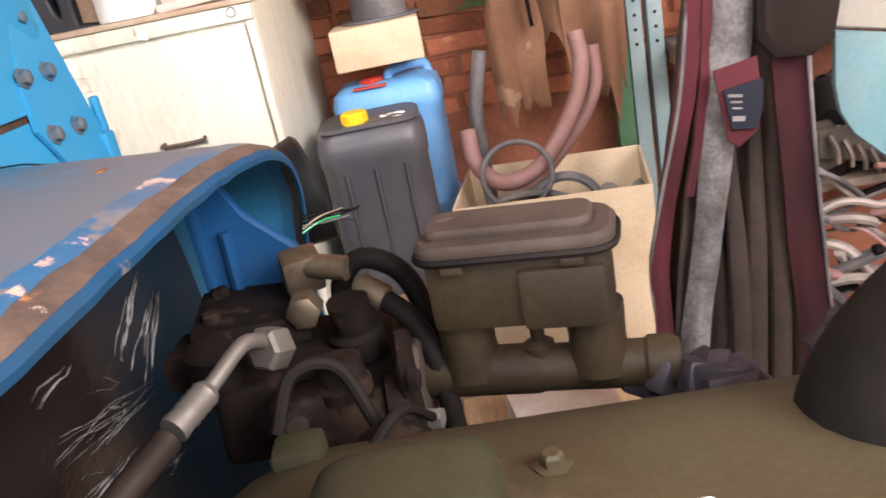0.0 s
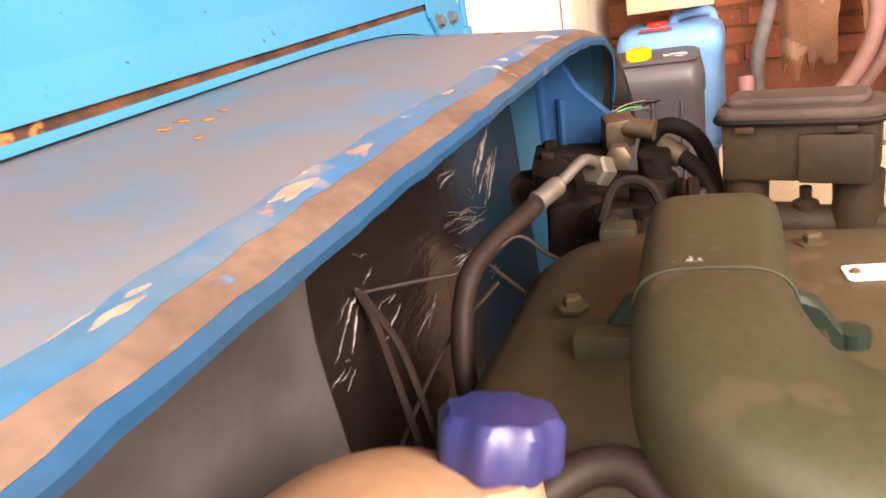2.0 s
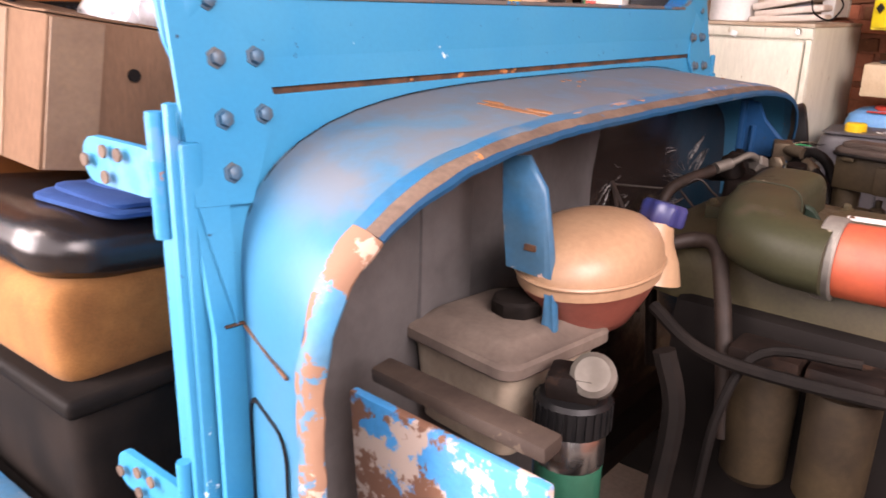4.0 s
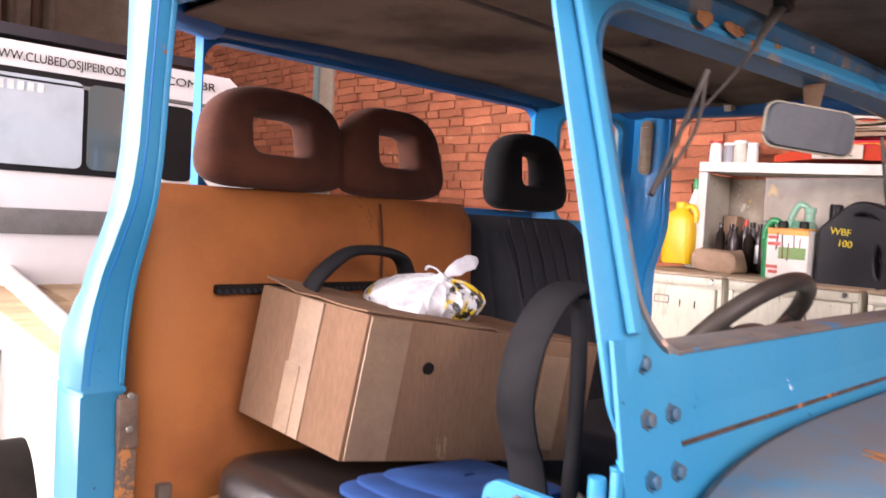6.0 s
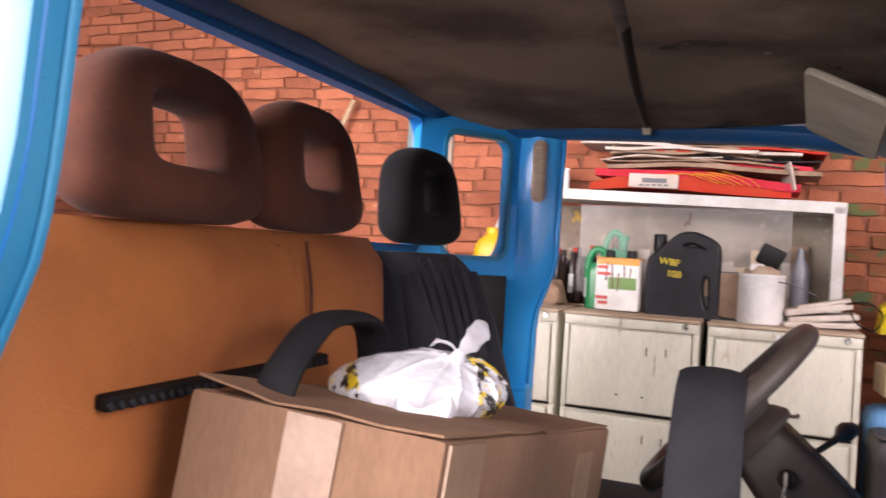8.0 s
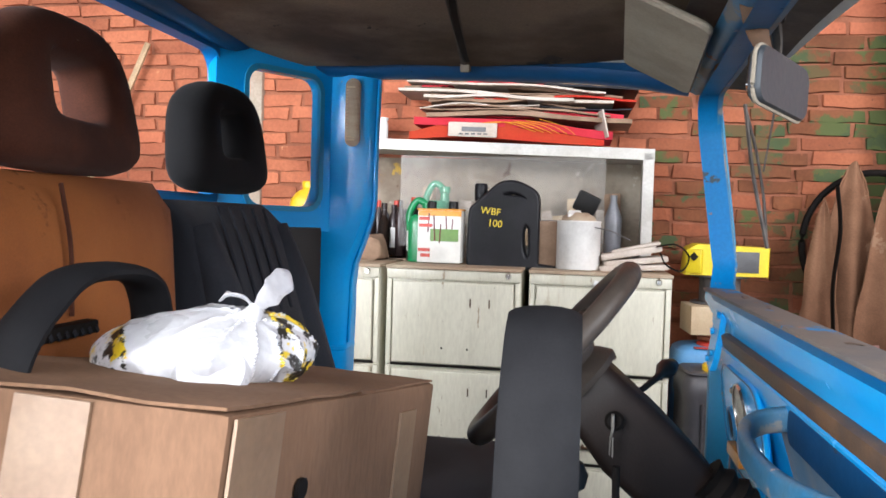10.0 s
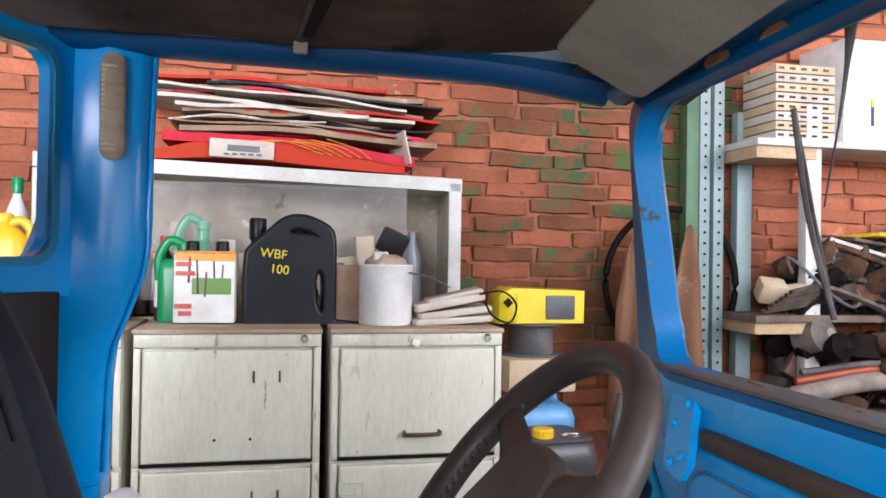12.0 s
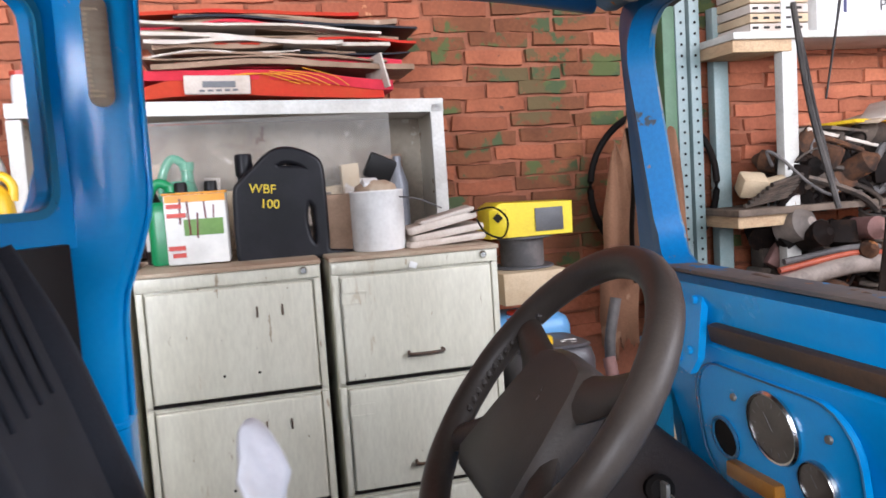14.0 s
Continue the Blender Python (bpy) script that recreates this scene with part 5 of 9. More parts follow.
vm = Matrix((eu_n, ev_n, eu_n.cross(ev_n))).transposed().to_4x4()
vm.translation = a + eu / 2 + ev_n * 0.068
part("sun_visor", prism(rounded(0.40, 0.145, 0.022, 5), 0.013, vm, 0.004), visor_mat, truck, "mottled beige sun visor folded up")
for arm_pts, a, b in (
    ([(-0.062, -0.279, 1.825), (-0.06, -0.325, 1.785), (-0.058, -0.373, 1.741), (-0.056, -0.44, 1.69), (-0.056, -0.535, 1.625)], (-0.055, -0.487, 1.70), (-0.058, -0.592, 1.544)),
    ([(-0.05, 0.165, 1.825), (-0.038, 0.182, 1.78), (-0.034, 0.20, 1.70), (-0.045, 0.212, 1.59)], (-0.075, 0.225, 1.70), (-0.035, 0.207, 1.466)),
):
    arm = part("wiper_arm", tube(arm_pts, [0.012, 0.008, 0.0032, 0.0024, 0.002], 8, flat=0.6), wiper_dust, truck, "grey wiper arm hung from the header")
    a, b = Vector(a), Vector(b)
    part("wiper_blade", tube([a, (a + b) / 2 + Vector((-0.003, 0.006, 0)), b], 0.0034, 6, 4), wiper_dust, arm)
    part("blade_bow", tube([a.lerp(b, 0.04), a.lerp(b, 0.3) + Vector((0.008, 0.010, 0)), a.lerp(b, 0.5) + Vector((0.010, 0.014, 0)), a.lerp(b, 0.7) + Vector((0.008, 0.010, 0)), a.lerp(b, 0.96)], 0.0024, 6, 4), wiper_dust, arm)
    part("wiper_pivot", lathe([(0.013, 0), (0.014, 0.004), (0.014, 0.018), (0.008, 0.022), (0, 0.022)], Matrix.Translation(arm_pts[0]) @ pose(-0.006, 0, 0, 0, 80, 0), 12), black_plastic, arm)

# cargo bed behind the cab
bed = part("bed_side", prism([(-1.3, 0.55), (-1.3, 1.17), (-3.35, 1.22), (-3.35, 0.55)], 0.03, Matrix(((1, 0, 0, 0), (-0.16, 0, 1, -0.95), (0, 1, 0, 0), (0, 0, 0, 1)))), white_paint, truck, "white painted side of the cargo bed")
part("bed_rail", tube([(-1.35, -0.72, 1.175), (-3.3, -0.40, 1.215)], 0.022, 10, 0), white_paint, bed)
for k in range(9):
    y = -0.62 + k * 0.125
    part("bed_plank", box((-2.25, y, 1.14), (1.85, 0.118, 0.022), rot=(0, 0, -6), bev=0.004), wood_pale, bed, "bare pale deck plank")

# wheels out of sight but carrying the truck
for x in (0.62, -2.2):
    for y in (-0.66, 0.64):
        wh = part("wheel", lathe([(0.20, -0.1), (0.34, -0.1), (0.37, -0.07), (0.37, 0.07), (0.34, 0.1), (0.20, 0.1)], pose(x, y, 0.37, 90, 0, 0), 28), rubber, truck, "black tyre")
        part("rim", lathe([(0.0, 0.03), (0.12, 0.04), (0.2, 0.08), (0.205, 0.05), (0.0, -0.02)], pose(x, y, 0.37, 90, 0, 0), 24), white_paint, wh)
for y in (-0.36, 0.34):
    part("chassis_rail", box((-0.6, y, 0.45), (3.9, 0.07, 0.12), bev=0.01), black_void, truck)
for x in (0.62, -2.2):
    part("axle", tube([(x, -0.66, 0.37), (x, 0.64, 0.37)], 0.045, 10, 0), black_void, truck)


# ---- seats and what lies on them ----
def headrest(at, w, h, hole, lean, yaw, material, label, name="headrest"):
    """A padded frame with a hole, on its seat."""
    m = Matrix.Translation(at) @ pose(0, 0, 0, 0, lean, yaw) @ Matrix(((0, 0, 1, 0), (1, 0, 0, 0), (0, 1, 0, 0), (0, 0, 0, 1)))
    n = 36
    def ring(k, d):
        pts = []
        for i in range(n):
            a = 2 * math.pi * i / n
            c, s = math.cos(a), math.sin(a)
            p = 3.0 if s > 0 else 4.6
            px, py = math.copysign(abs(c) ** (2 / p), c), math.copysign(abs(s) ** (2 / p), s)
            wide = w / 2 * (0.95 - 0.11 * py - 0.05 * py * py * (py > 0))
            ox, oy = px * wide, py * h / 2
            px, py = math.copysign(abs(c) ** 0.36, c), math.copysign(abs(s) ** 0.36, s)
            ix, iy = px * hole[0] / 2, py * hole[1] / 2 + hole[2]
            pts.append(m @ Vector((ox + (ix - ox) * k, oy + (iy - oy) * k, d)))
        return pts
    t = 0.044
    rings = [ring(k, d) for k, d in ((0.0, 0.0), (0.035, t * 0.45), (0.14, t * 0.78), (0.35, t * 0.96), (0.62, t), (0.86, t * 0.95), (0.96, t * 0.82), (1.0, t * 0.62), (1.0, -t * 0.62), (0.96, -t * 0.82), (0.86, -t * 0.95), (0.62, -t), (0.35, -t * 0.96), (0.14, -t * 0.78), (0.035, -t * 0.45))]
    return add_loft(bmesh.new(), rings, closed=True)


def seat_back(x_top, x_bot, y0, y1, z0, z1, thick, crown=0.03, p=7):
    """A padded backrest leaning back, rounded at its top and sides."""
    bm = bmesh.new()
    rings = []
    n = 40
    for k in np.linspace(0, 1, 15):
        z = z0 + (z1 - z0) * k
        xf = x_bot + (x_top - x_bot) * k
        soft = 1 - max(0, (k - 0.9) / 0.1) ** 2 * 0.55
        ring = []
        for i in range(n):
            a = 2 * math.pi * i / n
            c, s = math.cos(a), math.sin(a)
            yy = math.copysign(abs(c) ** (2 / p), c) * (y1 - y0) / 2 * (0.985 if k < 0.93 else 0.985 - 0.35 * (k - 0.93))
            xx = math.copysign(abs(s) ** (2 / p), s) * thick / 2 * soft
            if xx > 0:
                xx += crown * (1 - (2 * yy / (y1 - y0)) ** 4) * math.sin(math.pi * min(1, k * 0.8 + 0.15))
            ring.append((xf - thick / 2 + xx, (y0 + y1) / 2 + yy, z))
        rings.append(ring)
    return add_loft(bm, rings)


bench = thing("bench_seat", "worn brown cloth double seat back with two headrests", "seat", (-0.9, -0.3, 0.55))
part("backrest", seat_back(-1.005, -0.975, -0.772, 0.155, 0.93, 1.545, 0.16, 0.02, 4.4), brown_fabric, bench)
part("backrest_slot", box((-0.975, -0.40, 1.343), (0.02, 0.46, 0.018), rot=(0, 4, 0), bev=0.004), black_void, bench, "dark slot with frayed edging")
bm = bmesh.new()
for k in range(30):
    add_box(bm, (-0.966, -0.625 + k * 0.0155, 1.3395), (0.004, 0.006, 0.010), rot=(35, 0, 0))
part("slot_edging", bm, grey_fabric, bench)
part("backrest_seam", tube([(-0.992, -0.215, 1.53), (-0.977, -0.215, 1.45), (-0.974, -0.215, 1.36)], 0.003, 6), hr_brown, bench)
for y, w, lab in ((-0.47, 0.375, 0), (-0.15, 0.335, 1)):
    hb = headrest(Vector((-1.045, y, 1.652)), w, 0.215, (0.148 if lab == 0 else 0.128, 0.088, 0.006), -8, 4, hr_brown, "")
    part("headrest", hb, hr_brown, bench, "dark brown velour headrest with an opening")
part("seat_base", rumple(box((-0.66, -0.36, 0.88), (0.56, 0.66, 0.17), bev=0.05, seg=4), 0.006, 9), foam_fabric, bench, "tan cloth cushion with sagging edges")
part("seat_frame", box((-0.66, -0.33, 0.68), (0.62, 0.72, 0.26), bev=0.04, seg=3), rubber, bench, "black seat box")
part("seat_frame_lip", box((-0.66, -0.33, 0.80), (0.66, 0.76, 0.03), bev=0.012, seg=3), rubber, bench)

pad_m = pose(-0.64, -0.40, 0.932, -6, 0, 0)
pad_rings = [[pad_m @ Vector((x, y, z)) for x, y in rounded(0.52 - 2 * k, 0.60 - 2 * k, 0.11 - 0.6 * k, 8)] for z, k in ((0.0, 0.05), (0.006, 0.022), (0.022, 0.005), (0.045, 0.0), (0.068, 0.004), (0.086, 0.018), (0.097, 0.045), (0.102, 0.09), (0.102, 0.14))]
single("vinyl_cushion", rumple(add_loft(bmesh.new(), pad_rings), 0.004, 9), vinyl, "black vinyl seat pad lying on the brown cushion", "cushion")
cloth_m = pose(-0.49, -0.43, 1.045, -6, 0, 4)
cloth = thing("folded_cloth", "folded royal blue cotton cloth on the seat pad", "cloth", (-0.49, -0.43, 1.04))
for k, (dx, dy, w, d, yaw) in enumerate(((0.0, 0.0, 0.22, 0.36, 0), (0.004, 0.012, 0.205, 0.335, -3), (-0.006, 0.03, 0.185, 0.26, 4))):
    lay = cloth_m @ pose(dx, dy, 0.0085 * k, 0, 0, yaw)
    rings = [[lay @ Vector((x, y, z)) for x, y in rounded(w - 2 * i_, d - 2 * i_, 0.035, 7)] for z, i_ in ((-0.006, 0.005), (-0.003, 0.0), (0.003, 0.0), (0.006, 0.006), (0.0075, 0.03), (0.008, 0.06), (0.008, 0.09))]
    part("cloth_layer", rumple(add_loft(bmesh.new(), rings), 0.007, 11, k * 3.0, 0.001), cloth_blue, cloth)

driver = thing("driver_seat", "charcoal ribbed cloth driver's seat with a black headrest", "seat", (-0.9, 0.4, 0.55))
part("backrest", seat_back(-1.02, -0.85, 0.165, 0.63, 0.93, 1.52, 0.13, 0.02), grey_fabric, driver)
bm = bmesh.new()
for y in (0.26, 0.315, 0.37, 0.425, 0.48):
    add_tube(bm, [(-1.008, y, 1.51), (-0.974, y, 1.42), (-0.938, y, 1.30)], 0.0036, 8, 4)
part("backrest_rib", bm, grey_fabric, driver)
for y in (0.21, 0.578):
    part("side_bolster", tube([(-1.02, y, 1.47), (-0.975, y, 1.35), (-0.915, y, 1.15), (-0.87, y, 1.0)], [0.03, 0.04, 0.045, 0.04], 10), grey_fabric, driver)
hb = headrest(Vector((-1.07, 0.39, 1.65)), 0.305, 0.225, (0.085, 0.095, 0.006), -6, -6, hr_black, "")
part("headrest", hb, hr_black, driver, "black velour headrest with an opening")
part("seat_base", box((-0.66, 0.40, 0.93), (0.5, 0.46, 0.16), bev=0.05, seg=4), grey_fabric, driver)
part("seat_frame", box((-0.66, 0.40, 0.70), (0.46, 0.42, 0.30), bev=0.01), black_void, driver)
part("side_lining", box((-1.035, 0.60, 1.22), (0.018, 0.25, 0.50), rot=(0, 0, -44), bev=0.004), black_plastic, truck, "black inner side lining")

# carton with tape
carton = thing("cardboard_carton", "brown cardboard carton sealed with strips of tape, on the seat", "box", (-0.6, -0.3, 1.06))
W, D, H_ = 0.303, 0.60, 0.25
ex = Vector((0.31, 0.022, -0.024)).normalized()
ey = Vector((0.058, 0.57, -0.085)).normalized()  # knocked out of square
ez = ex.cross(ey).normalized()
cm = Matrix((ex, ey, ez)).transposed().to_4x4()
cm.translation = Vector((-0.606, -0.543, 1.336)) - ex * W / 2 + ey * D / 2 - ez * H_ / 2
part("carton_body", rumple(box((0, 0, 0), (W, D, H_), bev=0.006, m=cm), 0.004, 7), card, carton)
for s in (-1, 1):
    bm = bmesh.new()
    rows = [[tuple(cm @ Vector((-W / 2 + 0.004 + (W - 0.008) * (i / 9), s * (D / 2 - D * 0.5 * j / 9) if s > 0 else -D / 2 + D * 0.5 * j / 9, H_ / 2 + 0.0035 + 0.0025 * (s < 0) + 0.012 * max(0.0, 1 - i / 3) * (s < 0) * (1 - j / 9) + 0.003 * noise.noise(Vector((i * 0.5, j * 0.4, s)))))) for i in range(10)] for j in range(10)]
    part("carton_flap", thicken(add_grid(bm, rows), 0.003), card, carton)
for y, w, dz, hz in ((-0.252, 0.085, 0.0, 0.985), (0.175, 0.07, -0.02, 0.78)):
    part("tape", box((W / 2 + 0.002, y, dz * H_), (0.003, w, H_ * hz), m=cm), card_tape, carton, "strip of paler kraft tape")
part("tape", box((0.005, -D / 2 - 0.002, 0), (0.065, 0.003, H_ * 0.985), m=cm), card_tape, carton, "strip of paler kraft tape")
part("tape", box((-0.012, -D / 2 - 0.0035, -0.06), (0.04, 0.003, H_ * 0.5), m=cm), card_tape, carton, "short strip of paler kraft tape")
part("carton_hole", lathe([(0.011, 0), (0.011, 0.004)], cm @ pose(W / 2 + 0.0015, -0.155, 0.045, 0, 90, 0), 12), black_void, carton, "small round finger hole")

# plastic bag on the carton
bag = thing("plastic_bag", "knotted white plastic bag with yellow and black print, on carton", "bag", (-0.75, -0.25, 1.36))
bc = Vector((-0.752, -0.290, 1.340))
bm = bmesh.new()
bmesh.ops.create_icosphere(bm, subdivisions=6, radius=1.0, matrix=Matrix.Translation(bc) @ pose(0, 0, 0, 0, 0, 35) @ Matrix.Diagonal((0.128, 0.094, 0.05, 1)))
knot_at = Vector((0.055, 0.002, 0.042))
for v in bm.verts:
    d = v.co - bc
    k_ = d - knot_at
    a_ = math.atan2(k_.y, k_.x)
    near_ = math.exp(-k_.length / 0.09) * min(1.0, k_.length / 0.02)
    pleat = (1 - abs(math.sin(5.5 * a_ + 1.6 * noise.noise(d * 9)))) ** 3
    drape = (1 - abs(noise.noise(Vector((d.x * 13 + 3, d.y * 13, d.z * 22))))) ** 6
    f = 0.95 + 0.07 * noise.noise(d * 8 + Vector((2, 0, 0))) + 0.12 * pleat * near_ + 0.055 * drape + 0.012 * noise.noise(d * 55)
    tub = math.exp(-((d - Vector((0.055, -0.085, 0.0))).length / 0.035) ** 2)
    v.co = bc + Vector((d.x * f, d.y * f, max(d.z * f, -0.044 - 0.14 * d.y))) + Vector((0.35, -0.8, 0.25)) * 0.012 * tub
bag_body = part("bag_body", bm, bag_white, bag)
part("bag_knot", rumple(tube([bc + Vector((0.045, -0.004, 0.026)), bc + Vector((0.054, 0.0, 0.044)), bc + Vector((0.058, 0.004, 0.054))], [0.028, 0.013, 0.010], 12, 4), 0.005, 60), bag_white, bag, "tight knot of the bag")
part("bag_handle", rumple(tube([bc + Vector(p) for p in ((0.057, 0.003, 0.05), (0.06, 0.025, 0.061), (0.062, 0.05, 0.071), (0.062, 0.074, 0.079), (0.061, 0.092, 0.083))], [0.006, 0.011, 0.017, 0.018, 0.007], 14, 5, flat=0.22, up=(0.7, 0.1, 0.5)), 0.004, 45), bag_white, bag, "loose flap of a tied handle")
part("bag_handle", rumple(tube([bc + Vector(p) for p in ((0.056, 0.002, 0.05), (0.044, -0.006, 0.064), (0.03, -0.012, 0.068), (0.02, -0.014, 0.06))], [0.005, 0.009, 0.010, 0.003], 12, 4, flat=0.3), 0.004, 60), bag_white, bag, "loose flap of a tied handle")
part("bag_round_pack", lathe([(0.036, 0), (0.04, 0.006), (0.04, 0.02), (0.034, 0.03), (0, 0.032)], Matrix.Translation(bc + Vector((0.036, -0.062, -0.016))) @ pose(0, 0, 0, 62, 0, 25), 24), bag_white, bag, "round white tub showing through the bag")
bm = bmesh.new()
bm.from_mesh(bag_body.data)
bmesh.ops.delete(bm, geom=[f for f in bm.faces if abs((f.calc_center_median() - bc).dot(Vector((0.82, 0.57, 0))) + 0.012) < 0.076], context="FACES")
bmesh.ops.recalc_face_normals(bm, faces=bm.faces[:])
for v in bm.verts:
    v.co += 0.0015 * (v.co - bc).normalized()
part("bag_print", bm, bag_print, bag, "yellow and black printed pattern")

# loop-shaped armrests of an office chair, lying loose in the cab
def armrest_loop(x, band, strut, label, wide=3.7):
    """A flat black band bent to a loop across the cab, with its lower strut."""
    th = thing("chair_armrest", label, "armrest", (x, band[0][0], band[-1][1]), "loose chair armrests")
    part("arm_pad", tube([(x, y, z) for y, z in band], 0.0105, 14, 6, flat=wide, up=(1, 0, 0)), arm_plastic, th)
    part("arm_strut", tube([(x, y, z) for y, z in strut], 0.010, 12, 6, flat=1.6, up=(1, 0, 0)), arm_plastic, th)
    return th


arm_plastic = M("scuffed_black_plastic", (0.0077, 0.0077, 0.00875), 0.7, spec=0.1, col2=(0.014, 0.014, 0.0154), scale=7, fine=300, bump=0.12, bump_scale=300)
armrest_loop(-0.37, [(-0.275, 1.39), (-0.29, 1.398), (-0.315, 1.40), (-0.36, 1.378), (-0.41, 1.318), (-0.433, 1.235), (-0.42, 1.17), (-0.40, 1.125), (-0.37, 1.0), (-0.35, 0.82)], [(-0.285, 1.385), (-0.275, 1.345), (-0.27, 1.2), (-0.28, 1.0), (-0.30, 0.83)], "black plastic chair armrest loop standing beside the carton")
armrest_loop(-0.84, [(-0.52, 1.30), (-0.5, 1.36), (-0.46, 1.40), (-0.40, 1.43), (-0.30, 1.425), (-0.26, 1.39), (-0.25, 1.30)], [(-0.26, 1.37), (-0.29, 1.33), (-0.34, 1.31)], "black plastic chair armrest loop between carton and backrest", 2.6)


# ---- engine bay ----
duct_green = M("dark_green_casting", (0.012, 0.024, 0.015), 0.5, col2=(0.008, 0.015, 0.01), scale=9, fine=140, grain=0.2, bump=0.15, bump_scale=80)
engine = thing("engine", "olive painted diesel engine with grimy iron castings", "engine", (0.5, 0, 0.5))
part("engine_block", box((0.56, 0.02, 0.78), (0.52, 0.34, 0.42), bev=0.02), black_void, engine)
part("valve_cover", rumple(add_loft(bmesh.new(), [[(0.567 + x, 0.068 + y, z) for x, y in rounded(0.73 - 2 * k, 0.385 - 2 * k, 0.09 - 0.4 * k, 6)] for z, k in ((0.98, 0.0), (1.025, 0.004), (1.048, 0.012), (1.062, 0.028), (1.072, 0.055), (1.079, 0.09), (1.083, 0.14))]), 0.002, 20), olive_cover, engine, "olive valve cover")
for x, y in ((0.275, 0.04), (0.44, 0.155)):
    part("cover_bolt", lathe([(0.011, 0), (0.012, 0.003), (0.007, 0.004), (0.007, 0.009), (0.005, 0.011), (0, 0.011)], pose(x, y, 1.079), 6), olive_cover, engine)
duct = [(0.369, 0.125, 1.085), (0.370, 0.10, 1.10), (0.372, 0.02, 1.10), (0.377, -0.06, 1.098), (0.394, -0.11, 1.093), (0.435, -0.138, 1.086), (0.49, -0.14, 1.082)]
bm = bmesh.new()
path = smooth_path(duct, 5)
rings = []
for i, q in enumerate(path):
    d = (path[min(i + 1, len(path) - 1)] - path[max(i - 1, 0)]).normalized()
    side = d.cross(Vector((0, 0, 1))).normalized()
    k = i / (len(path) - 1)
    wv, hv, p = 0.046 + 0.012 * min(1.0, max(0.0, (k - 0.45) / 0.3)), (0.042 if k > 0.06 else 0.03), 5.0 - 2.6 * min(1.0, k * 1.3)
    rings.append([q + side * (wv * math.copysign(abs(math.cos(a)) ** (2 / p), math.cos(a))) + Vector((0, 0, hv * math.copysign(abs(math.sin(a)) ** (2 / p), math.sin(a)))) for a in np.linspace(0, 2 * math.pi, 24, endpoint=False)])
add_loft(bm, rings)
inlet = part("inlet_duct", bm, olive, engine, "olive cast inlet elbow")
k_seam = min(range(len(path)), key=lambda i_: abs(path[i_].y + 0.035))
part("casting_seam", tube([path[k_seam] + (q - path[k_seam]) * 1.012 for q in rings[k_seam]], 0.0013, 6, 1, closed=True), M("chipped_olive_seam", (0.026, 0.03, 0.016), 0.6, spec=0.15, col2=(0.02, 0.02, 0.012), scale=20, fine=160, wear=(((0.3, 0.28, 0.23), 0.12, 50, 0.5),)), inlet, "casting seam with paint knocked off")
part("duct_flange", box((0.362, -0.02, 1.07), (0.15, 0.02, 0.05), bev=0.006), olive, inlet)
for s in (-1, 1):
    gus = [(0.0, 0.0), (0.055, 0.0), (0.05, 0.02), (0.012, 0.075), (0.0, 0.08)]
    part("duct_gusset", prism([(s * x, z) for x, z in gus], 0.014, Matrix(((1, 0, 0, 0.375 + s * 0.044), (0, 0, 1, -0.012), (0, 1, 0, 1.035), (0, 0, 0, 1))), 0.003), duct_green, inlet, "dark green cast flange")
    part("duct_lug", lathe([(0.016, 0), (0.016, 0.03), (0.01, 0.035), (0.01, 0.045), (0, 0.046)], pose(0.375 + s * 0.075, -0.004, 1.045), 10), duct_green, inlet)
part("rating_plate", prism(rounded(0.06, 0.024, 0.004, 3), 0.0015, pose(0.485, 0.093, 1.0835, 0, 0, 8)), label_white, engine, "small pale metal plate with a rivet")
part("plate_rivet", lathe([(0.004, 0), (0.003, 0.002), (0, 0.0022)], pose(0.462, 0.09, 1.085), 8), rust_dark, engine)
part("hose_clamp", lathe([(0.05, 0), (0.052, 0.002), (0.052, 0.022), (0.05, 0.024)], pose(0.475, -0.129, 1.081, 0, 90, 0), 24), steel, inlet, "bright worm-drive hose clamp")
part("intake_hose", tube([(0.48, -0.129, 1.081), (0.55, -0.128, 1.083), (0.65, -0.12, 1.09)], [0.046, 0.047, 0.05], 20, 5), red_silicone, inlet, "faded red rubber intake hose")
part("cover_boss", box((0.281, 0.225, 1.045), (0.034, 0.03, 0.062), rot=(0, 0, 4), bev=0.006), olive, engine)
part("boss_line", tube([(0.262, 0.245, 1.07), (0.275, 0.27, 1.10), (0.305, 0.28, 1.095), (0.325, 0.27, 1.05)], 0.005, 8, 5), rubber, engine, "thin black hose bent over the boss")

# steering pump and hose fittings beside the firewall
pump = thing("steering_pump", "grimy iron steering box with hydraulic unions", "pump", (0.22, 0.36, 0.9))
part("pump_body", rumple(box((0.235, 0.385, 1.03), (0.11, 0.12, 0.075), rot=(0, 4, 8), bev=0.012, seg=3), 0.003, 30, 0, 0.001), iron, pump)
part("pump_barrel", lathe([(0.02, 0), (0.031, 0.004), (0.031, 0.045), (0.027, 0.05), (0.027, 0.095), (0.033, 0.098), (0.033, 0.115), (0.02, 0.12), (0, 0.12)], pose(0.225, 0.335, 1.012, 0, 90, 6), 20), iron, pump, "grimy brown cast barrel")
part("pump_flange", prism([(-0.03, -0.052), (0.03, -0.052), (0.036, -0.03), (0.03, 0.045), (0.0, 0.058), (-0.03, 0.045), (-0.036, -0.03)], 0.014, pose(0.334, 0.355, 1.02, 0, 90, 4) @ pose(0, 0, 0, 0, 0, 90), 0.003), iron, pump)
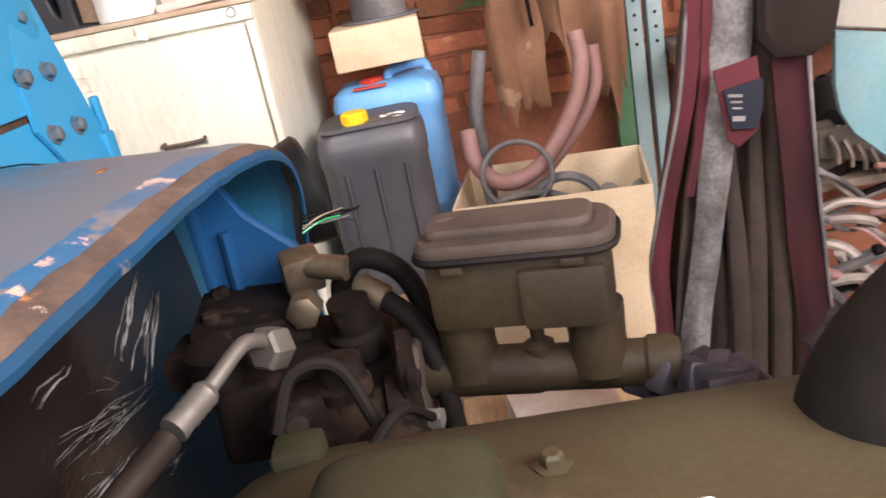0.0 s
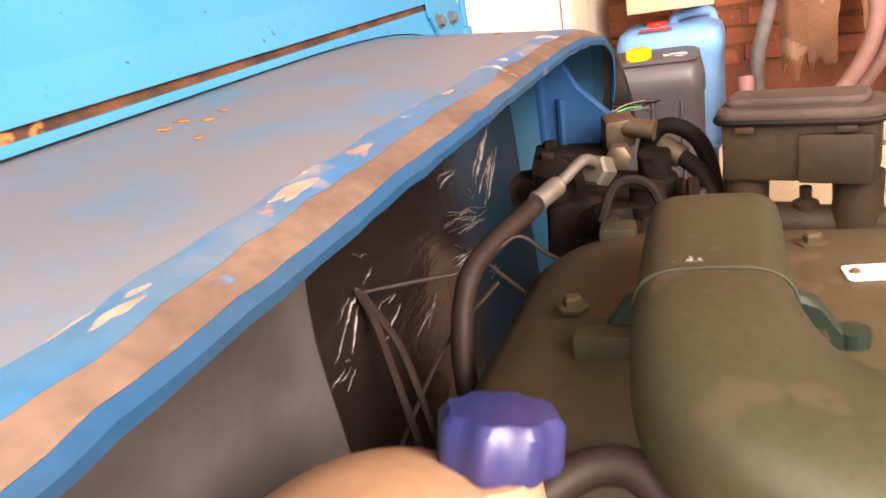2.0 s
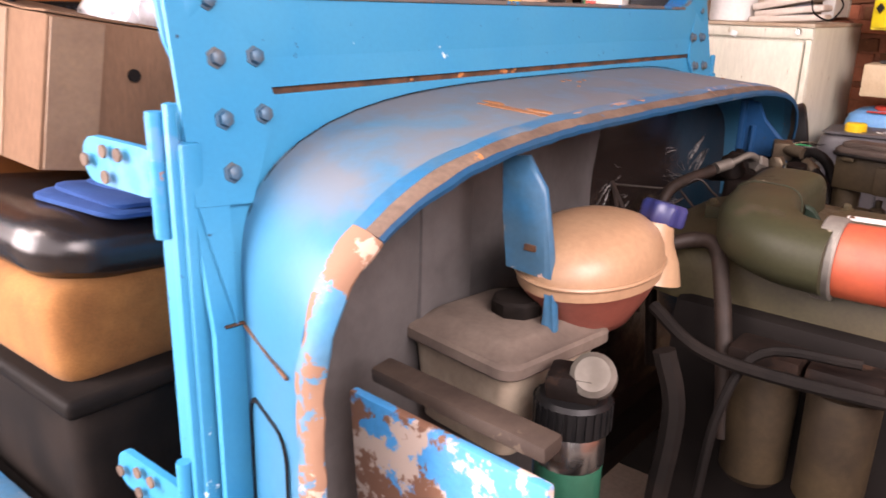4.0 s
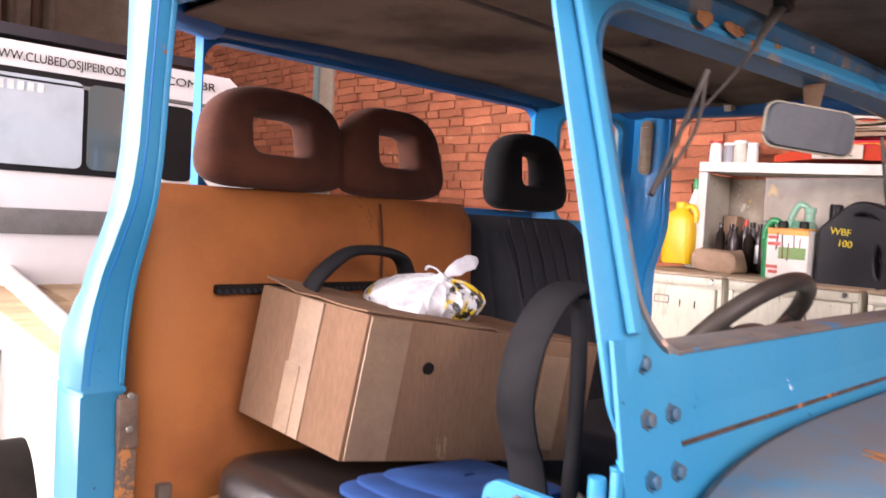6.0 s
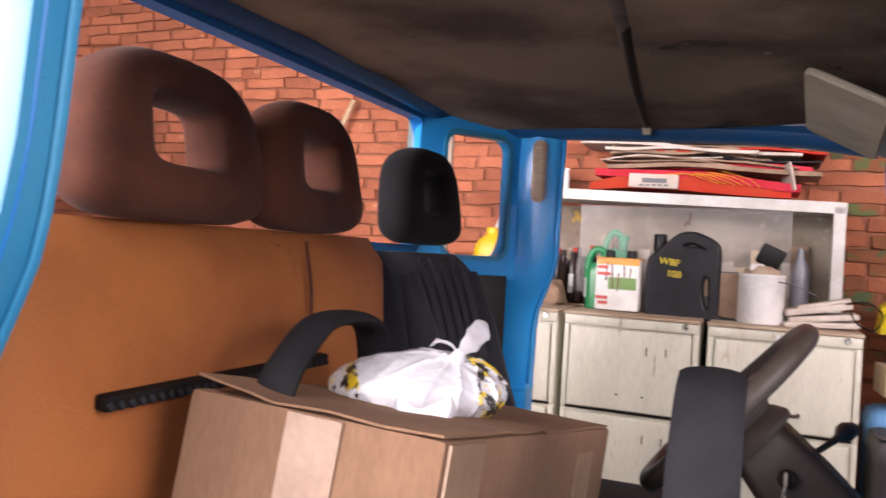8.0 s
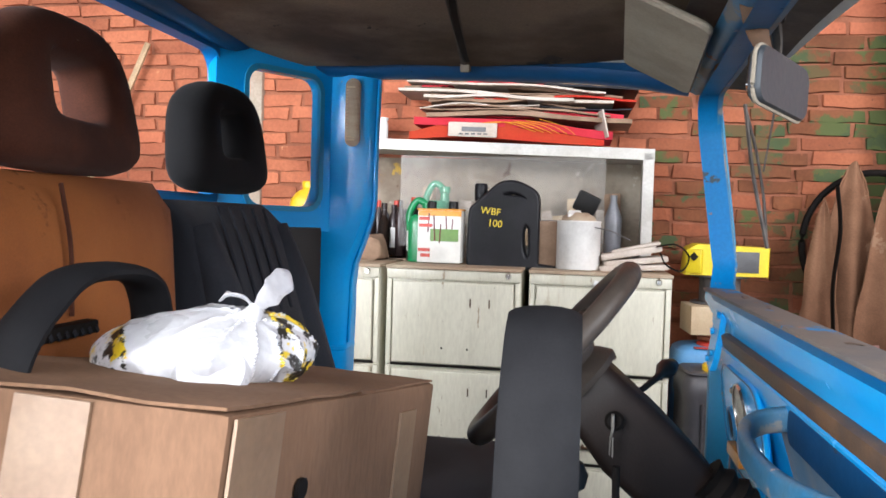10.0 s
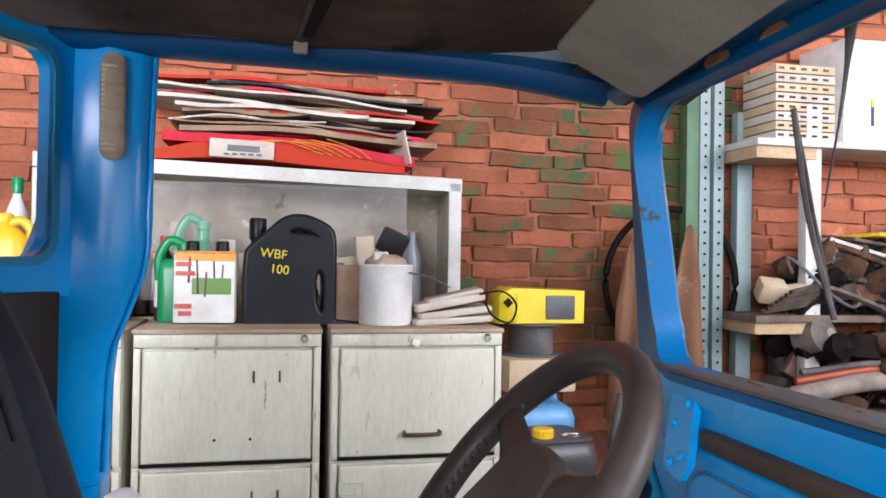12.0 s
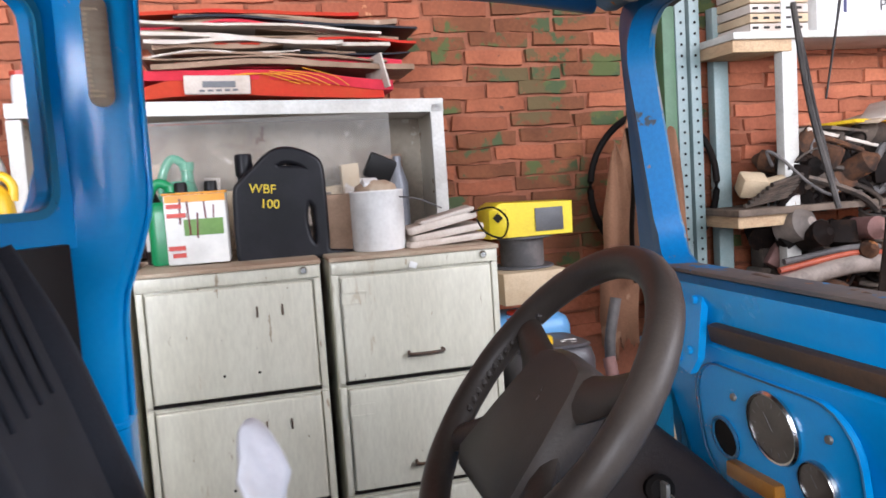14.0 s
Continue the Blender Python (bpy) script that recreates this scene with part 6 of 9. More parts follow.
part("pump_neck", lathe([(0.024, 0), (0.024, 0.02), (0.018, 0.024), (0.018, 0.05), (0, 0.05)], pose(0.30, 0.39, 1.05, 8, 0, 0), 16), iron, pump)
part("pump_top", box((0.205, 0.43, 1.08), (0.10, 0.10, 0.026), rot=(0, 3, 10), bev=0.006), iron, pump)
part("pump_step", box((0.16, 0.40, 1.062), (0.05, 0.06, 0.03), rot=(0, -6, 0), bev=0.006), iron, pump)
part("pump_ear", box((0.268, 0.30, 1.045), (0.05, 0.03, 0.05), rot=(0, 0, 14), bev=0.008), iron, pump)
for bx, by, bz in ((0.17, 0.455, 1.093), (0.24, 0.46, 1.093), (0.178, 0.40, 1.093), (0.345, 0.325, 1.05), (0.345, 0.385, 0.995)):
    part("pump_bolt", lathe([(0.009, 0), (0.009, 0.007), (0.007, 0.009), (0, 0.009)], pose(bx, by, bz, 0, 90 if bx > 0.3 else 0, 0), 6), iron, pump)
part("union_nut", lathe([(0.015, 0), (0.017, 0.003), (0.017, 0.018), (0.014, 0.021), (0.009, 0.021)], pose(0.258, 0.318, 1.10, 70, 0, -30), 6), dull_zinc, pump, "hex union nut")
part("union_pipe", tube([(0.252, 0.305, 1.112), (0.243, 0.285, 1.122), (0.228, 0.258, 1.112), (0.218, 0.24, 1.105)], 0.006, 10, 4), dull_zinc, pump)
part("ferrule", lathe([(0.008, 0), (0.0095, 0.003), (0.0105, 0.005), (0.0095, 0.008), (0.0105, 0.011), (0.0095, 0.014), (0.0105, 0.017), (0.0095, 0.02), (0.0105, 0.023), (0.0095, 0.026), (0.0105, 0.034), (0.010, 0.038), (0, 0.038)], look((0.224, 0.252, 1.109), (0.20, 0.20, 1.098)) @ pose(0, 0, 0, 180, 0, 0), 12), dull_zinc, pump, "crimped steel ferrule")
part("pressure_hose", tube([(0.205, 0.215, 1.098), (0.18, 0.15, 1.085), (0.168, 0.11, 1.065), (0.17, 0.07, 1.01), (0.185, 0.05, 0.93), (0.20, 0.05, 0.78)], 0.0098, 12, 6), wire_brown, pump, "thick dark hydraulic hose")
part("elbow_union", box((0.257, 0.43, 1.115), (0.035, 0.03, 0.035), rot=(10, 0, 20), bev=0.005), brass, pump, "tarnished brass elbow")
part("elbow_tube", tube([(0.265, 0.425, 1.12), (0.30, 0.415, 1.115)], 0.011, 10, 0), brass, pump)
part("elbow_nut", lathe([(0.015, 0), (0.015, 0.02), (0.012, 0.022)], pose(0.262, 0.40, 1.095, 90, 0, 0), 6), brass, pump)
part("small_ferrule", lathe([(0.011, 0), (0.013, 0.003), (0.013, 0.028), (0.011, 0.03)], look((0.305, 0.41, 1.10), (0.33, 0.40, 1.085)) @ pose(0, 0, 0, 180, 0, 0), 12), brass, pump)
part("return_hose", tube([(0.325, 0.40, 1.09), (0.35, 0.385, 1.07), (0.365, 0.37, 1.03), (0.37, 0.36, 0.97)], 0.0095, 10, 6), rubber, pump)
part("loop_hose", tube([(0.285, 0.43, 1.05), (0.288, 0.43, 1.095), (0.312, 0.425, 1.118), (0.345, 0.42, 1.10), (0.36, 0.415, 1.05), (0.362, 0.41, 0.98)], 0.0095, 10, 6), rubber, pump, "looped black hose")

for q, r_, h_, rx, rz in (((0.20, 0.335, 1.075), 0.02, 0.035, 20, 0), ((0.30, 0.305, 1.06), 0.018, 0.03, 0, 30), ((0.335, 0.255, 1.03), 0.028, 0.07, 85, 20), ((0.24, 0.30, 1.05), 0.013, 0.05, 75, 40)):
    part("pump_boss", rumple(lathe([(r_ * 1.15, 0), (r_ * 1.15, h_ * 0.3), (r_, h_ * 0.4), (r_ * 0.95, h_ * 0.9), (r_ * 0.6, h_), (0, h_)], pose(*q, rx, 0, rz), 14), 0.002, 60), iron, pump)
for pts, r_ in (([(0.36, 0.30, 1.03), (0.345, 0.25, 1.07), (0.31, 0.20, 1.05), (0.29, 0.17, 1.06)], 0.004),):
    part("pump_line", tube([Vector(p) for p in pts], r_, 8, 6), rubber, pump, "thin bent line over the pump")

# brake master cylinder with its reservoir
mc = thing("master_cylinder", "grimy olive brake reservoir on a cast master cylinder", "brake cylinder", (0.44, 0.31, 1.0))
mm = pose(0.444, 0.362, 0, 0, 0, -12)
part("reservoir", box((0, 0, 1.104), (0.14, 0.058, 0.062), bev=0.007, m=mm), olive_dirty, mc)
part("reservoir_bulge", box((0.035, -0.006, 1.098), (0.066, 0.058, 0.05), bev=0.006, m=mm), olive_dirty, mc)
lid = part("reservoir_lid", prism(rounded(0.152, 0.072, 0.02, 5), 0.013, mm @ pose(0, 0, 1.134), 0.004), lid_dust, mc, "dusty brown reservoir lid")
part("lid_step", prism(rounded(0.128, 0.046, 0.01, 4), 0.009, mm @ pose(-0.004, 0.002, 1.146), 0.003), lid_dust, lid)
part("lid_rim", tube([mm @ Vector((x, y, 1.135)) for x, y in rounded(0.153, 0.073, 0.02, 5)], 0.003, 6, 1, closed=True), rubber, lid, "black rubber lid seal")
for x in (-0.045, 0.045):
    part("lid_clip", box((x, -0.034, 1.128), (0.018, 0.006, 0.007), bev=0.002, m=mm), olive_dirty, lid)
for x in (-0.052, 0.052):
    part("reservoir_neck", lathe([(0.026, 0), (0.0225, 0.025), (0.0235, 0.055)], mm @ pose(x, 0, 1.022), 18), olive_dirty, mc)
part("bore", lathe([(0.016, 0), (0.021, 0.006), (0.021, 0.10), (0.0195, 0.104), (0.0195, 0.185), (0.022, 0.188), (0.022, 0.205), (0.018, 0.212), (0, 0.212)], mm @ pose(-0.098, 0, 1.021, 0, 90, 0), 20), olive_dirty, mc)
part("bore_flange", rumple(prism([(-0.03, -0.034), (0.03, -0.034), (0.033, -0.02), (0.028, 0.03), (0.008, 0.042), (-0.022, 0.042), (-0.033, 0.02)], 0.014, mm @ pose(-0.104, 0, 1.018, 90, 0, 90), 0.003), 0.001, 40), lid_dust, mc, "rusty brown mounting flange")
part("flange_boss", lathe([(0.026, 0), (0.026, 0.02), (0.022, 0.024), (0.022, 0.055), (0, 0.055)], mm @ pose(-0.165, 0, 1.015, 0, 90, 0), 18), iron, mc)
part("bleed_screw", lathe([(0.013, 0), (0.013, 0.014), (0.006, 0.018), (0.006, 0.03), (0, 0.031)], mm @ pose(0.005, 0, 1.03), 10), olive_dirty, mc)
part("end_nut", lathe([(0.009, 0), (0.009, 0.014), (0, 0.014)], mm @ pose(-0.092, -0.03, 0.996, 0, 90, 0), 6), steel, mc, "bright hex nut")
part("servo", lathe([(0.05, 0), (0.10, 0.01), (0.11, 0.05), (0.10, 0.09), (0.03, 0.10)], pose(0.235, 0.43, 0.95, 0, 90, 0), 28), black_void, mc)

# washer bottle
wb = thing("washer_bottle", "cream plastic washer bottle stained pink, with a blue cap", "bottle", (0.27, -0.23, 0.95))
wq = pose(0.235, -0.268, 1.056, 0, 0, 8)
oval = lambda z, k: [wq @ Vector((0.088 * k * math.cos(a), 0.132 * k * math.sin(a), z)) for a in np.linspace(0, 2 * math.pi, 36, endpoint=False)]
bottle_b = part("bottle_body", add_loft(bmesh.new(), [oval(z, k) for z, k in ((-0.016, 0.985), (-0.006, 1.0), (0.006, 1.0), (0.02, 0.975), (0.036, 0.89), (0.048, 0.74), (0.056, 0.52), (0.06, 0.25))]), cream_plastic, wb)
part("bottle_fill", add_loft(bmesh.new(), [oval(z, k) for z, k in ((-0.078, 0.55), (-0.075, 0.62), (-0.06, 0.72), (-0.042, 0.83), (-0.028, 0.9), (-0.0165, 0.975))]), pink_fluid, wb, "pink stained lower half")
part("bottle_seam", tube([tuple(q) for q in oval(0.0, 1.008)], 0.003, 6, 1, closed=True), cream_plastic, bottle_b)
part("bottle_neck", lathe([(0.05, -0.03), (0.042, 0.0), (0.03, 0.025), (0.026, 0.05)], pose(0.272, -0.178, 1.045, -12, 0, 0), 20), cream_plastic, wb)
bm = bmesh.new()
prof = [(0.029, 0.0), (0.031, 0.004), (0.031, 0.024), (0.027, 0.029), (0.0, 0.030)]
rings = []
for r, z in prof:
    rings.append([pose(0.275, -0.157, 1.09, -16, 6, 0) @ Vector(((r * (1 + 0.06 * math.cos(8 * a))) * math.cos(a), (r * (1 + 0.06 * math.cos(8 * a))) * math.sin(a), z)) for a in np.linspace(0, 2 * math.pi, 48, endpoint=False)])
add_loft(bm, rings)
part("bottle_cap", bm, cap_blue, wb, "ribbed blue screw cap")
part("bottle_hose", tube([(0.285, -0.15, 1.06), (0.315, -0.125, 1.068), (0.345, -0.13, 1.066), (0.37, -0.165, 1.035), (0.40, -0.21, 0.96), (0.42, -0.23, 0.85)], 0.011, 10, 6), wire_brown, wb)

# coolant tank and filter at the wing
tank = thing("coolant_tank", "square coolant tank with a grimy lid and round cap", "tank", (0.19, -0.42, 0.89))
tm = pose(0.188, -0.392, 0.99) @ pose(0, 0, 0, 0, 0, -8)
part("tank_body", add_loft(bmesh.new(), [[tm @ Vector((x, y, z)) for x, y in rounded(w, w, 0.02, 5)] for z, w in ((-0.13, 0.14), (-0.125, 0.15), (-0.03, 0.165), (-0.018, 0.172))]), M("grimy_white_plastic", (0.34, 0.28, 0.21), 0.5, col2=(0.2, 0.155, 0.115), scale=9, fine=120), tank)
part("tank_lid", add_loft(bmesh.new(), [[tm @ Vector((x, y, z)) for x, y in rounded(w, w, 0.022, 5)] for z, w in ((-0.018, 0.186), (-0.014, 0.194), (-0.002, 0.194), (0.002, 0.186), (0.002, 0.172), (0.014, 0.138), (0.017, 0.13))]), ledge_mat, tank, "dusty brown lid with a chamfered top")
part("tank_cap", lathe([(0.03, 0), (0.033, 0.004), (0.033, 0.018), (0.029, 0.022), (0.0, 0.023)], tm @ pose(0.008, 0.012, 0.015, 0, 0, 12), 8), rubber, tank, "black eight-sided cap")
drier = thing("filter_canister", "green and silver filter canister with a knurled black collar", "filter", (0.322, -0.45, 0.785))
dm = pose(0.322, -0.45, 0.785)
part("canister_body", lathe([(0.036, 0), (0.038, 0.01), (0.038, 0.10), (0.036, 0.105)], dm, 20), M("dark_green_enamel", (0.012, 0.085, 0.05), 0.4, fine=120), drier)
part("canister_band", lathe([(0.038, 0.10), (0.039, 0.102), (0.039, 0.14), (0.036, 0.145)], dm, 20), chrome, drier)
collar = part("canister_collar", lathe([(0.041, 0.142), (0.042, 0.146), (0.042, 0.175), (0.038, 0.18), (0, 0.18)], dm, 24), black_plastic, drier, "knurled black collar")
for a in np.linspace(0, 2 * math.pi, 28, endpoint=False):
    part("collar_rib", box((0.0425, 0, 0.16), (0.003, 0.0045, 0.03), m=dm @ Matrix.Rotation(a, 4, "Z")), black_plastic, collar)
part("canister_head", box((0.322, -0.45, 0.978), (0.06, 0.05, 0.032), rot=(0, 0, 20), bev=0.01), iron, drier)
part("canister_port", lathe([(0.02, 0), (0.025, 0.004), (0.025, 0.02), (0.019, 0.025), (0.012, 0.025), (0, 0.024)], pose(0.34, -0.44, 0.985, 50, 25, 0), 18), dull_zinc, drier)
for k, (x, y) in enumerate(((0.455, -0.21), (0.545, -0.21))):
    ff = thing("fuel_filter", "dark olive fuel filter bowl", "filter", (x, y, 0.8), "fuel filters")
    part("filter_bowl", lathe([(0.03, 0), (0.04, 0.012), (0.041, 0.14), (0.038, 0.15), (0, 0.15)], pose(x, y, 0.80), 20), olive_dirty, ff)
    part("filter_head", box((x, y, 0.965), (0.085, 0.06, 0.03), bev=0.008), iron, ff)
for pts, r in (([(0.33, -0.28, 1.02), (0.40, -0.30, 0.99), (0.48, -0.27, 0.97), (0.62, -0.25, 0.97)], 0.008), ([(0.42, -0.30, 0.80), (0.43, -0.29, 0.92), (0.46, -0.26, 0.99), (0.56, -0.24, 1.0)], 0.006), ([(0.37, -0.33, 0.99), (0.39, -0.33, 0.92), (0.385, -0.34, 0.80)], 0.014)):
    single("engine_hose", tube([Vector(p) for p in pts], r, 8), rubber, "thin grimy black engine hose", "hose", "engine hoses")

# loose wires at the firewall
for k, pts in enumerate(([(0.09, 0.06, 1.085), (0.105, 0.055, 1.05), (0.14, 0.02, 0.97), (0.17, 0.0, 0.88)], [(0.09, 0.065, 1.08), (0.12, 0.06, 1.03), (0.15, 0.035, 0.96), (0.18, 0.02, 0.88)], [(0.09, 0.07, 1.078), (0.13, 0.10, 1.075), (0.165, 0.12, 1.075), (0.18, 0.135, 1.085), (0.175, 0.15, 1.07), (0.21, 0.16, 1.03)], [(0.165, 0.13, 1.06), (0.20, 0.16, 1.09), (0.225, 0.17, 1.07), (0.24, 0.19, 1.05)], [(0.12, 0.0, 0.95), (0.15, 0.08, 1.02), (0.19, 0.13, 1.06)])):
    single("loose_wire", tube([Vector(p) for p in pts], 0.0035 if k < 2 else 0.002, 6, 6), wire_brown, "loose brown wire hanging from the firewall", "wire", "firewall wires")
for k, m_ in enumerate((green_plastic, brass, hose_grey, navy_card, rubber, rubber)):
    single("wire_end", tube([(0.225, 0.585 + 0.004 * k, 1.098 + 0.003 * k), (0.243, 0.60 + 0.004 * k, 1.103 + 0.005 * math.sin(k * 2.1)), (0.262 + 0.005 * k, 0.62, 1.10 + 0.008 * math.sin(k * 1.7))], 0.0012, 6, 5), m_, "cut coloured wire end", "wire", "cut loom wires")
lampc = thing("headlamp_shell", "black lamp shell on the far wing", "lamp", (0.2, 0.72, 1.0))
part("shell", lathe([(0.03, -0.03), (0.06, 0.0), (0.07, 0.05), (0.065, 0.055), (0.055, 0.01), (0, 0.0)], pose(0.17, 0.71, 1.10, 0, 80, 20), 20), black_plastic, lampc)

# right-hand end of the engine: chain, black intake elbow
chain_mat = M("dusty_dark_chain", (0.04, 0.036, 0.045), 0.55, 0.4, col2=(0.025, 0.02, 0.024), scale=30, fine=120, rnd=0.3)
chain = thing("timing_chain", "dark dusty roller chain lying on the engine", "chain", (0.6, 0.2, 1.0))
for k in range(34):
    a = k * 0.42
    q = Vector((0.53 + 0.013 * k * 0.5 + 0.02 * math.sin(a), 0.30 + 0.04 * math.cos(a * 1.3), 1.006 + 0.022 * math.sin(a * 0.7)))
    part("chain_link", box(q, (0.042, 0.018, 0.028), rot=(20 * math.sin(a), 30 * math.cos(a), k * 47), bev=0.005), chain_mat, chain)
elbow = thing("intake_elbow", "black rubber intake elbow with an orange clamp band", "hose", (0.625, 0.17, 0.95))
part("elbow_hose", tube([(0.625, 0.17, 0.93), (0.625, 0.17, 1.02), (0.64, 0.17, 1.08), (0.69, 0.17, 1.125), (0.78, 0.17, 1.14)], 0.055, 20, 6), rubber, elbow)
part("elbow_band", lathe([(0.056, 0), (0.059, 0.003), (0.059, 0.02), (0.056, 0.023)], pose(0.625, 0.17, 0.985), 24), red_silicone, elbow)
single("exhaust_pot", lathe([(0.05, 0), (0.055, 0.01), (0.05, 0.09), (0.03, 0.1), (0, 0.1)], pose(0.53, 0.19, 0.95), 20), rust_edge, "rusty brown cylinder cap on the engine", "engine part")


# ---- filing cabinets along the brick wall ----
def cabinet(x0, w, handle, label, top=1.333, front=1.562, tag=False):
    """A four-drawer steel filing cabinet; x0 is its left side, seen from the front."""
    cb = thing("filing_cabinet", label, "cabinet", (x0 + w / 2, front + 0.3, 0), "filing cabinets")
    cx, depth = x0 + w / 2, 0.62
    part("cabinet_body", box((cx, front + depth / 2 + 0.012, top / 2 - 0.004), (w, depth, top - 0.012), bev=0.004), cab_paint, cb)
    part("cabinet_top", box((cx, front + depth / 2, top - 0.004), (w + 0.004, depth + 0.02, 0.012), bev=0.003), cab_top, cb, "rust-stained top sheet")
    part("top_rail", box((cx, front + 0.004, top - 0.028), (w - 0.004, 0.016, 0.034), bev=0.003), cab_paint, cb)
    part("cabinet_lock", lathe([(0.011, 0), (0.011, 0.004), (0.0075, 0.009), (0, 0.009)], pose(x0 + w - 0.045, front - 0.004, top - 0.024, 90, 0, 0), 16), chrome, cb, "small chrome lock")
    part("lock_plate", box((x0 + 0.045, front - 0.004, top - 0.028), (0.05, 0.003, 0.02), bev=0.001), cab_paint, cb)
    for k in range(4):
        z1 = top - 0.052 - k * 0.312
        dr = part("drawer", box((cx, front + 0.002, z1 - 0.145), (w - 0.05, 0.022, 0.288), bev=0.006, seg=3), cab_paint, cb)
        for s in (-1, 1):
            part("drawer_stile", box((cx + s * (w / 2 - 0.011), front + 0.006, z1 - 0.145), (0.018, 0.014, 0.30), bev=0.003), cab_paint, dr)
        part("drawer_gap", box((cx, front + 0.0035, z1 - 0.2965), (w - 0.04, 0.006, 0.008)), black_void, dr)
        if handle:
            part("drawer_handle", tube([(x0 + 0.20, front - 0.008, z1 - 0.225), (x0 + 0.205, front - 0.03, z1 - 0.228), (x0 + 0.29, front - 0.03, z1 - 0.228), (x0 + 0.295, front - 0.008, z1 - 0.225)], 0.0045, 8, 4), dash_trim, dr, "dark pull handle")
            part("handle_plate", box((x0 + 0.247, front - 0.0105, z1 - 0.236), (0.105, 0.004, 0.008), bev=0.001), steel, dr)
        else:
            for s in (-1, 1):
                part("slot_mark", box((x0 + 0.335 + s * 0.033, front - 0.0105, z1 - 0.07), (0.005, 0.002, 0.03), bev=0.0008), dash_trim, dr)
                part("screw_hole", lathe([(0.004, 0), (0.004, 0.002)], pose(x0 + 0.25 + s * 0.045, front - 0.0088, z1 - 0.232, 90, 0, 0), 8), black_void, dr)
        if tag or handle:
            bm = bmesh.new()
            ox, oz = (x0 + 0.06, z1 - 0.06)
            if not handle:
                ox = x0 + w * 0.5 - 0.02
            add_opening(bm, [(ox + u, front - 0.0095, oz + v) for u, v in rounded(0.07, 0.035, 0.004, 2)], [(ox + u, front - 0.0095, oz + v) for u, v in rounded(0.06, 0.025, 0.003, 2)], (0, -0.002, 0))
            part("label_holder", bm, steel if tag else cab_paint, dr)
    return cb


cabinet(-0.488, 0.476, True, "cream steel filing cabinet with pull handles and scuffed drawers")
cabinet(-0.990, 0.476, False, "cream steel filing cabinet with its handles missing")
cabinet(-1.49, 0.476, False, "cream steel filing cabinet with label holders", tag=True)

# ---- glazed shelf case behind the cabinets' tops ----
case = thing("display_case", "grey painted open shelf case with a hazy glass front", "shelf", (-0.72, 2.0, 1.33), )
cl, cr, cy0, cy1, cz0 = -1.335, -0.05, 1.92, 2.185, 1.335
ctop = lambda x: 1.787 + (cr - x) * 0.027
bm = bmesh.new()
add_prism(bm, [(cl, ctop(cl)), (cr, ctop(cr)), (cr, ctop(cr) - 0.042), (cl, ctop(cl) - 0.042)], cy1 - cy0, Matrix(((1, 0, 0, 0), (0, 0, 1, cy0), (0, 1, 0, 0), (0, 0, 0, 1))))
part("case_top", bm, white_paint, case)
for x in (cl + 0.02, cr - 0.022):
    part("case_post", box((x, cy0 + 0.012, (cz0 + 1.79) / 2), (0.042, 0.024, 1.79 - cz0 - 0.03), bev=0.004), white_paint, case)
    part("case_side", box((x, (cy0 + cy1) / 2, (cz0 + 1.79) / 2), (0.012, cy1 - cy0 - 0.01, 1.78 - cz0 - 0.03)), grey_cab, case)
part("case_back", box(((cl + cr) / 2, cy1 - 0.005, (cz0 + 1.78) / 2), (cr - cl - 0.02, 0.01, 1.77 - cz0 - 0.03)), M("stained_case_back", (0.3, 0.26, 0.205), 0.8, col2=(0.17, 0.13, 0.095), scale=5, fine=60, wear=(((0.42, 0.38, 0.31), 0.2, 6), ((0.42, 0.27, 0.05), 0.16, 5), ((0.1, 0.06, 0.04), 0.14, 7))), case)
part("case_floor", box(((cl + cr) / 2, (cy0 + cy1) / 2, cz0 - 0.004), (cr - cl - 0.03, cy1 - cy0 - 0.02, 0.014)), cab_top, case)


def haze_glass():
    m = bpy.data.materials.new("hazy_glass")
    m.use_nodes = True
    t = m.node_tree
    p = t.nodes["Principled BSDF"]
    p.inputs["Base Color"].default_value = (0.6, 0.58, 0.54, 1)
    p.inputs["Roughness"].default_value = 0.25
    tr = t.nodes.new("ShaderNodeBsdfTransparent")
    mx = t.nodes.new("ShaderNodeMixShader")
    n = t.nodes.new("ShaderNodeTexNoise")
    n.inputs["Scale"].default_value = 5
    g = t.nodes.new("ShaderNodeNewGeometry")
    r = t.nodes.new("ShaderNodeMapRange")
    r.inputs["To Min"].default_value, r.inputs["To Max"].default_value = 0.02, 0.16
    t.links.new(g.outputs["Position"], n.inputs["Vector"])
    t.links.new(n.outputs["Fac"], r.inputs["Value"])
    t.links.new(r.outputs[0], mx.inputs[0])
    t.links.new(tr.outputs[0], mx.inputs[1])
    t.links.new(p.outputs[0], mx.inputs[2])
    t.links.new(mx.outputs[0], t.nodes["Material Output"].inputs[0])
    return m


pane = part("case_pane", box((-0.63, cy0 + 0.006, 1.57), (0.80, 0.004, 0.36)), haze_glass(), case, "hazy sliding glass pane")
pane.visible_shadow = False


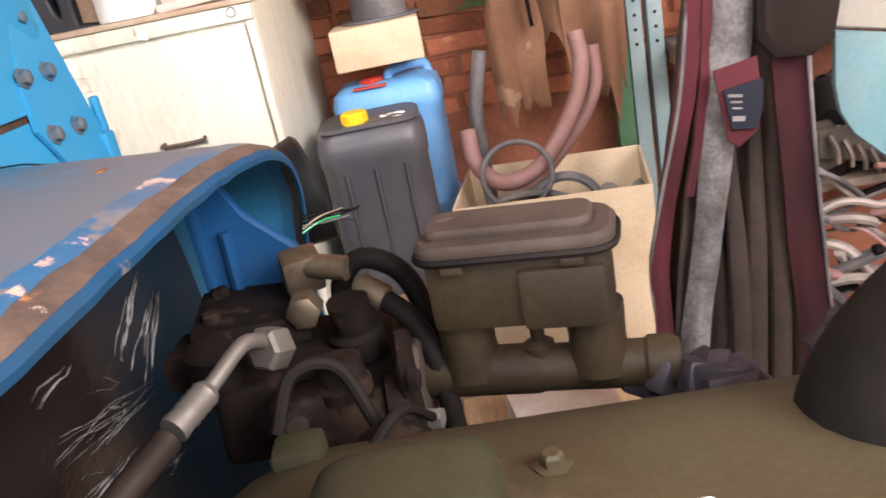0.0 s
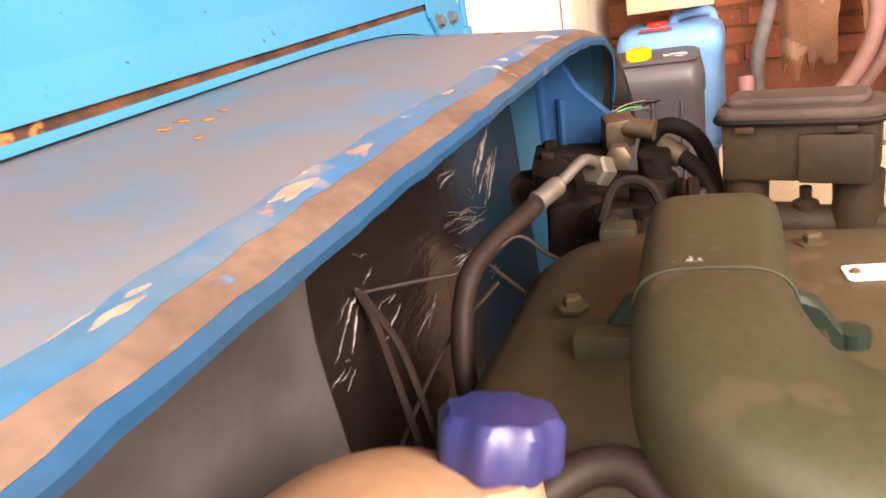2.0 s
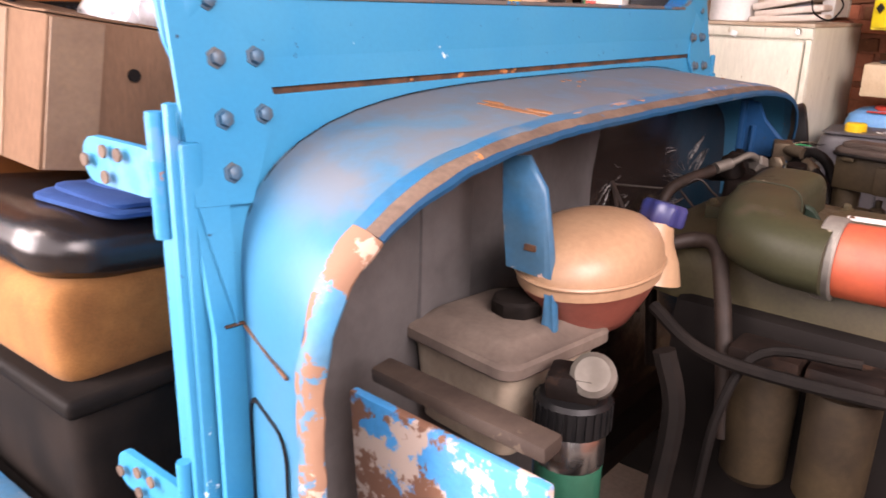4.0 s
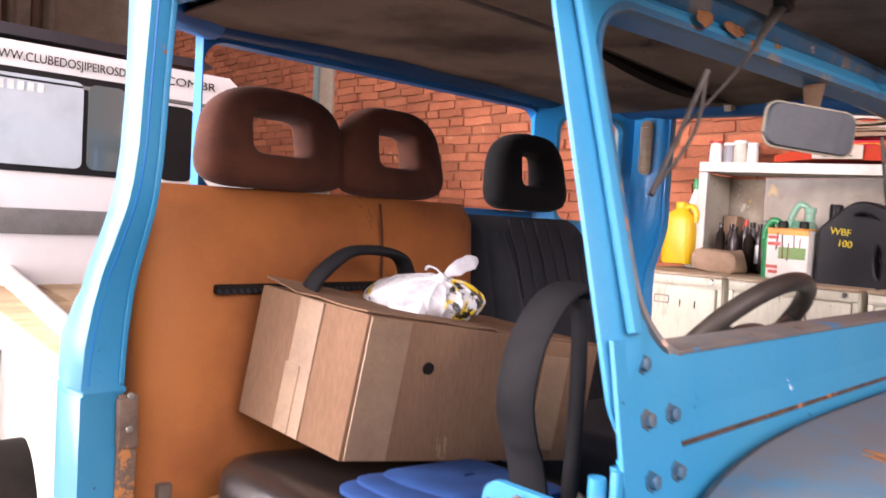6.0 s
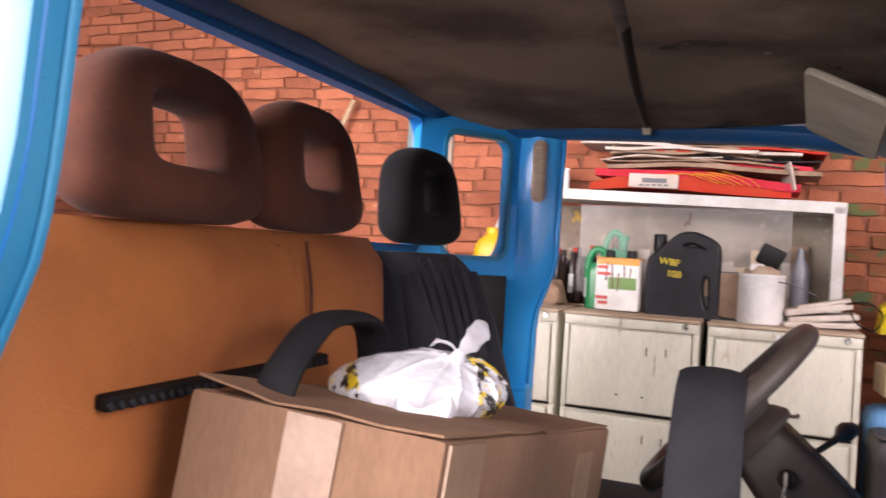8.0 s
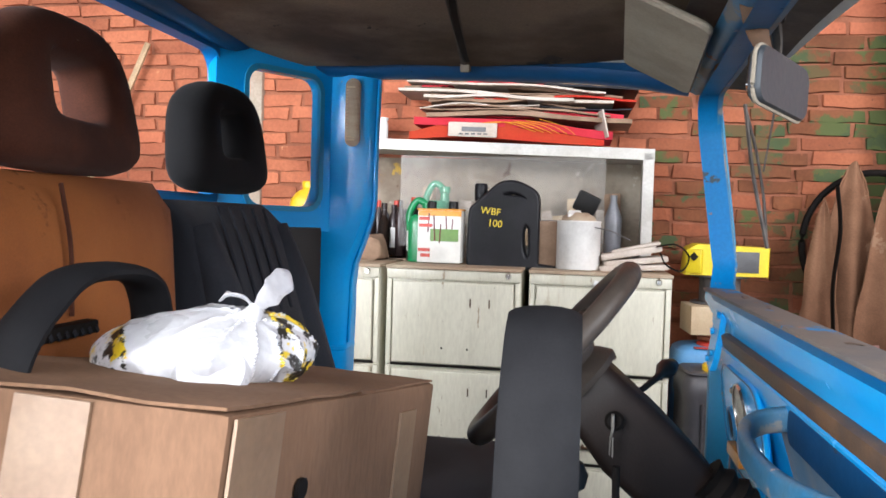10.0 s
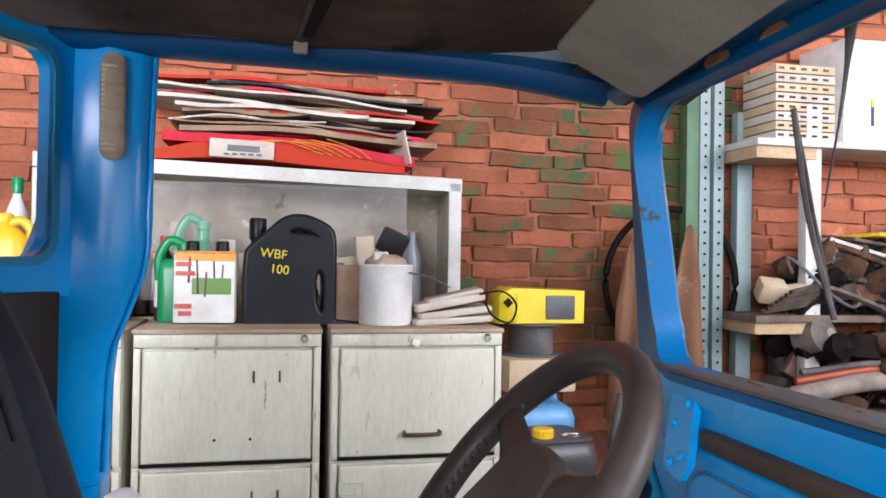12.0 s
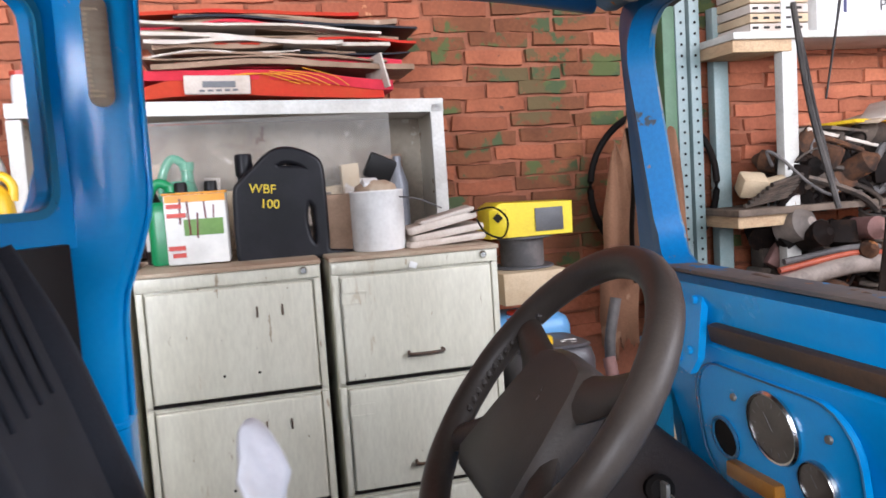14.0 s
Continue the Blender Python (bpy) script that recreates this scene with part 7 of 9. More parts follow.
# ---- bottles, tins and jugs on the cabinets ----
def bottle(at, r, h, body, capm, label, cat="bottle", neck=0.4, seg=16, band=None):
    th = thing("bottle", label, cat, at)
    m = Matrix.Translation(at)
    part("bottle_body", lathe([(r * 0.92, 0), (r, h * 0.02), (r, h * 0.66), (r * 0.92, h * 0.74), (r * neck, h * 0.86), (r * neck, h * 0.90)], m, seg), body, th)
    part("bottle_cap", lathe([(r * neck * 1.15, h * 0.88), (r * neck * 1.18, h * 0.885), (r * neck * 1.18, h * 0.99), (r * neck * 1.0, h), (0, h)], m, seg), capm, th)
    if band:
        part("bottle_label", lathe([(r * 1.012, h * 0.16), (r * 1.015, h * 0.17), (r * 1.015, h * 0.54), (r * 1.01, h * 0.55)], m, seg), band, th)
    return th


ct = 1.336
yb = thing("yellow_jug", "yellow plastic oil jug with a moulded handle, on a cabinet", "jug", (-1.42, 1.93, ct))
m = Matrix.Translation((-1.41, 1.92, ct + 0.02))
bm = bmesh.new()
rings = []
for z, w, d in ((0, 0.15, 0.09), (0.01, 0.158, 0.098), (0.16, 0.158, 0.098), (0.205, 0.145, 0.09), (0.235, 0.10, 0.07), (0.25, 0.05, 0.05), (0.262, 0.044, 0.044)):
    rings.append([m @ Vector((x, y, z)) for x, y in rounded(w, d, min(w, d) * 0.42, 4)])
part("jug_body", add_loft(bm, rings), yellow_plastic, yb)
part("jug_handle", tube([m @ Vector(p) for p in ((0.015, 0, 0.25), (0.05, 0, 0.262), (0.075, 0, 0.235), (0.074, 0, 0.19))], 0.014, 10), yellow_plastic, yb)
part("jug_cap", lathe([(0.026, 0.255), (0.027, 0.258), (0.027, 0.278), (0.024, 0.282), (0, 0.282)], m, 18), yellow_plastic, yb)
bottle((-1.415, 2.06, ct), 0.034, 0.42, label_white, green_plastic, "slim white bottle with a green band, beside the yellow jug", band=green_clear)
drk = random.Random(9)
for k in range(9):
    bottle((-1.235 + 0.033 * k, 1.965 + 0.035 * (k % 2), ct + 0.01), 0.02 + 0.003 * (k % 3), 0.20 + drk.uniform(-0.015, 0.03), bottle_dark if k % 4 else iron, tin_red if k in (3, 7) else bottle_dark, "dark oil bottle standing in the shelf case", band=label_white if k == 5 else None)
single("paper_parcel", rumple(rumple(box((-1.17, 1.84, ct + 0.045), (0.20, 0.10, 0.085), rot=(0, 0, -8), bev=0.025, seg=4), 0.03, 13), 0.012, 32), kraft_sheet, "small parcel wrapped in creased brown paper", "parcel")
for k in range(8):
    x = -1.21 + k * 0.045
    bottle((x, 2.03 + 0.025 * (k % 2), ct + 0.01), 0.021 + 0.003 * (k % 3), 0.19 + 0.012 * ((k * 5) % 4), bottle_grey if k in (2, 4) else bottle_dark, tin_red if k % 2 else bottle_dark, "dark oil bottle standing in the shelf case" if k not in (2, 4) else "grey oil bottle standing in the shelf case", band=label_white if k in (2, 4) else None)
bottle((-0.955, 1.84, ct), 0.026, 0.245, bottle_dark, tin_red, "dark bottle with a red cap and white label", band=label_white)


def oil_jug(at, w, d, h, material, label, rz=0.0):
    """A green oil can with a handle cut through its shoulder."""
    th = thing("oil_can", label, "oil can", at)
    m = Matrix.Translation(at) @ pose(0, 0, 0, 0, 0, rz)
    bm = bmesh.new()
    rings = []
    for z, k in ((0, 0.94), (0.01, 1), (h * 0.62, 1), (h * 0.72, 0.86), (h * 0.76, 0.6)):
        rings.append([m @ Vector((x, y, z)) for x, y in rounded(w * k, d * k, min(w, d) * k * 0.35, 4)])
    part("can_body", add_loft(bm, rings), material, th)
    part("can_handle", tube([m @ Vector(p) for p in ((-w * 0.45, 0, h * 0.5), (-w * 0.47, 0, h * 0.78), (-w * 0.2, 0, h * 0.98), (w * 0.12, 0, h * 0.93), (w * 0.25, 0, h * 0.72))], 0.014, 10), material, th)
    part("can_spout", lathe([(0.02, h * 0.7), (0.018, h * 0.86), (0.022, h * 0.87), (0.022, h * 0.95), (0, h * 0.955)], m @ Matrix.Translation((w * 0.22, 0, 0)), 14), material, th)
    return th


oil_jug((-0.915, 1.80, ct), 0.10, 0.07, 0.235, green_plastic, "glossy green oil can on a cabinet")
oil_jug((-0.885, 1.99, ct + 0.01), 0.11, 0.07, 0.30, green_clear, "teal green oil can in the shelf case")

tin = thing("paint_tin", "white printed tin with red drips, standing on a cabinet", "tin", (-0.828, 1.70, ct))
part("tin_body", box((-0.828, 1.735, ct + 0.1), (0.165, 0.075, 0.195), bev=0.008, rot=(0, 0, -3)), tin_white, tin)
part("tin_rim", box((-0.828, 1.735, ct + 0.199), (0.17, 0.08, 0.006), bev=0.003, rot=(0, 0, -3)), tin_orange, tin)
part("tin_band", box((-0.828, 1.6965, ct + 0.185), (0.16, 0.003, 0.02), rot=(0, 0, -3)), tin_orange, tin)
part("tin_patch", box((-0.81, 1.6962, ct + 0.105), (0.105, 0.003, 0.045), rot=(0, 0, -3)), tin_green, tin)
for x, z, w in ((-0.885, 0.165, 0.04), (-0.88, 0.14, 0.05), (-0.885, 0.05, 0.045), (-0.88, 0.03, 0.035)):
    part("tin_lettering", box((x, 1.6966, ct + z), (w, 0.003, 0.012), rot=(0, 0, -3)), tin_red, tin, "red lettering bar")
for k in range(6):
    x = -0.87 + k * 0.022
    part("paint_drip", box((x, 1.6963, ct + 0.15 - 0.02 * (k % 3)), (0.005, 0.003, 0.07 + 0.025 * (k % 2)), rot=(0, 3 * (-1) ** k, -3), bev=0.001), M("dried_red_drip", (0.12, 0.012, 0.01), 0.3, fine=60) if k == 0 else bpy.data.materials["dried_red_drip"], tin)
for x in (-0.865, -0.785):
    part("tin_spout", lathe([(0.018, 0.20), (0.018, 0.225), (0.015, 0.23), (0, 0.23)], Matrix.Translation((x, 1.735, ct)), 14), black_plastic, tin)

# big black jerry jug with hand-painted letters
jug = thing("black_jug", "black plastic oil jug with yellow hand-painted letters, on a cabinet", "jug", (-0.6, 1.77, ct))
jm = Matrix(((1, 0, 0, -0.598), (0, 0, 1, 1.715), (0, 1, 0, ct), (0, 0, 0, 1)))
jo = [(-0.112, 0.0), (0.112, 0.0), (0.12, 0.012), (0.121, 0.13), (0.119, 0.24), (0.104, 0.272), (0.06, 0.295), (0.02, 0.302), (-0.018, 0.291), (-0.06, 0.254), (-0.104, 0.214), (-0.117, 0.19), (-0.12, 0.10), (-0.12, 0.012)]


def fill_prism(outer, holes, depth, m, material, name, parent, label=""):
    cu = bpy.data.curves.new(name, "CURVE")
    cu.dimensions, cu.fill_mode = "2D", "BOTH"
    cu.extrude, cu.bevel_depth, cu.bevel_resolution = depth / 2 - 0.012, 0.012, 4
    for loop in [outer] + holes:
        sp = cu.splines.new("POLY")
        sp.points.add(len(loop) - 1)
        for p, (x, y) in zip(sp.points, loop):
            p.co = (x, y, 0, 1)
        sp.use_cyclic_u = True
    tmp = bpy.data.objects.new(name, cu)
    me = bpy.data.meshes.new_from_object(tmp)
    bpy.data.objects.remove(tmp)
    bm = bmesh.new()
    bm.from_mesh(me)
    bpy.data.meshes.remove(me)
    bmesh.ops.transform(bm, matrix=m @ Matrix.Translation((0, 0, depth / 2)), verts=bm.verts[:])
    return part(name, bm, material, parent, label)


soft = lambda pts, n=3: [(v.x, v.y) for v in smooth_path([(x, y, 0) for x, y in pts] + [(*pts[0], 0)], n)[:-1]]
hole_top = soft([(-0.01, 0.264), (0.025, 0.276), (0.07, 0.262), (0.088, 0.24), (0.05, 0.247), (0.0, 0.25)])
hole_side = soft([(0.102, 0.14), (0.104, 0.04), (0.088, 0.022), (0.07, 0.05), (0.064, 0.12), (0.08, 0.162)])
fill_prism(soft(jo, 3), [hole_top, hole_side], 0.11, jm, jug_black, "jug_body", jug)
part("jug_cap", lathe([(0.02, -0.04), (0.02, 0.0), (0.024, 0.004), (0.025, 0.012), (0.025, 0.06), (0.021, 0.066), (0, 0.066)], pose(-0.69, 1.79, ct + 0.235), 16), jug_black, jug)


def lettering(text, m, size, material, parent, name, depth=0.001, width=0.0):
    cu = bpy.data.curves.new(name, "FONT")
    cu.body, cu.size, cu.extrude, cu.align_x = text, size, depth, "CENTER"
    tmp = bpy.data.objects.new(name, cu)
    me = bpy.data.meshes.new_from_object(tmp)
    bpy.data.objects.remove(tmp)
    bm = bmesh.new()
    bm.from_mesh(me)
    bpy.data.meshes.remove(me)
    xs = [v.co.x for v in bm.verts]
    bmesh.ops.transform(bm, matrix=m @ Matrix.Diagonal((width / (max(xs) - min(xs)) if width else 1.0, 1, 1, 1)), verts=bm.verts[:])
    return part(name, bm, material, parent, smooth=False)


lettering("WBF", pose(-0.645, 1.7135, ct + 0.186, 90, 6, 0), 0.036, print_yellow, jug, "painted_letters")
lettering("100", pose(-0.628, 1.7135, ct + 0.142, 90, 6, 0), 0.036, print_yellow, jug, "painted_letters")

pot = thing("white_can", "white metal can holding rags and a brush, on a cabinet", "can", (-0.325, 1.66, ct))
part("can_body", lathe([(0.074, 0), (0.077, 0.004), (0.077, 0.165), (0.079, 0.168), (0.077, 0.172), (0.072, 0.170), (0.071, 0.15), (0, 0.15)], pose(-0.325, 1.70, ct), 28), label_white, pot)
part("can_content", rumple(lathe([(0.068, 0.15), (0.06, 0.185), (0.03, 0.2), (0, 0.2)], pose(-0.325, 1.70, ct), 16), 0.012, 30), cab_top, pot)
part("black_pad", box((-0.30, 1.75, ct + 0.235), (0.085, 0.03, 0.075), rot=(10, 25, 0), bev=0.01), black_plastic, pot, "black brush block")
part("rag", rumple(box((-0.345, 1.69, ct + 0.19), (0.05, 0.05, 0.03), rot=(20, 10, 0), bev=0.01), 0.01, 40), label_white, pot)
part("bail_wire", tube([(-0.27, 1.63, ct + 0.15), (-0.22, 1.60, ct + 0.14), (-0.15, 1.63, ct + 0.11)], 0.0025, 6), hose_grey, pot)
single("brown_box", box((-0.445, 1.80, ct + 0.085), (0.10, 0.12, 0.165), bev=0.004), kraft_sheet, "dark brown carton behind the jug", "box")
single("clear_bottle", lathe([(0.03, 0), (0.034, 0.01), (0.034, 0.18), (0.014, 0.24), (0.014, 0.27), (0, 0.27)], pose(-0.19, 2.05, ct + 0.008), 16), bottle_grey, "tall dusty bottle in the shelf case", "bottle")
for k in range(6):
    single("paper_sheet", box((-0.55 + 0.07 * k + 0.02 * math.sin(k * 7), 2.10 + 0.01 * (k % 3), 1.47 + 0.03 * math.sin(k * 3)), (0.09, 0.006, 0.14), rot=(-14, 12 * math.sin(k * 5), 6), bev=0.001), white_card if k % 2 else card_pale, "creased paper sheet leaning in the shelf case", "paper", "papers in the case")
for k, (dz, dx, ry, w, h) in enumerate(((0.012, 0.0, -3, 0.24, 0.018), (0.034, 0.008, -7, 0.22, 0.02), (0.062, -0.004, -11, 0.21, 0.022), (0.086, 0.012, -13, 0.17, 0.012))):
    cover = single("beige_cover", rumple(prism(rounded(w, 0.13, 0.012, 4), h, pose(-0.135 + dx, 1.71, ct + dz - 0.008, 0, ry, 5 - 3 * k), 0.004), 0.002, 30), white_card, "off-white plastic appliance cover stacked on a cabinet", "cover", "stacked covers")
single("cable_loop", tube([(-0.06, 1.64, ct + 0.09), (0.0, 1.61, ct + 0.10), (0.045, 1.62, ct + 0.06), (0.02, 1.60, ct + 0.012), (-0.03, 1.60, ct + 0.03), (-0.05, 1.62, ct + 0.07)], 0.003, 6), rubber, "thin black cable looped over the covers", "cable")
single("torn_tape", box((-0.26, 1.553, 1.297), (0.022, 0.004, 0.018), rot=(0, 20, 0), bev=0.001), label_white, "scrap of white tape on a drawer", "tape")

# yellow tool case on a spool
ycase = thing("yellow_tool_case", "yellow plastic tool case with a grey panel, on a cable spool", "tool case", (0.22, 1.98, 1.3))
part("case_body", prism([(-0.14, 0), (0.155, 0), (0.157, 0.11), (-0.10, 0.118), (-0.13, 0.10)], 0.16, Matrix(((1, 0, 0, 0.215), (0, 0, 1, 1.90), (0, 1, 0, 1.318), (0, 0, 0, 1))), 0.004), yellow_case, ycase)
part("case_panel", box((0.285, 1.898, 1.372), (0.10, 0.006, 0.078), bev=0.003), grey_panel, ycase, "dark grey front panel")
part("case_end", box((0.105, 1.895, 1.37), (0.06, 0.02, 0.09), rot=(0, 0, -30), bev=0.006), yellow_case, ycase)
part("case_badge", box((0.10, 1.882, 1.388), (0.024, 0.003, 0.024), rot=(0, 45, -30)), print_dark, ycase)
spool = thing("cable_spool", "grey cable spool standing on a pale carton", "spool", (0.2, 1.97, 1.2))
part("spool_core", lathe([(0.075, 0), (0.075, 0.10)], pose(0.215, 1.99, 1.215), 24), hose_grey, spool)
for z in (1.208, 1.31):
    part("spool_flange", lathe([(0.105, 0), (0.108, 0.002), (0.105, 0.007), (0, 0.007)], pose(0.215, 1.99, z), 28), grey_panel, spool)
single("pale_carton", box((0.20, 1.94, 1.155), (0.23, 0.2, 0.105), bev=0.004, rot=(0, 0, 4)), card_pale, "pale carton under the cable spool", "box")

# ---- flattened cartons and a car radio on the case ----
pile = random.Random(11)
LABELS = {red_card: "flattened red printed carton on the shelf case", pink_card: "flattened pink carton on the shelf case", kraft_sheet: "flattened brown carton on the shelf case", white_card: "flattened off-white carton on the shelf case", navy_card: "flattened navy carton on the shelf case"}


def flat_carton(k, mt, x0, length, z0, thick, bulge, sag, fwd):
    """A folded carton lying on the pile, bowed and frayed."""
    bm = bmesh.new()
    rings = []
    for i in range(25):
        u_ = i / 24
        bow = bulge * math.sin(math.pi * min(1, u_ * 1.08)) ** 1.3 + 0.004 * math.sin(u_ * 9 + k * 2.3)
        base = ctop(x0 + length * u_) + 0.003 + z0 - sag * u_ + 0.003 * math.sin(u_ * 7 + k)
        fray = 0.012 * noise.noise(Vector((u_ * 9, k * 3.1, 0)))
        y0 = cy0 - fwd + fray
        top = [(x0 + length * u_, y0 + j * 0.06, base + thick + bow + 0.003 * noise.noise(Vector((u_ * 6, j, k)))) for j in range(5)]
        low = [(x0 + length * u_, y0 + j * 0.06, base + (bow * 0.25 if bulge > 0.03 else bow)) for j in range(5)]
        rings.append(top + low[::-1])
    add_loft(bm, rings)
    return single("flattened_carton", bm, mt, LABELS[mt], "carton", "pile of flattened cartons")


first = flat_carton(0, red_card, -1.0, 0.76, 0.0, 0.028, 0.058, 0.0, 0.0)
for q in range(6):
    part("gold_line", tube([(-0.74 + 0.05 * q, cy0 - 0.014, 1.875 + 0.004 * q), (-0.62 + 0.045 * q, cy0 - 0.014, 1.882 - 0.003 * q), (-0.50 + 0.03 * q, cy0 - 0.013, 1.846 - 0.002 * q)], 0.0014, 5), tin_orange, first)
flat_carton(1, pink_card, -0.98, 0.77, 0.052, 0.03, 0.022, 0.026, 0.006)
z = 0.088
for k in range(2, 22):
    mt = (kraft_sheet, white_card, kraft_sheet, pink_card, kraft_sheet, white_card, kraft_sheet, navy_card, kraft_sheet, red_card, white_card, kraft_sheet)[k % 12]
    h = pile.choice((0.006, 0.009, 0.014, 0.02)) * (1.2 if mt in (red_card, pink_card) else 0.8)
    length = pile.uniform(0.45, 0.84)
    x0 = -1.05 + pile.uniform(0.0, 0.93 - length) + (0.12 if mt is navy_card else 0)
    flat_carton(k, mt, x0, length, z, h, pile.uniform(0.0, 0.024), pile.uniform(-0.02, 0.035), pile.uniform(-0.045, 0.03))
    z += h * 0.75 + pile.uniform(0.0, 0.004)
single("flattened_carton", rumple(box((-0.255, 1.955, 1.876), (0.006, 0.16, 0.105), rot=(0, -14, 12), bev=0.002), 0.006, 14), white_card, "crumpled off-white carton end standing beside the pile", "carton", "pile of flattened cartons")

# odds and ends inside the case
odd = random.Random(5)
for k in range(22):
    x = -1.27 + k * 0.052 + odd.uniform(-0.01, 0.01)
    hgt = odd.uniform(0.10, 0.30)
    mt = (kraft_sheet, white_card, card_pale, cab_top, bottle_grey, clutter_grey, kraft_sheet, yellow_case)[odd.randrange(8)]
    if k % 3 == 2:
        single("dusty_jar", lathe([(0.018, 0), (0.022, 0.004), (0.022, hgt * 0.6), (0.012, hgt * 0.7), (0.014, hgt * 0.72), (0.014, hgt * 0.8), (0, hgt * 0.8)], pose(x, 2.14, ct + 0.008), 12), mt, "small dusty jar in the shelf case", "jar", "odds in the shelf case")
    else:
        single("small_box", rumple(box((x, 2.13, ct + 0.004 + hgt / 2), (odd.uniform(0.04, 0.07), 0.05, hgt), rot=(0, odd.uniform(-6, 6), odd.uniform(-12, 12)), bev=0.003), 0.003, 30), mt, "small dusty box in the shelf case", "box", "odds in the shelf case")
radio = thing("car_radio", "silver car radio on the edge of the shelf case", "radio", (-0.74, 1.93, 1.82))
part("radio_body", box((-0.745, 1.975, 1.852), (0.19, 0.13, 0.055), bev=0.004, rot=(0, 1.5, 0)), chrome, radio)
part("radio_face", box((-0.745, 1.907, 1.852), (0.192, 0.01, 0.056), bev=0.004, rot=(0, 1.5, 0)), white_card, radio)
part("radio_display", box((-0.74, 1.900, 1.853), (0.095, 0.004, 0.018), rot=(0, 1.5, 0)), grey_panel, radio)
for k in range(5):
    part("radio_button", box((-0.79 + 0.024 * k, 1.900, 1.835), (0.016, 0.004, 0.006), rot=(0, 1.5, 0)), grey_panel, radio)
for k, (x, w, mt) in enumerate(((-1.30, 0.03, label_white), (-1.235, 0.028, bottle_grey), (-1.185, 0.03, white_card), (-1.13, 0.024, label_white))):
    bottle((x, 2.0, ctop(x) + 0.002), w, 0.10 - 0.01 * (k % 2), mt, tin_red if k == 0 else label_white, "small white tub on the shelf case", "tub", neck=0.85)


# ---- jugs, carton of hoses, hides and jacket between cabinet and rack ----
def jerry(at, w, d, h, material, cap_m, label, rz=0.0, ribs=True):
    """A square plastic jerry can with a raised screw cap and a top handle."""
    th = thing("jerry_can", label, "jerry can", at)
    m = Matrix.Translation(at) @ pose(0, 0, 0, 0, 0, rz)
    bm = bmesh.new()
    rings = []
    for z, k in ((0, 0.93), (0.012, 0.99), (0.03, 1.0), (h * 0.14, 1.0), (h * 0.15, 0.97), (h * 0.78, 0.97), (h * 0.80, 1.0), (h * 0.88, 1.0), (h * 0.95, 0.94), (h * 0.985, 0.8), (h, 0.6)):
        rings.append([m @ Vector((x, y, z)) for x, y in rounded(w * k, d * k, min(w, d) * 0.2, 5)])
    body = part("can_body", add_loft(bm, rings), material, th)
    if ribs:
        for s in (-1, 0, 1):
            part("can_rib", tube([m @ Vector((s * w * 0.27, -d / 2 * 0.985, h * 0.18)), m @ Vector((s * w * 0.27, -d / 2 * 0.985, h * 0.76))], 0.008, 8, 0, flat=0.6), material, body)
    bm = bmesh.new()
    rings = []
    for r, z in ((0.028, 0), (0.031, 0.003), (0.031, 0.026), (0.027, 0.031), (0.0, 0.031)):
        rings.append([m @ Vector((-w * 0.11 + r * (1 + 0.05 * (i % 2)) * math.cos(i * math.pi / 18), -d * 0.22 + r * (1 + 0.05 * (i % 2)) * math.sin(i * math.pi / 18), h * (0.985 if ribs else 0.955) + z)) for i in range(36)])
    part("can_cap", add_loft(bm, rings), cap_m, th)
    if ribs:
        # square shoulders with a moulded step, no handle on top
        part("can_shoulder", prism(rounded(w * 0.93, d * 0.93, min(w, d) * 0.2, 5), h * 0.03, m @ Matrix.Translation((0, 0, h * 0.965)), 0.008), material, body)
        part("can_stain", rumple(lathe([(0.03, 0), (0.026, 0.002), (0, 0.003)], m @ Matrix.Translation((w * 0.24, -d * 0.2, h * 0.994)) @ Matrix.Diagonal((1.2, 0.6, 1, 1)), 16), 0.01, 40), label_white, body, "white splash of dried paint")
    else:
        part("can_handle", tube([m @ Vector(p) for p in ((w * 0.02, -d * 0.15, h * 0.97), (w * 0.08, -d * 0.12, h * 1.04), (w * 0.34, d * 0.15, h * 1.04), (w * 0.4, d * 0.2, h * 0.96))], 0.014, 10), material, th)
    return th


def plinth(x, y, w, d, h, label):
    single("stacked_crate", box((x, y, h / 2), (w, d, h), bev=0.006), kraft_sheet, label, "crate")


plinth(0.16, 1.69, 0.30, 0.24, 0.57, "dark crate under the grey jerry can")
jerry((0.165, 1.695, 0.57), 0.265, 0.23, 0.44, jug_grey, yellow_plastic, "smoky grey plastic jerry can with a yellow cap", 4)
plinth(0.22, 1.99, 0.34, 0.28, 0.64, "dark crate under the blue jerry can")
bj = jerry((0.195, 1.985, 0.64), 0.30, 0.22, 0.415, jug_blue, tin_red, "pale blue plastic jerry can with a red cap", 0, False)
part("can_label", box((0.16, 1.90, 1.048), (0.09, 0.05, 0.004), bev=0.001), tin_red, bj)

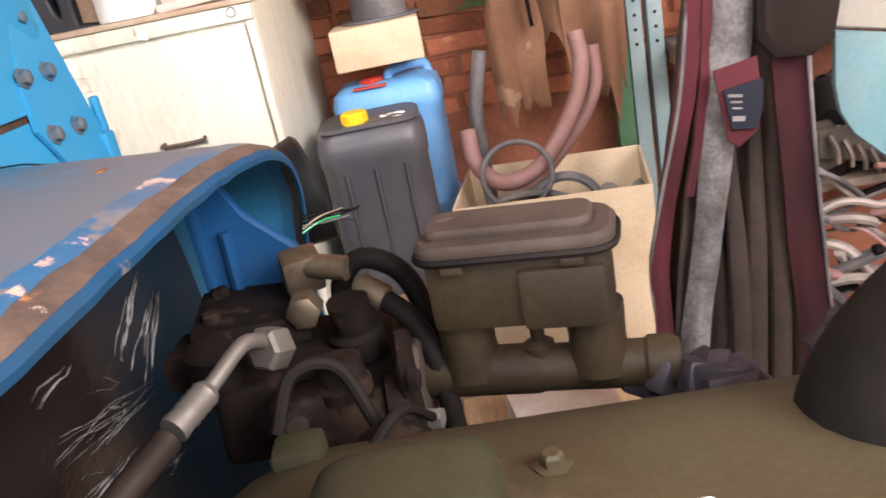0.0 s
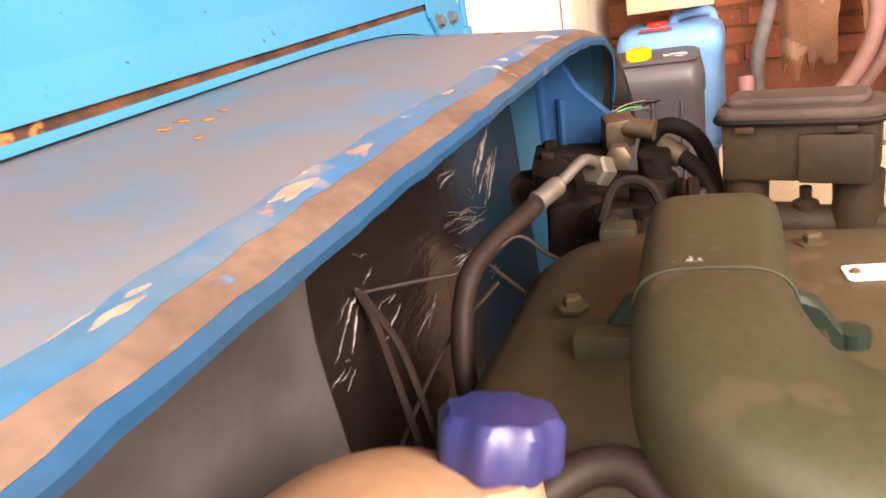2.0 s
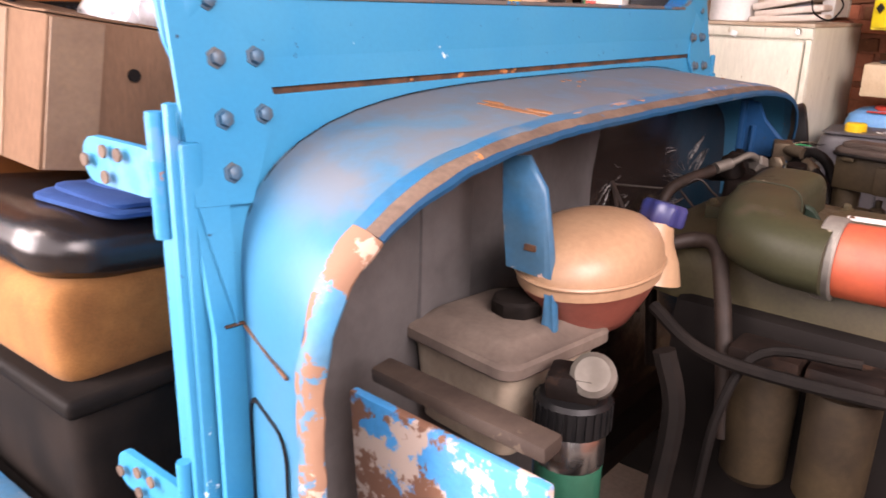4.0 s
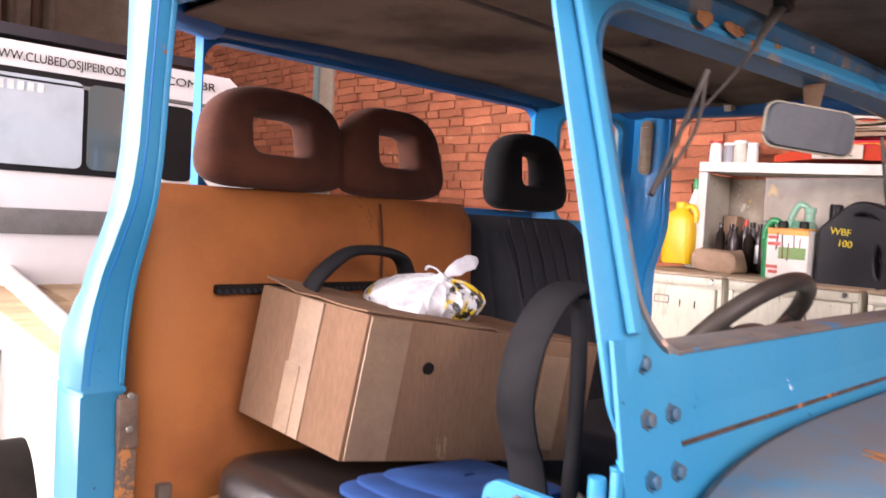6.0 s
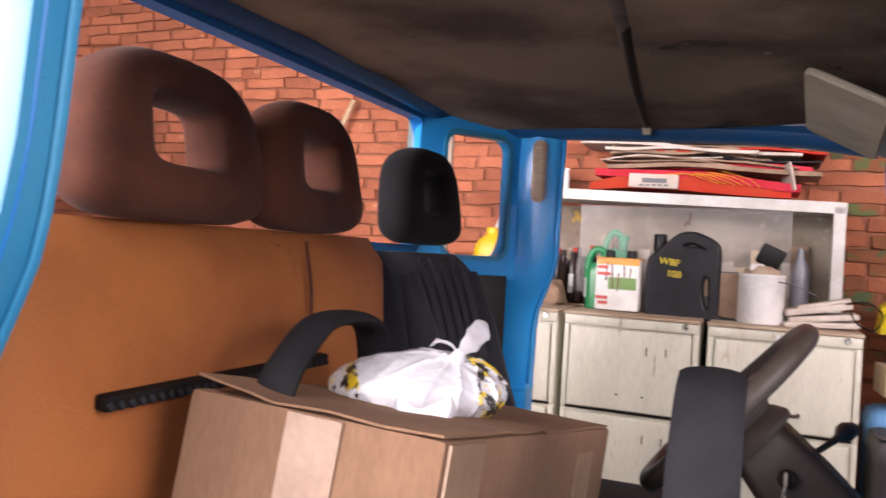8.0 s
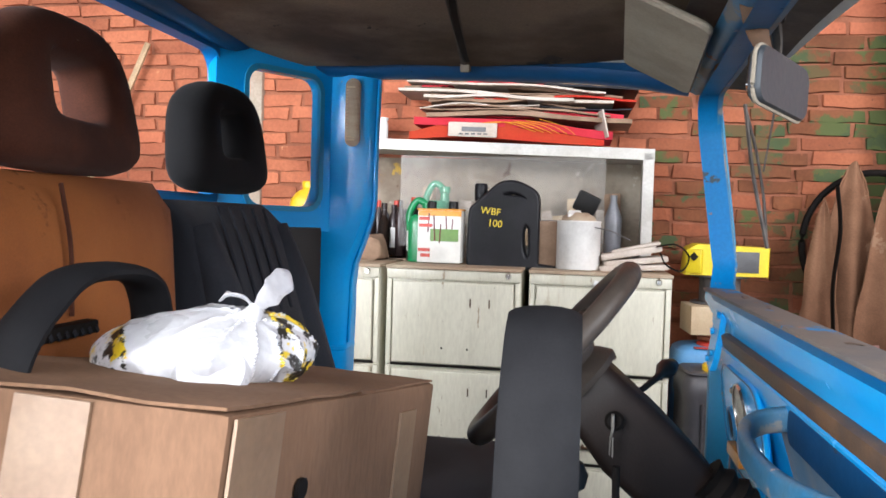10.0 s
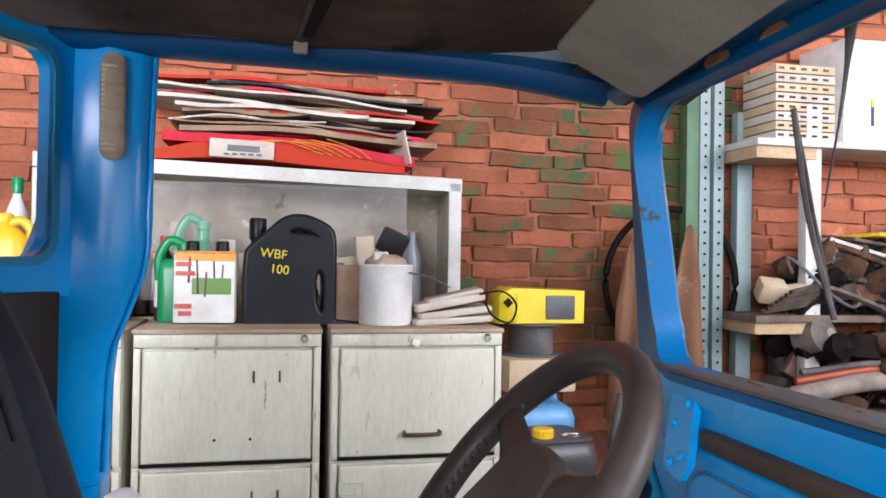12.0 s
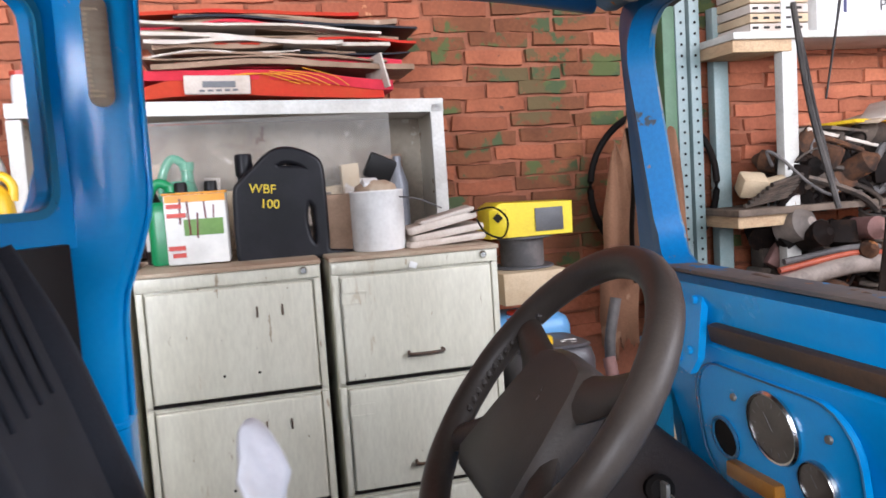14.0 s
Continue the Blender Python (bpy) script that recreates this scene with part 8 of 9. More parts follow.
hose_box = thing("hose_carton", "open pale carton full of old hoses and pipe fittings", "box", (0.6, 1.75, 0.35))
hb_m = pose(0.585, 1.70, 0.525) @ pose(0, 0, 0, 0, 0, -8)
for c, s in (((0, -0.17, 0), (0.46, 0.006, 0.50)), ((0, 0.17, 0), (0.46, 0.006, 0.50)), ((-0.23, 0, 0), (0.006, 0.34, 0.50)), ((0.23, 0, 0), (0.006, 0.34, 0.50)), ((0, 0, -0.247), (0.46, 0.34, 0.006))):
    part("carton_side", box(c, s, bev=0.001, m=hb_m), card_pale, hose_box)
for k in range(3):
    part("lettering_bar", box((-0.12 + 0.07 * k, -0.174, 0.02), (0.05, 0.002, 0.05), m=hb_m), print_dark, hose_box, "dark printed lettering bar")
single("carton_plinth", box((0.585, 1.72, 0.135), (0.5, 0.4, 0.27), bev=0.01), wood_pale, "low wooden platform under the hose carton", "platform")
hoop = [(0.398, 1.73, 0.92), (0.405, 1.70, 0.84), (0.46, 1.68, 0.785), (0.545, 1.68, 0.80), (0.62, 1.71, 0.866), (0.68, 1.75, 0.95), (0.705, 1.78, 1.03), (0.70, 1.80, 1.10)]
single("pink_hose", tube([Vector(p) for p in hoop], 0.021, 12, 8), hose_pink, "thick faded pink rubber hose bending out of the carton", "hose", "old hoses")
single("pink_hose", tube([Vector(p) for p in ((0.50, 1.76, 0.70), (0.60, 1.77, 0.79), (0.68, 1.78, 0.87), (0.735, 1.80, 0.96), (0.74, 1.81, 1.06))], 0.018, 12, 8), hose_pink, "thick faded pink rubber hose bending out of the carton", "hose", "old hoses")
single("grey_hose", tube([Vector(p) for p in ((0.43, 1.76, 0.66), (0.425, 1.77, 0.86), (0.43, 1.78, 0.97), (0.462, 1.79, 1.10))], 0.018, 12, 6), hose_grey, "grey rubber hose standing in the carton", "hose", "old hoses")
single("grey_hose", tube([Vector((0.50 + 0.085 * math.cos(a), 1.64 + 0.03 * math.sin(a), 0.81 + 0.075 * math.sin(a))) for a in np.linspace(-0.9, 3.9, 12)], 0.007, 8, 4), hose_grey, "coil of thin grey hose in the carton", "hose", "old hoses")
single("grey_hose", tube([hb_m @ Vector((0.03 + 0.09 * math.cos(a), -0.06 + 0.04 * math.sin(a), 0.17 + 0.08 * math.sin(a))) for a in np.linspace(-0.5, 3.8, 10)], 0.013, 8, 4), hose_grey, "ribbed grey hose in the carton", "hose", "old hoses")
single("grey_hose", tube([hb_m @ Vector((-0.06 + 0.12 * math.cos(a), -0.09 + 0.03 * math.sin(a), 0.18 + 0.05 * math.sin(a))) for a in np.linspace(0.3, 3.3, 10)], 0.010, 8, 4), hose_grey, "bent grey hose in the carton", "hose", "old hoses")
fit_ = thing("pipe_fitting", "bundle of grey plastic pipe fittings in the carton", "fitting", hb_m @ Vector((0.14, -0.08, 0.16)))
for p, rx, ry in (((0.13, -0.08, 0.20), 30, 20), ((0.17, -0.06, 0.18), 60, 70), ((0.14, -0.1, 0.14), 80, 10), ((0.19, -0.1, 0.21), 10, 60)):
    part("fitting_elbow", lathe([(0.016, -0.035), (0.022, -0.03), (0.022, -0.012), (0.017, -0.01), (0.017, 0.012), (0.022, 0.015), (0.022, 0.032), (0.012, 0.034)], hb_m @ Matrix.Translation(p) @ pose(0, 0, 0, rx, ry, 0), 14), hose_grey, fit_)

# hides hanging on the wall
HX, HZ, HR = 0.795, 1.45, 0.262
def hide(cx, half, low, top, y, seed, folds, label):
    """A hide hung from one point, falling in folds that open towards its torn edge."""
    bm = bmesh.new()
    rows = []
    n = 48
    for k in range(26):
        v = k / 25
        wide = half * (0.22 + 0.78 * min(1.0, v * 1.5) ** 0.7)
        row = []
        for i in range(n + 1):
            e = 2 * i / n - 1
            edge = 0.02 * v * noise.noise(Vector((v * 5, seed, e))) * abs(e) ** 3
            fold = math.sin(e * folds + seed + 0.8 * noise.noise(Vector((v * 2, e, seed))))
            torn = v**4 * (0.10 * noise.noise(Vector((e * 3.1, seed, 2))) + 0.035 * noise.noise(Vector((e * 13, seed, 5))))
            row.append((cx + wide * e + edge, y - 0.028 * (0.3 + 0.7 * v) * fold + 0.05 * v * e * e, top + (low - top) * v + torn - 0.05 * (1 - v) * e * e))
        rows.append(row)
    return part("hide_panel", thicken(add_grid(bm, rows), 0.004), leather, hides, label)


hides = thing("leather_hide", "brown suede hides with torn lower edges hanging together", "leather", (0.7, 1.98, 1.75))
hide(0.68, 0.125, 1.03, 1.76, 2.0, 1.3, 5.0, "wide suede panel")
hide(0.565, 0.072, 0.90, 1.62, 1.95, 4.1, 3.2, "long narrow suede panel")
hide(0.775, 0.082, 0.89, 1.66, 1.94, 6.5, 3.6, "suede panel with torn edge")
part("hide_strap", tube([(0.60, 1.925, 1.66), (0.615, 1.92, 1.50), (0.60, 1.925, 1.3), (0.61, 1.93, 1.12)], 0.016, 8, 5, flat=0.35, up=(1, 0, 0)), rubber, hides, "dark strip between the suede panels")
single("rubber_hoop", tube([Vector((HX + HR * math.cos(a), 2.10, HZ + HR * 1.05 * math.sin(a))) for a in np.linspace(0, 2 * math.pi, 26, endpoint=False)], 0.013, 8, 2, closed=True), rubber, "black rubber hoop hanging behind the hides", "hoop")

# steel uprights
for k, (x, mt) in enumerate(((0.855, green_steel), (0.905, teal_steel), (0.962, teal_steel))):
    up = thing("steel_upright", "perforated pale steel rack upright" if mt is teal_steel else "green painted steel upright", "upright", (x, 2.1, 0), "rack uprights")
    part("upright_web", box((x, 2.09, 1.5), (0.042 if k else 0.05, 0.05, 3.0), bev=0.003), mt, up)
    if k:
        bm = bmesh.new()
        for q in range(42):
            add_lathe(bm, [(0.005, 0), (0.005, 0.002)], pose(x, 2.0635, 1.0 + q * 0.04, 90, 0, 0), 8)
        tagged(part("upright_hole", bm, black_void, up), kind="stuff")

# ---- storage rack beyond the windscreen ----
rack = thing("storage_rack", "rough timber and steel rack crammed with spare parts", "rack", (1.7, 1.9, 0))
for x, y, mt in ((1.235, 1.92, white_paint), (1.09, 2.12, teal_steel), (2.35, 1.92, white_paint), (2.35, 2.12, teal_steel)):
    part("rack_post", box((x, y, 1.05), (0.062, 0.045, 2.1), bev=0.004), mt, rack)
for z, mt in ((0.55, wood_pale), (0.98, wood_pale), (1.335, wood_pale), (1.955, wood_pale)):
    sh = part("rack_shelf", box((1.70, 2.02, z), (1.42, 0.30, 0.025), bev=0.003), white_paint if z > 1.5 else rack_board, rack)
    part("shelf_batten", box((1.12, 2.0, z - 0.03), (0.24, 0.22, 0.05), bev=0.003), mt, sh, "bare wooden cross batten")
rng = random.Random(7)


def clutter(zone, count, sizes, mats, name, label, cat):
    for k in range(count):
        x, y, z = (rng.uniform(*zone[i]) for i in range(3))
        s = [rng.uniform(*sizes) for _ in range(3)]
        kind = k % 3
        rot = (rng.uniform(-30, 30), rng.uniform(-30, 30), rng.uniform(0, 180))
        if kind == 0:
            b = box((x, y, z), s, rot=rot, bev=min(s) * 0.2)
        elif kind == 1:
            r = s[0] * 0.5
            b = lathe([(r * 0.6, 0), (r, r * 0.1), (r, s[1]), (r * 0.7, s[1] * 1.1), (r * 0.3, s[1] * 1.3), (0, s[1] * 1.3)], pose(x, y, z, rot[0] * 3, rot[1] * 3, 0), 14)
        else:
            pts = [Vector((x, y, z)) + Vector((rng.uniform(-1, 1) * 0.12, rng.uniform(-0.4, 0.4) * 0.12, rng.uniform(-0.3, 0.5) * 0.12)) for _ in range(5)]
            b = tube(pts, s[0] * 0.12, 7, 5)
        single(name, b, mats[k % len(mats)], label, cat, "spare parts on the rack")


clutter(((1.28, 1.75), (1.92, 2.08), (1.36, 1.60)), 46, (0.05, 0.13), (clutter_grey, rubber, iron, hose_grey), "spare_part", "dusty spare car part on the rack", "car part")
cab_rng = random.Random(21)
for k in range(26):
    q = Vector((cab_rng.uniform(1.26, 1.62), cab_rng.uniform(1.88, 1.96), cab_rng.uniform(1.40, 1.56)))
    pts = [q + Vector((0.16 * math.cos(a * 1.3 + k) * (0.6 + 0.4 * math.sin(k)), 0.03 * math.sin(a + k), 0.07 * math.sin(a * (1 + k % 2)) - 0.02 * a)) for a in np.linspace(0, 3.6, 7)]
    single("cable_tangle", tube(pts, cab_rng.choice((0.004, 0.006, 0.010, 0.014)), 7, 5), (rubber, iron, clutter_grey, hose_grey)[k % 4], "tangled grimy cable heaped on the rack shelf", "cable", "cables on the rack")
clutter(((1.1, 1.3), (1.95, 2.1), (1.36, 1.46)), 5, (0.05, 0.1), (card_pale, clutter_grey), "spare_part", "dusty spare car part on the rack", "car part")
clutter(((1.27, 1.72), (1.88, 1.98), (1.37, 1.54)), 33, (0.05, 0.12), (iron, rubber, clutter_grey, rust_dark), "spare_part", "grimy spare car part heaped on the rack", "car part")
clutter(((1.27, 1.80), (1.88, 1.98), (1.01, 1.24)), 30, (0.06, 0.12), (iron, rubber, clutter_grey, rust_dark), "spare_part", "grimy spare car part heaped on the rack", "car part")
clutter(((1.75, 2.3), (1.92, 2.08), (1.36, 1.6)), 26, (0.06, 0.14), (clutter_grey, rubber, iron), "spare_part", "dusty spare car part on the rack", "car part")
clutter(((1.12, 1.8), (1.90, 2.08), (1.01, 1.26)), 36, (0.06, 0.14), (clutter_grey, heap_pale, iron, hose_pink, rubber), "spare_part", "dusty spare car part on the rack", "car part")
clutter(((1.1, 2.2), (1.90, 2.08), (0.58, 0.84)), 22, (0.08, 0.16), (clutter_grey, iron, rubber, hose_grey), "spare_part", "dusty spare car part on the rack", "car part")
for k in range(7):
    single("metal_bar", tube([(1.02 + 0.01 * k, 1.88 - 0.012 * k, 1.36 + 0.012 * k), (1.4, 1.92, 1.40 + 0.012 * k), (1.7, 1.95, 1.38 + 0.01 * k)], 0.008, 7, 4), clutter_grey, "dark bent metal rod poking out of the rack", "rod", "rods on the rack")
for k in range(5):
    single("folded_sheet", rumple(box((1.45 + 0.06 * k, 1.95, 1.58 + 0.025 * k), (0.32, 0.14, 0.012), rot=(8 * math.sin(k * 3), 14 - 7 * k, 10 * k), bev=0.003), 0.012, 10), (white_card, clutter_grey, yellow_plastic, cab_top, white_card)[k], "folded sheet trim piece on the rack", "trim", "trim pieces")
for k in range(6):
    single("brake_ring", tube([Vector((1.62 + 0.1 * math.cos(a), 1.88, 1.21 + 0.018 * k + 0.02 * math.sin(a))) + Vector((0, 0.06 * math.sin(a), 0)) for a in np.linspace(0, 2 * math.pi, 18, endpoint=False)], 0.007, 7, 1, closed=True), clutter_grey, "stacked metal ring on the rack", "ring", "stacked rings")
for k in range(4):
    single("wrapped_pipe", tube([(1.1 + 0.02 * k, 1.86, 1.06 + 0.03 * k), (1.5, 1.84, 1.12 + 0.02 * k), (1.9, 1.86, 1.02 + 0.03 * k)], 0.035 if k == 0 else 0.012, 10, 5), heap_pale if k == 0 else (hose_pink, red_silicone, hose_grey)[k - 1], "long wrapped pipe on the rack", "pipe", "pipes on the rack")
# heap of hoses and trim on the floor under the rack
heap_rng = random.Random(33)
for k in range(34):
    x0, z0 = heap_rng.uniform(1.25, 1.6), 0.10 + 0.56 * (k / 34) * heap_rng.uniform(0.6, 1.0)
    y0_ = 1.90 - 0.05 * heap_rng.random()
    l_, a0 = heap_rng.uniform(0.16, 0.34), heap_rng.uniform(-0.9, 0.5)
    pts = [(x0 - l_ * 0.5 * math.cos(a0) + l_ * e * math.cos(a0), y0_ - 0.05 * math.sin(e * 3 + k), z0 + 0.06 + l_ * (e - 0.5) * math.sin(a0) * 0.8 + 0.04 * math.sin(e * (2 + k % 4) + k)) for e in np.linspace(0, 1, 6)]
    single("heaped_hose", tube(pts, heap_rng.choice((0.006, 0.008, 0.011, 0.016)), 8, 4), (heap_pale, heap_pale, hose_grey, hose_pink, rubber)[k % 5], "dusty old hose in the heap below the rack", "hose", "heaped hoses")
trim_ob = thing("ribbed_trim", "grey ribbed plastic trim lying on the hose heap", "trim", (1.40, 1.86, 0.62))
part("trim_panel", rumple(prism([(-0.10, 0.06), (0.02, 0.065), (0.13, -0.02), (0.12, -0.07), (-0.03, -0.03), (-0.10, -0.015)], 0.02, Matrix(((1, 0, 0, 1.405), (0, 0, 1, 1.84), (0, 1, 0, 0.66), (0, 0, 0, 1))), 0.004), 0.004, 14), clutter_grey, trim_ob)
for k in range(5):
    part("trim_rib", tube([(1.33 + 0.035 * k, 1.825, 0.71 - 0.018 * k), (1.345 + 0.035 * k, 1.815, 0.67 - 0.018 * k), (1.35 + 0.035 * k, 1.82, 0.63 - 0.014 * k)], 0.007, 6, 3), clutter_grey, trim_ob)
# boxed stock on the top shelf
for k in range(8):
    bx = thing("parts_tray", "flat pale parts tray with punched ends", "tray", (1.16, 1.97, 1.97 + 0.035 * k), "stacked trays")
    part("tray_body", box((1.20, 2.0, 1.985 + 0.034 * k), (0.24, 0.2, 0.030), bev=0.003), card_pale if k % 2 else white_card, bx)
    for q in range(5):
        part("tray_slot", box((1.10 + 0.045 * q, 1.8985, 1.985 + 0.034 * k), (0.022, 0.003, 0.008)), rust_edge if k > 4 else print_dark, bx)
wbox = thing("white_carton", "large white carton with worn print, on the rack's top shelf", "box", (1.75, 2.0, 1.97))
part("carton_body", box((1.75, 2.03, 2.16), (0.78, 0.25, 0.38), bev=0.005), label_white, wbox)
lettering("PE", pose(1.66, 1.903, 2.04, 90, 0, 0), 0.06, hose_grey, wbox, "carton_letters")
part("carton_stripe", box((1.48, 1.9035, 2.08), (0.012, 0.003, 0.09)), cap_blue, wbox)
part("carton_stripe", box((1.48, 1.9032, 2.12), (0.012, 0.003, 0.03)), yellow_case, wbox)

# ---- jacket on a hanger ----
jacket = thing("hanging_jacket", "maroon jacket hung open to show its brown fleece lining", "jacket", (0.80, 0.95, 1.32))


def cloth_panel(left, right, y, seed, n=20, folds=0.008, waves=60.0, bow=0.0, thick=0.006):
    """A hanging cloth between two edges given as (x, z) from the top down, in soft upright folds."""
    bm = bmesh.new()
    rows = []
    lz, rz_ = [p[1] for p in left][::-1], [p[1] for p in right][::-1]
    lx, rx_ = [p[0] for p in left][::-1], [p[0] for p in right][::-1]
    for k in range(34):
        v = k / 33
        za, zb = left[0][1] + (left[-1][1] - left[0][1]) * v, right[0][1] + (right[-1][1] - right[0][1]) * v
        xa, xb = float(np.interp(za, lz, lx)), float(np.interp(zb, rz_, rx_))
        row = []
        for i in range(n + 1):
            e = i / n
            x = xa + (xb - xa) * e + 0.004 * noise.noise(Vector((v * 4, seed, 0)))
            w = math.sin(x * waves + seed + 1.2 * noise.noise(Vector((v * 1.4, e * 2, seed))))
            row.append((x, y - bow * math.sin(math.pi * e) - folds * w * (0.5 + 0.5 * v) + 0.004 * noise.noise(Vector((x * 40, v * 12, seed))), za + (zb - za) * e))
        rows.append(row)
    return thicken(add_grid(bm, rows), thick)


J_L = [(0.752, 1.37), (0.738, 1.22), (0.716, 1.08), (0.678, 0.94), (0.652, 0.82), (0.656, 0.70), (0.65, 0.52)]
J_R = [(0.90, 1.37), (0.905, 1.22), (0.908, 1.11), (0.917, 0.94), (0.932, 0.75), (0.945, 0.62), (0.95, 0.50)]
off = lambda pts, d, d2=None: [(x + d + ((d if d2 is None else d2) - d) * k / (len(pts) - 1), z) for k, (x, z) in enumerate(pts)]
part("jacket_back", cloth_panel(off(J_L, 0.012), off(J_R, -0.008), 0.985, 0.5, 44, 0.009, 66, thick=0.008), coat_lining, jacket, "brown fleece lining")
part("jacket_front", cloth_panel(J_L, off(J_L, 0.026, 0.03), 0.935, 1.0, 8, 0.004), coat_red, jacket, "maroon front edge with a zip")
part("jacket_facing", cloth_panel(off(J_L[:4], 0.02, 0.036), off(J_L[:4], 0.034, 0.05), 0.928, 3.3, 6, 0.003), coat_red, jacket, "narrow maroon facing")
part("jacket_front", cloth_panel(off(J_R, -0.058, -0.05), J_R, 0.94, 2.0, 10, 0.006), coat_wine, jacket, "dark maroon inner side")
part("lining_fold", cloth_panel([(0.775, 1.36), (0.758, 1.12), (0.715, 0.9), (0.69, 0.69), (0.68, 0.52)], [(0.80, 1.36), (0.775, 1.12), (0.735, 0.9), (0.70, 0.69), (0.69, 0.52)], 0.95, 4.4, 8, 0.006), coat_lining, jacket)
part("fleece_edge", cloth_panel([(0.776, 1.36), (0.763, 1.14), (0.736, 0.90), (0.696, 0.69), (0.68, 0.5)], [(0.84, 1.36), (0.825, 1.14), (0.772, 0.90), (0.735, 0.69), (0.72, 0.5)], 0.938, 3.0, 16, 0.004, 40, 0.012), coat_fleece, jacket, "pale fleece band")
for xa, xb in ((0.80, 0.80), (0.84, 0.825), (0.868, 0.865)):
    part("lining_fold", tube([(xa, 0.972, 1.10), (xa - 0.004, 0.966, 0.98), ((xa + xb) / 2, 0.962, 0.84), (xb, 0.958, 0.70), (xb - 0.006, 0.96, 0.52)], [0.006, 0.012, 0.016, 0.018, 0.018], 10, 6, flat=0.7, up=(0, 1, 0)), coat_lining, jacket, "soft upright fold of the lining")
part("jacket_hood", rumple(prism([(0.83, 1.40), (0.95, 1.40), (0.953, 1.24), (0.935, 1.135), (0.905, 1.118), (0.85, 1.125), (0.826, 1.155)], 0.03, Matrix(((1, 0, 0, 0), (0, 0, 1, 0.905), (0, 1, 0, 0), (0, 0, 0, 1))), 0.008), 0.006, 12), hood_brown, jacket, "dark brown folded hood")
for edge, d in ((J_L, 0.003), (J_R, -0.003)):
    part("zip", tube([(x + d, 0.929, z) for x, z in edge[1:]], 0.0028, 6, 4), hose_grey, jacket, "grey zip teeth")
part("jacket_tab", prism([(-0.033, 0.052), (0.028, 0.062), (0.033, 0.0), (0.026, -0.042), (-0.004, -0.064), (-0.018, -0.05)], 0.004, Matrix(((1, 0, 0, 0.795), (0, 0, 1, 0.9), (0, 1, 0, 1.072), (0, 0, 0, 1))), 0.001), coat_red, jacket, "maroon hanging tab")
part("jacket_label", prism([(-0.024, 0.022), (0.031, 0.03), (0.031, -0.01), (0.02, -0.04), (-0.014, -0.036)], 0.003, Matrix(((1, 0, 0, 0.796), (0, 0, 1, 0.894), (0, 1, 0, 1.074), (0, 0, 0, 1))), 0.0005), navy_card, jacket, "dark sewn-in label")
for k, (w, h) in enumerate(((0.02, 0.004), (0.016, 0.0025), (0.014, 0.0025), (0.018, 0.007))):
    part("label_bar", box((0.788 + 0.001 * k, 0.8925, 1.086 - 0.009 * k - 0.006 * (k == 3)), (w, 0.0015, h), rot=(0, 10, 0)), hose_grey, jacket)
part("jacket_cord", tube([(0.82, 0.955, 1.36), (0.82, 0.955, 1.6), (0.82, 0.955, 4.58)], 0.004, 6, 0), hose_grey, jacket, "cord from the roof")
panel = thing("spare_body_panel", "two-tone teal and cream body panel hung on a cord", "panel", (1.12, 1.07, 0.9))
pm = Matrix(((1, 0, 0, 0), (0, 0, 1, 1.07), (0, 1, 0, 0), (0, 0, 0, 1)))
part("panel_sheet", rumple(prism([(1.003, 1.118), (1.003, 1.03), (1.012, 0.985), (1.035, 0.945), (1.09, 0.893), (1.16, 0.87), (1.25, 0.875), (1.26, 1.06)], 0.012, pm, 0.004), 0.003, 8), panel_teal, panel, "teal lower half")
part("panel_sheet", rumple(prism([(1.004, 1.121), (1.26, 1.063), (1.26, 1.30), (1.05, 1.32), (1.01, 1.29)], 0.011, pm, 0.004), 0.003, 8), panel_cream, panel, "cream upper half")
part("panel_crease", tube([(1.004, 1.06, 1.19), (1.12, 1.06, 1.205), (1.255, 1.06, 1.21)], 0.0025, 6, 3), rust_dark, panel, "dark pressed line")
part("panel_cord", tube([(1.12, 1.075, 1.30), (1.12, 1.075, 4.58)], 0.003, 6, 0), hose_grey, panel)

# low stool and cartons behind the engine
single("floor_carton", box((0.50, 1.2, 0.405), (0.21, 0.16, 0.10), rot=(0, 0, 10), bev=0.004), white_card, "small red and white carton on a workbench", "box")
single("low_bench", box((0.58, 1.20, 0.178), (0.6, 0.42, 0.356), bev=0.01), wood_pale, "low pale workbench under the truck's far side", "bench")

# ---- white off-roader behind the bed ----
jeep = thing("off_roader", "white off-road car with a hard top parked behind the bed", "car", (-3.6, -0.3, 0.4))
X0 = -2.95


Jm = Matrix(((0, 0, -1, X0), (1, 0, 0, 0), (0, 1, 0, 0), (0, 0, 0, 1)))
side = [(-2.6, 0.95), (0.62, 0.95), (0.66, 1.2), (0.64, 1.68), (0.60, 1.98), (0.56, 2.10), (0.48, 2.16), (-2.6, 2.16)]
part("car_body", prism(side, 1.5, Jm, 0.012), car_white, jeep)
part("car_roof", prism([(-2.6, 2.175), (0.36, 2.175), (0.39, 2.19), (0.34, 2.215), (-2.6, 2.23)], 1.52, Matrix.Translation((0.012, 0, 0)) @ Jm, 0.008), M("black_roof_rack", (0.03, 0.028, 0.035), 0.35, fine=160), jeep, "black roof rail")
part("roof_moulding", box((X0 + 0.006, -1.05, 2.012), (0.02, 3.1, 0.016), bev=0.004), car_grey, jeep)
part("side_window", prism(rounded(1.06, 0.40, 0.05, 5, -0.46, 1.855), 0.012, Matrix.Translation((0.012, 0, 0)) @ Jm), car_black, jeep, "dark window with black seal")
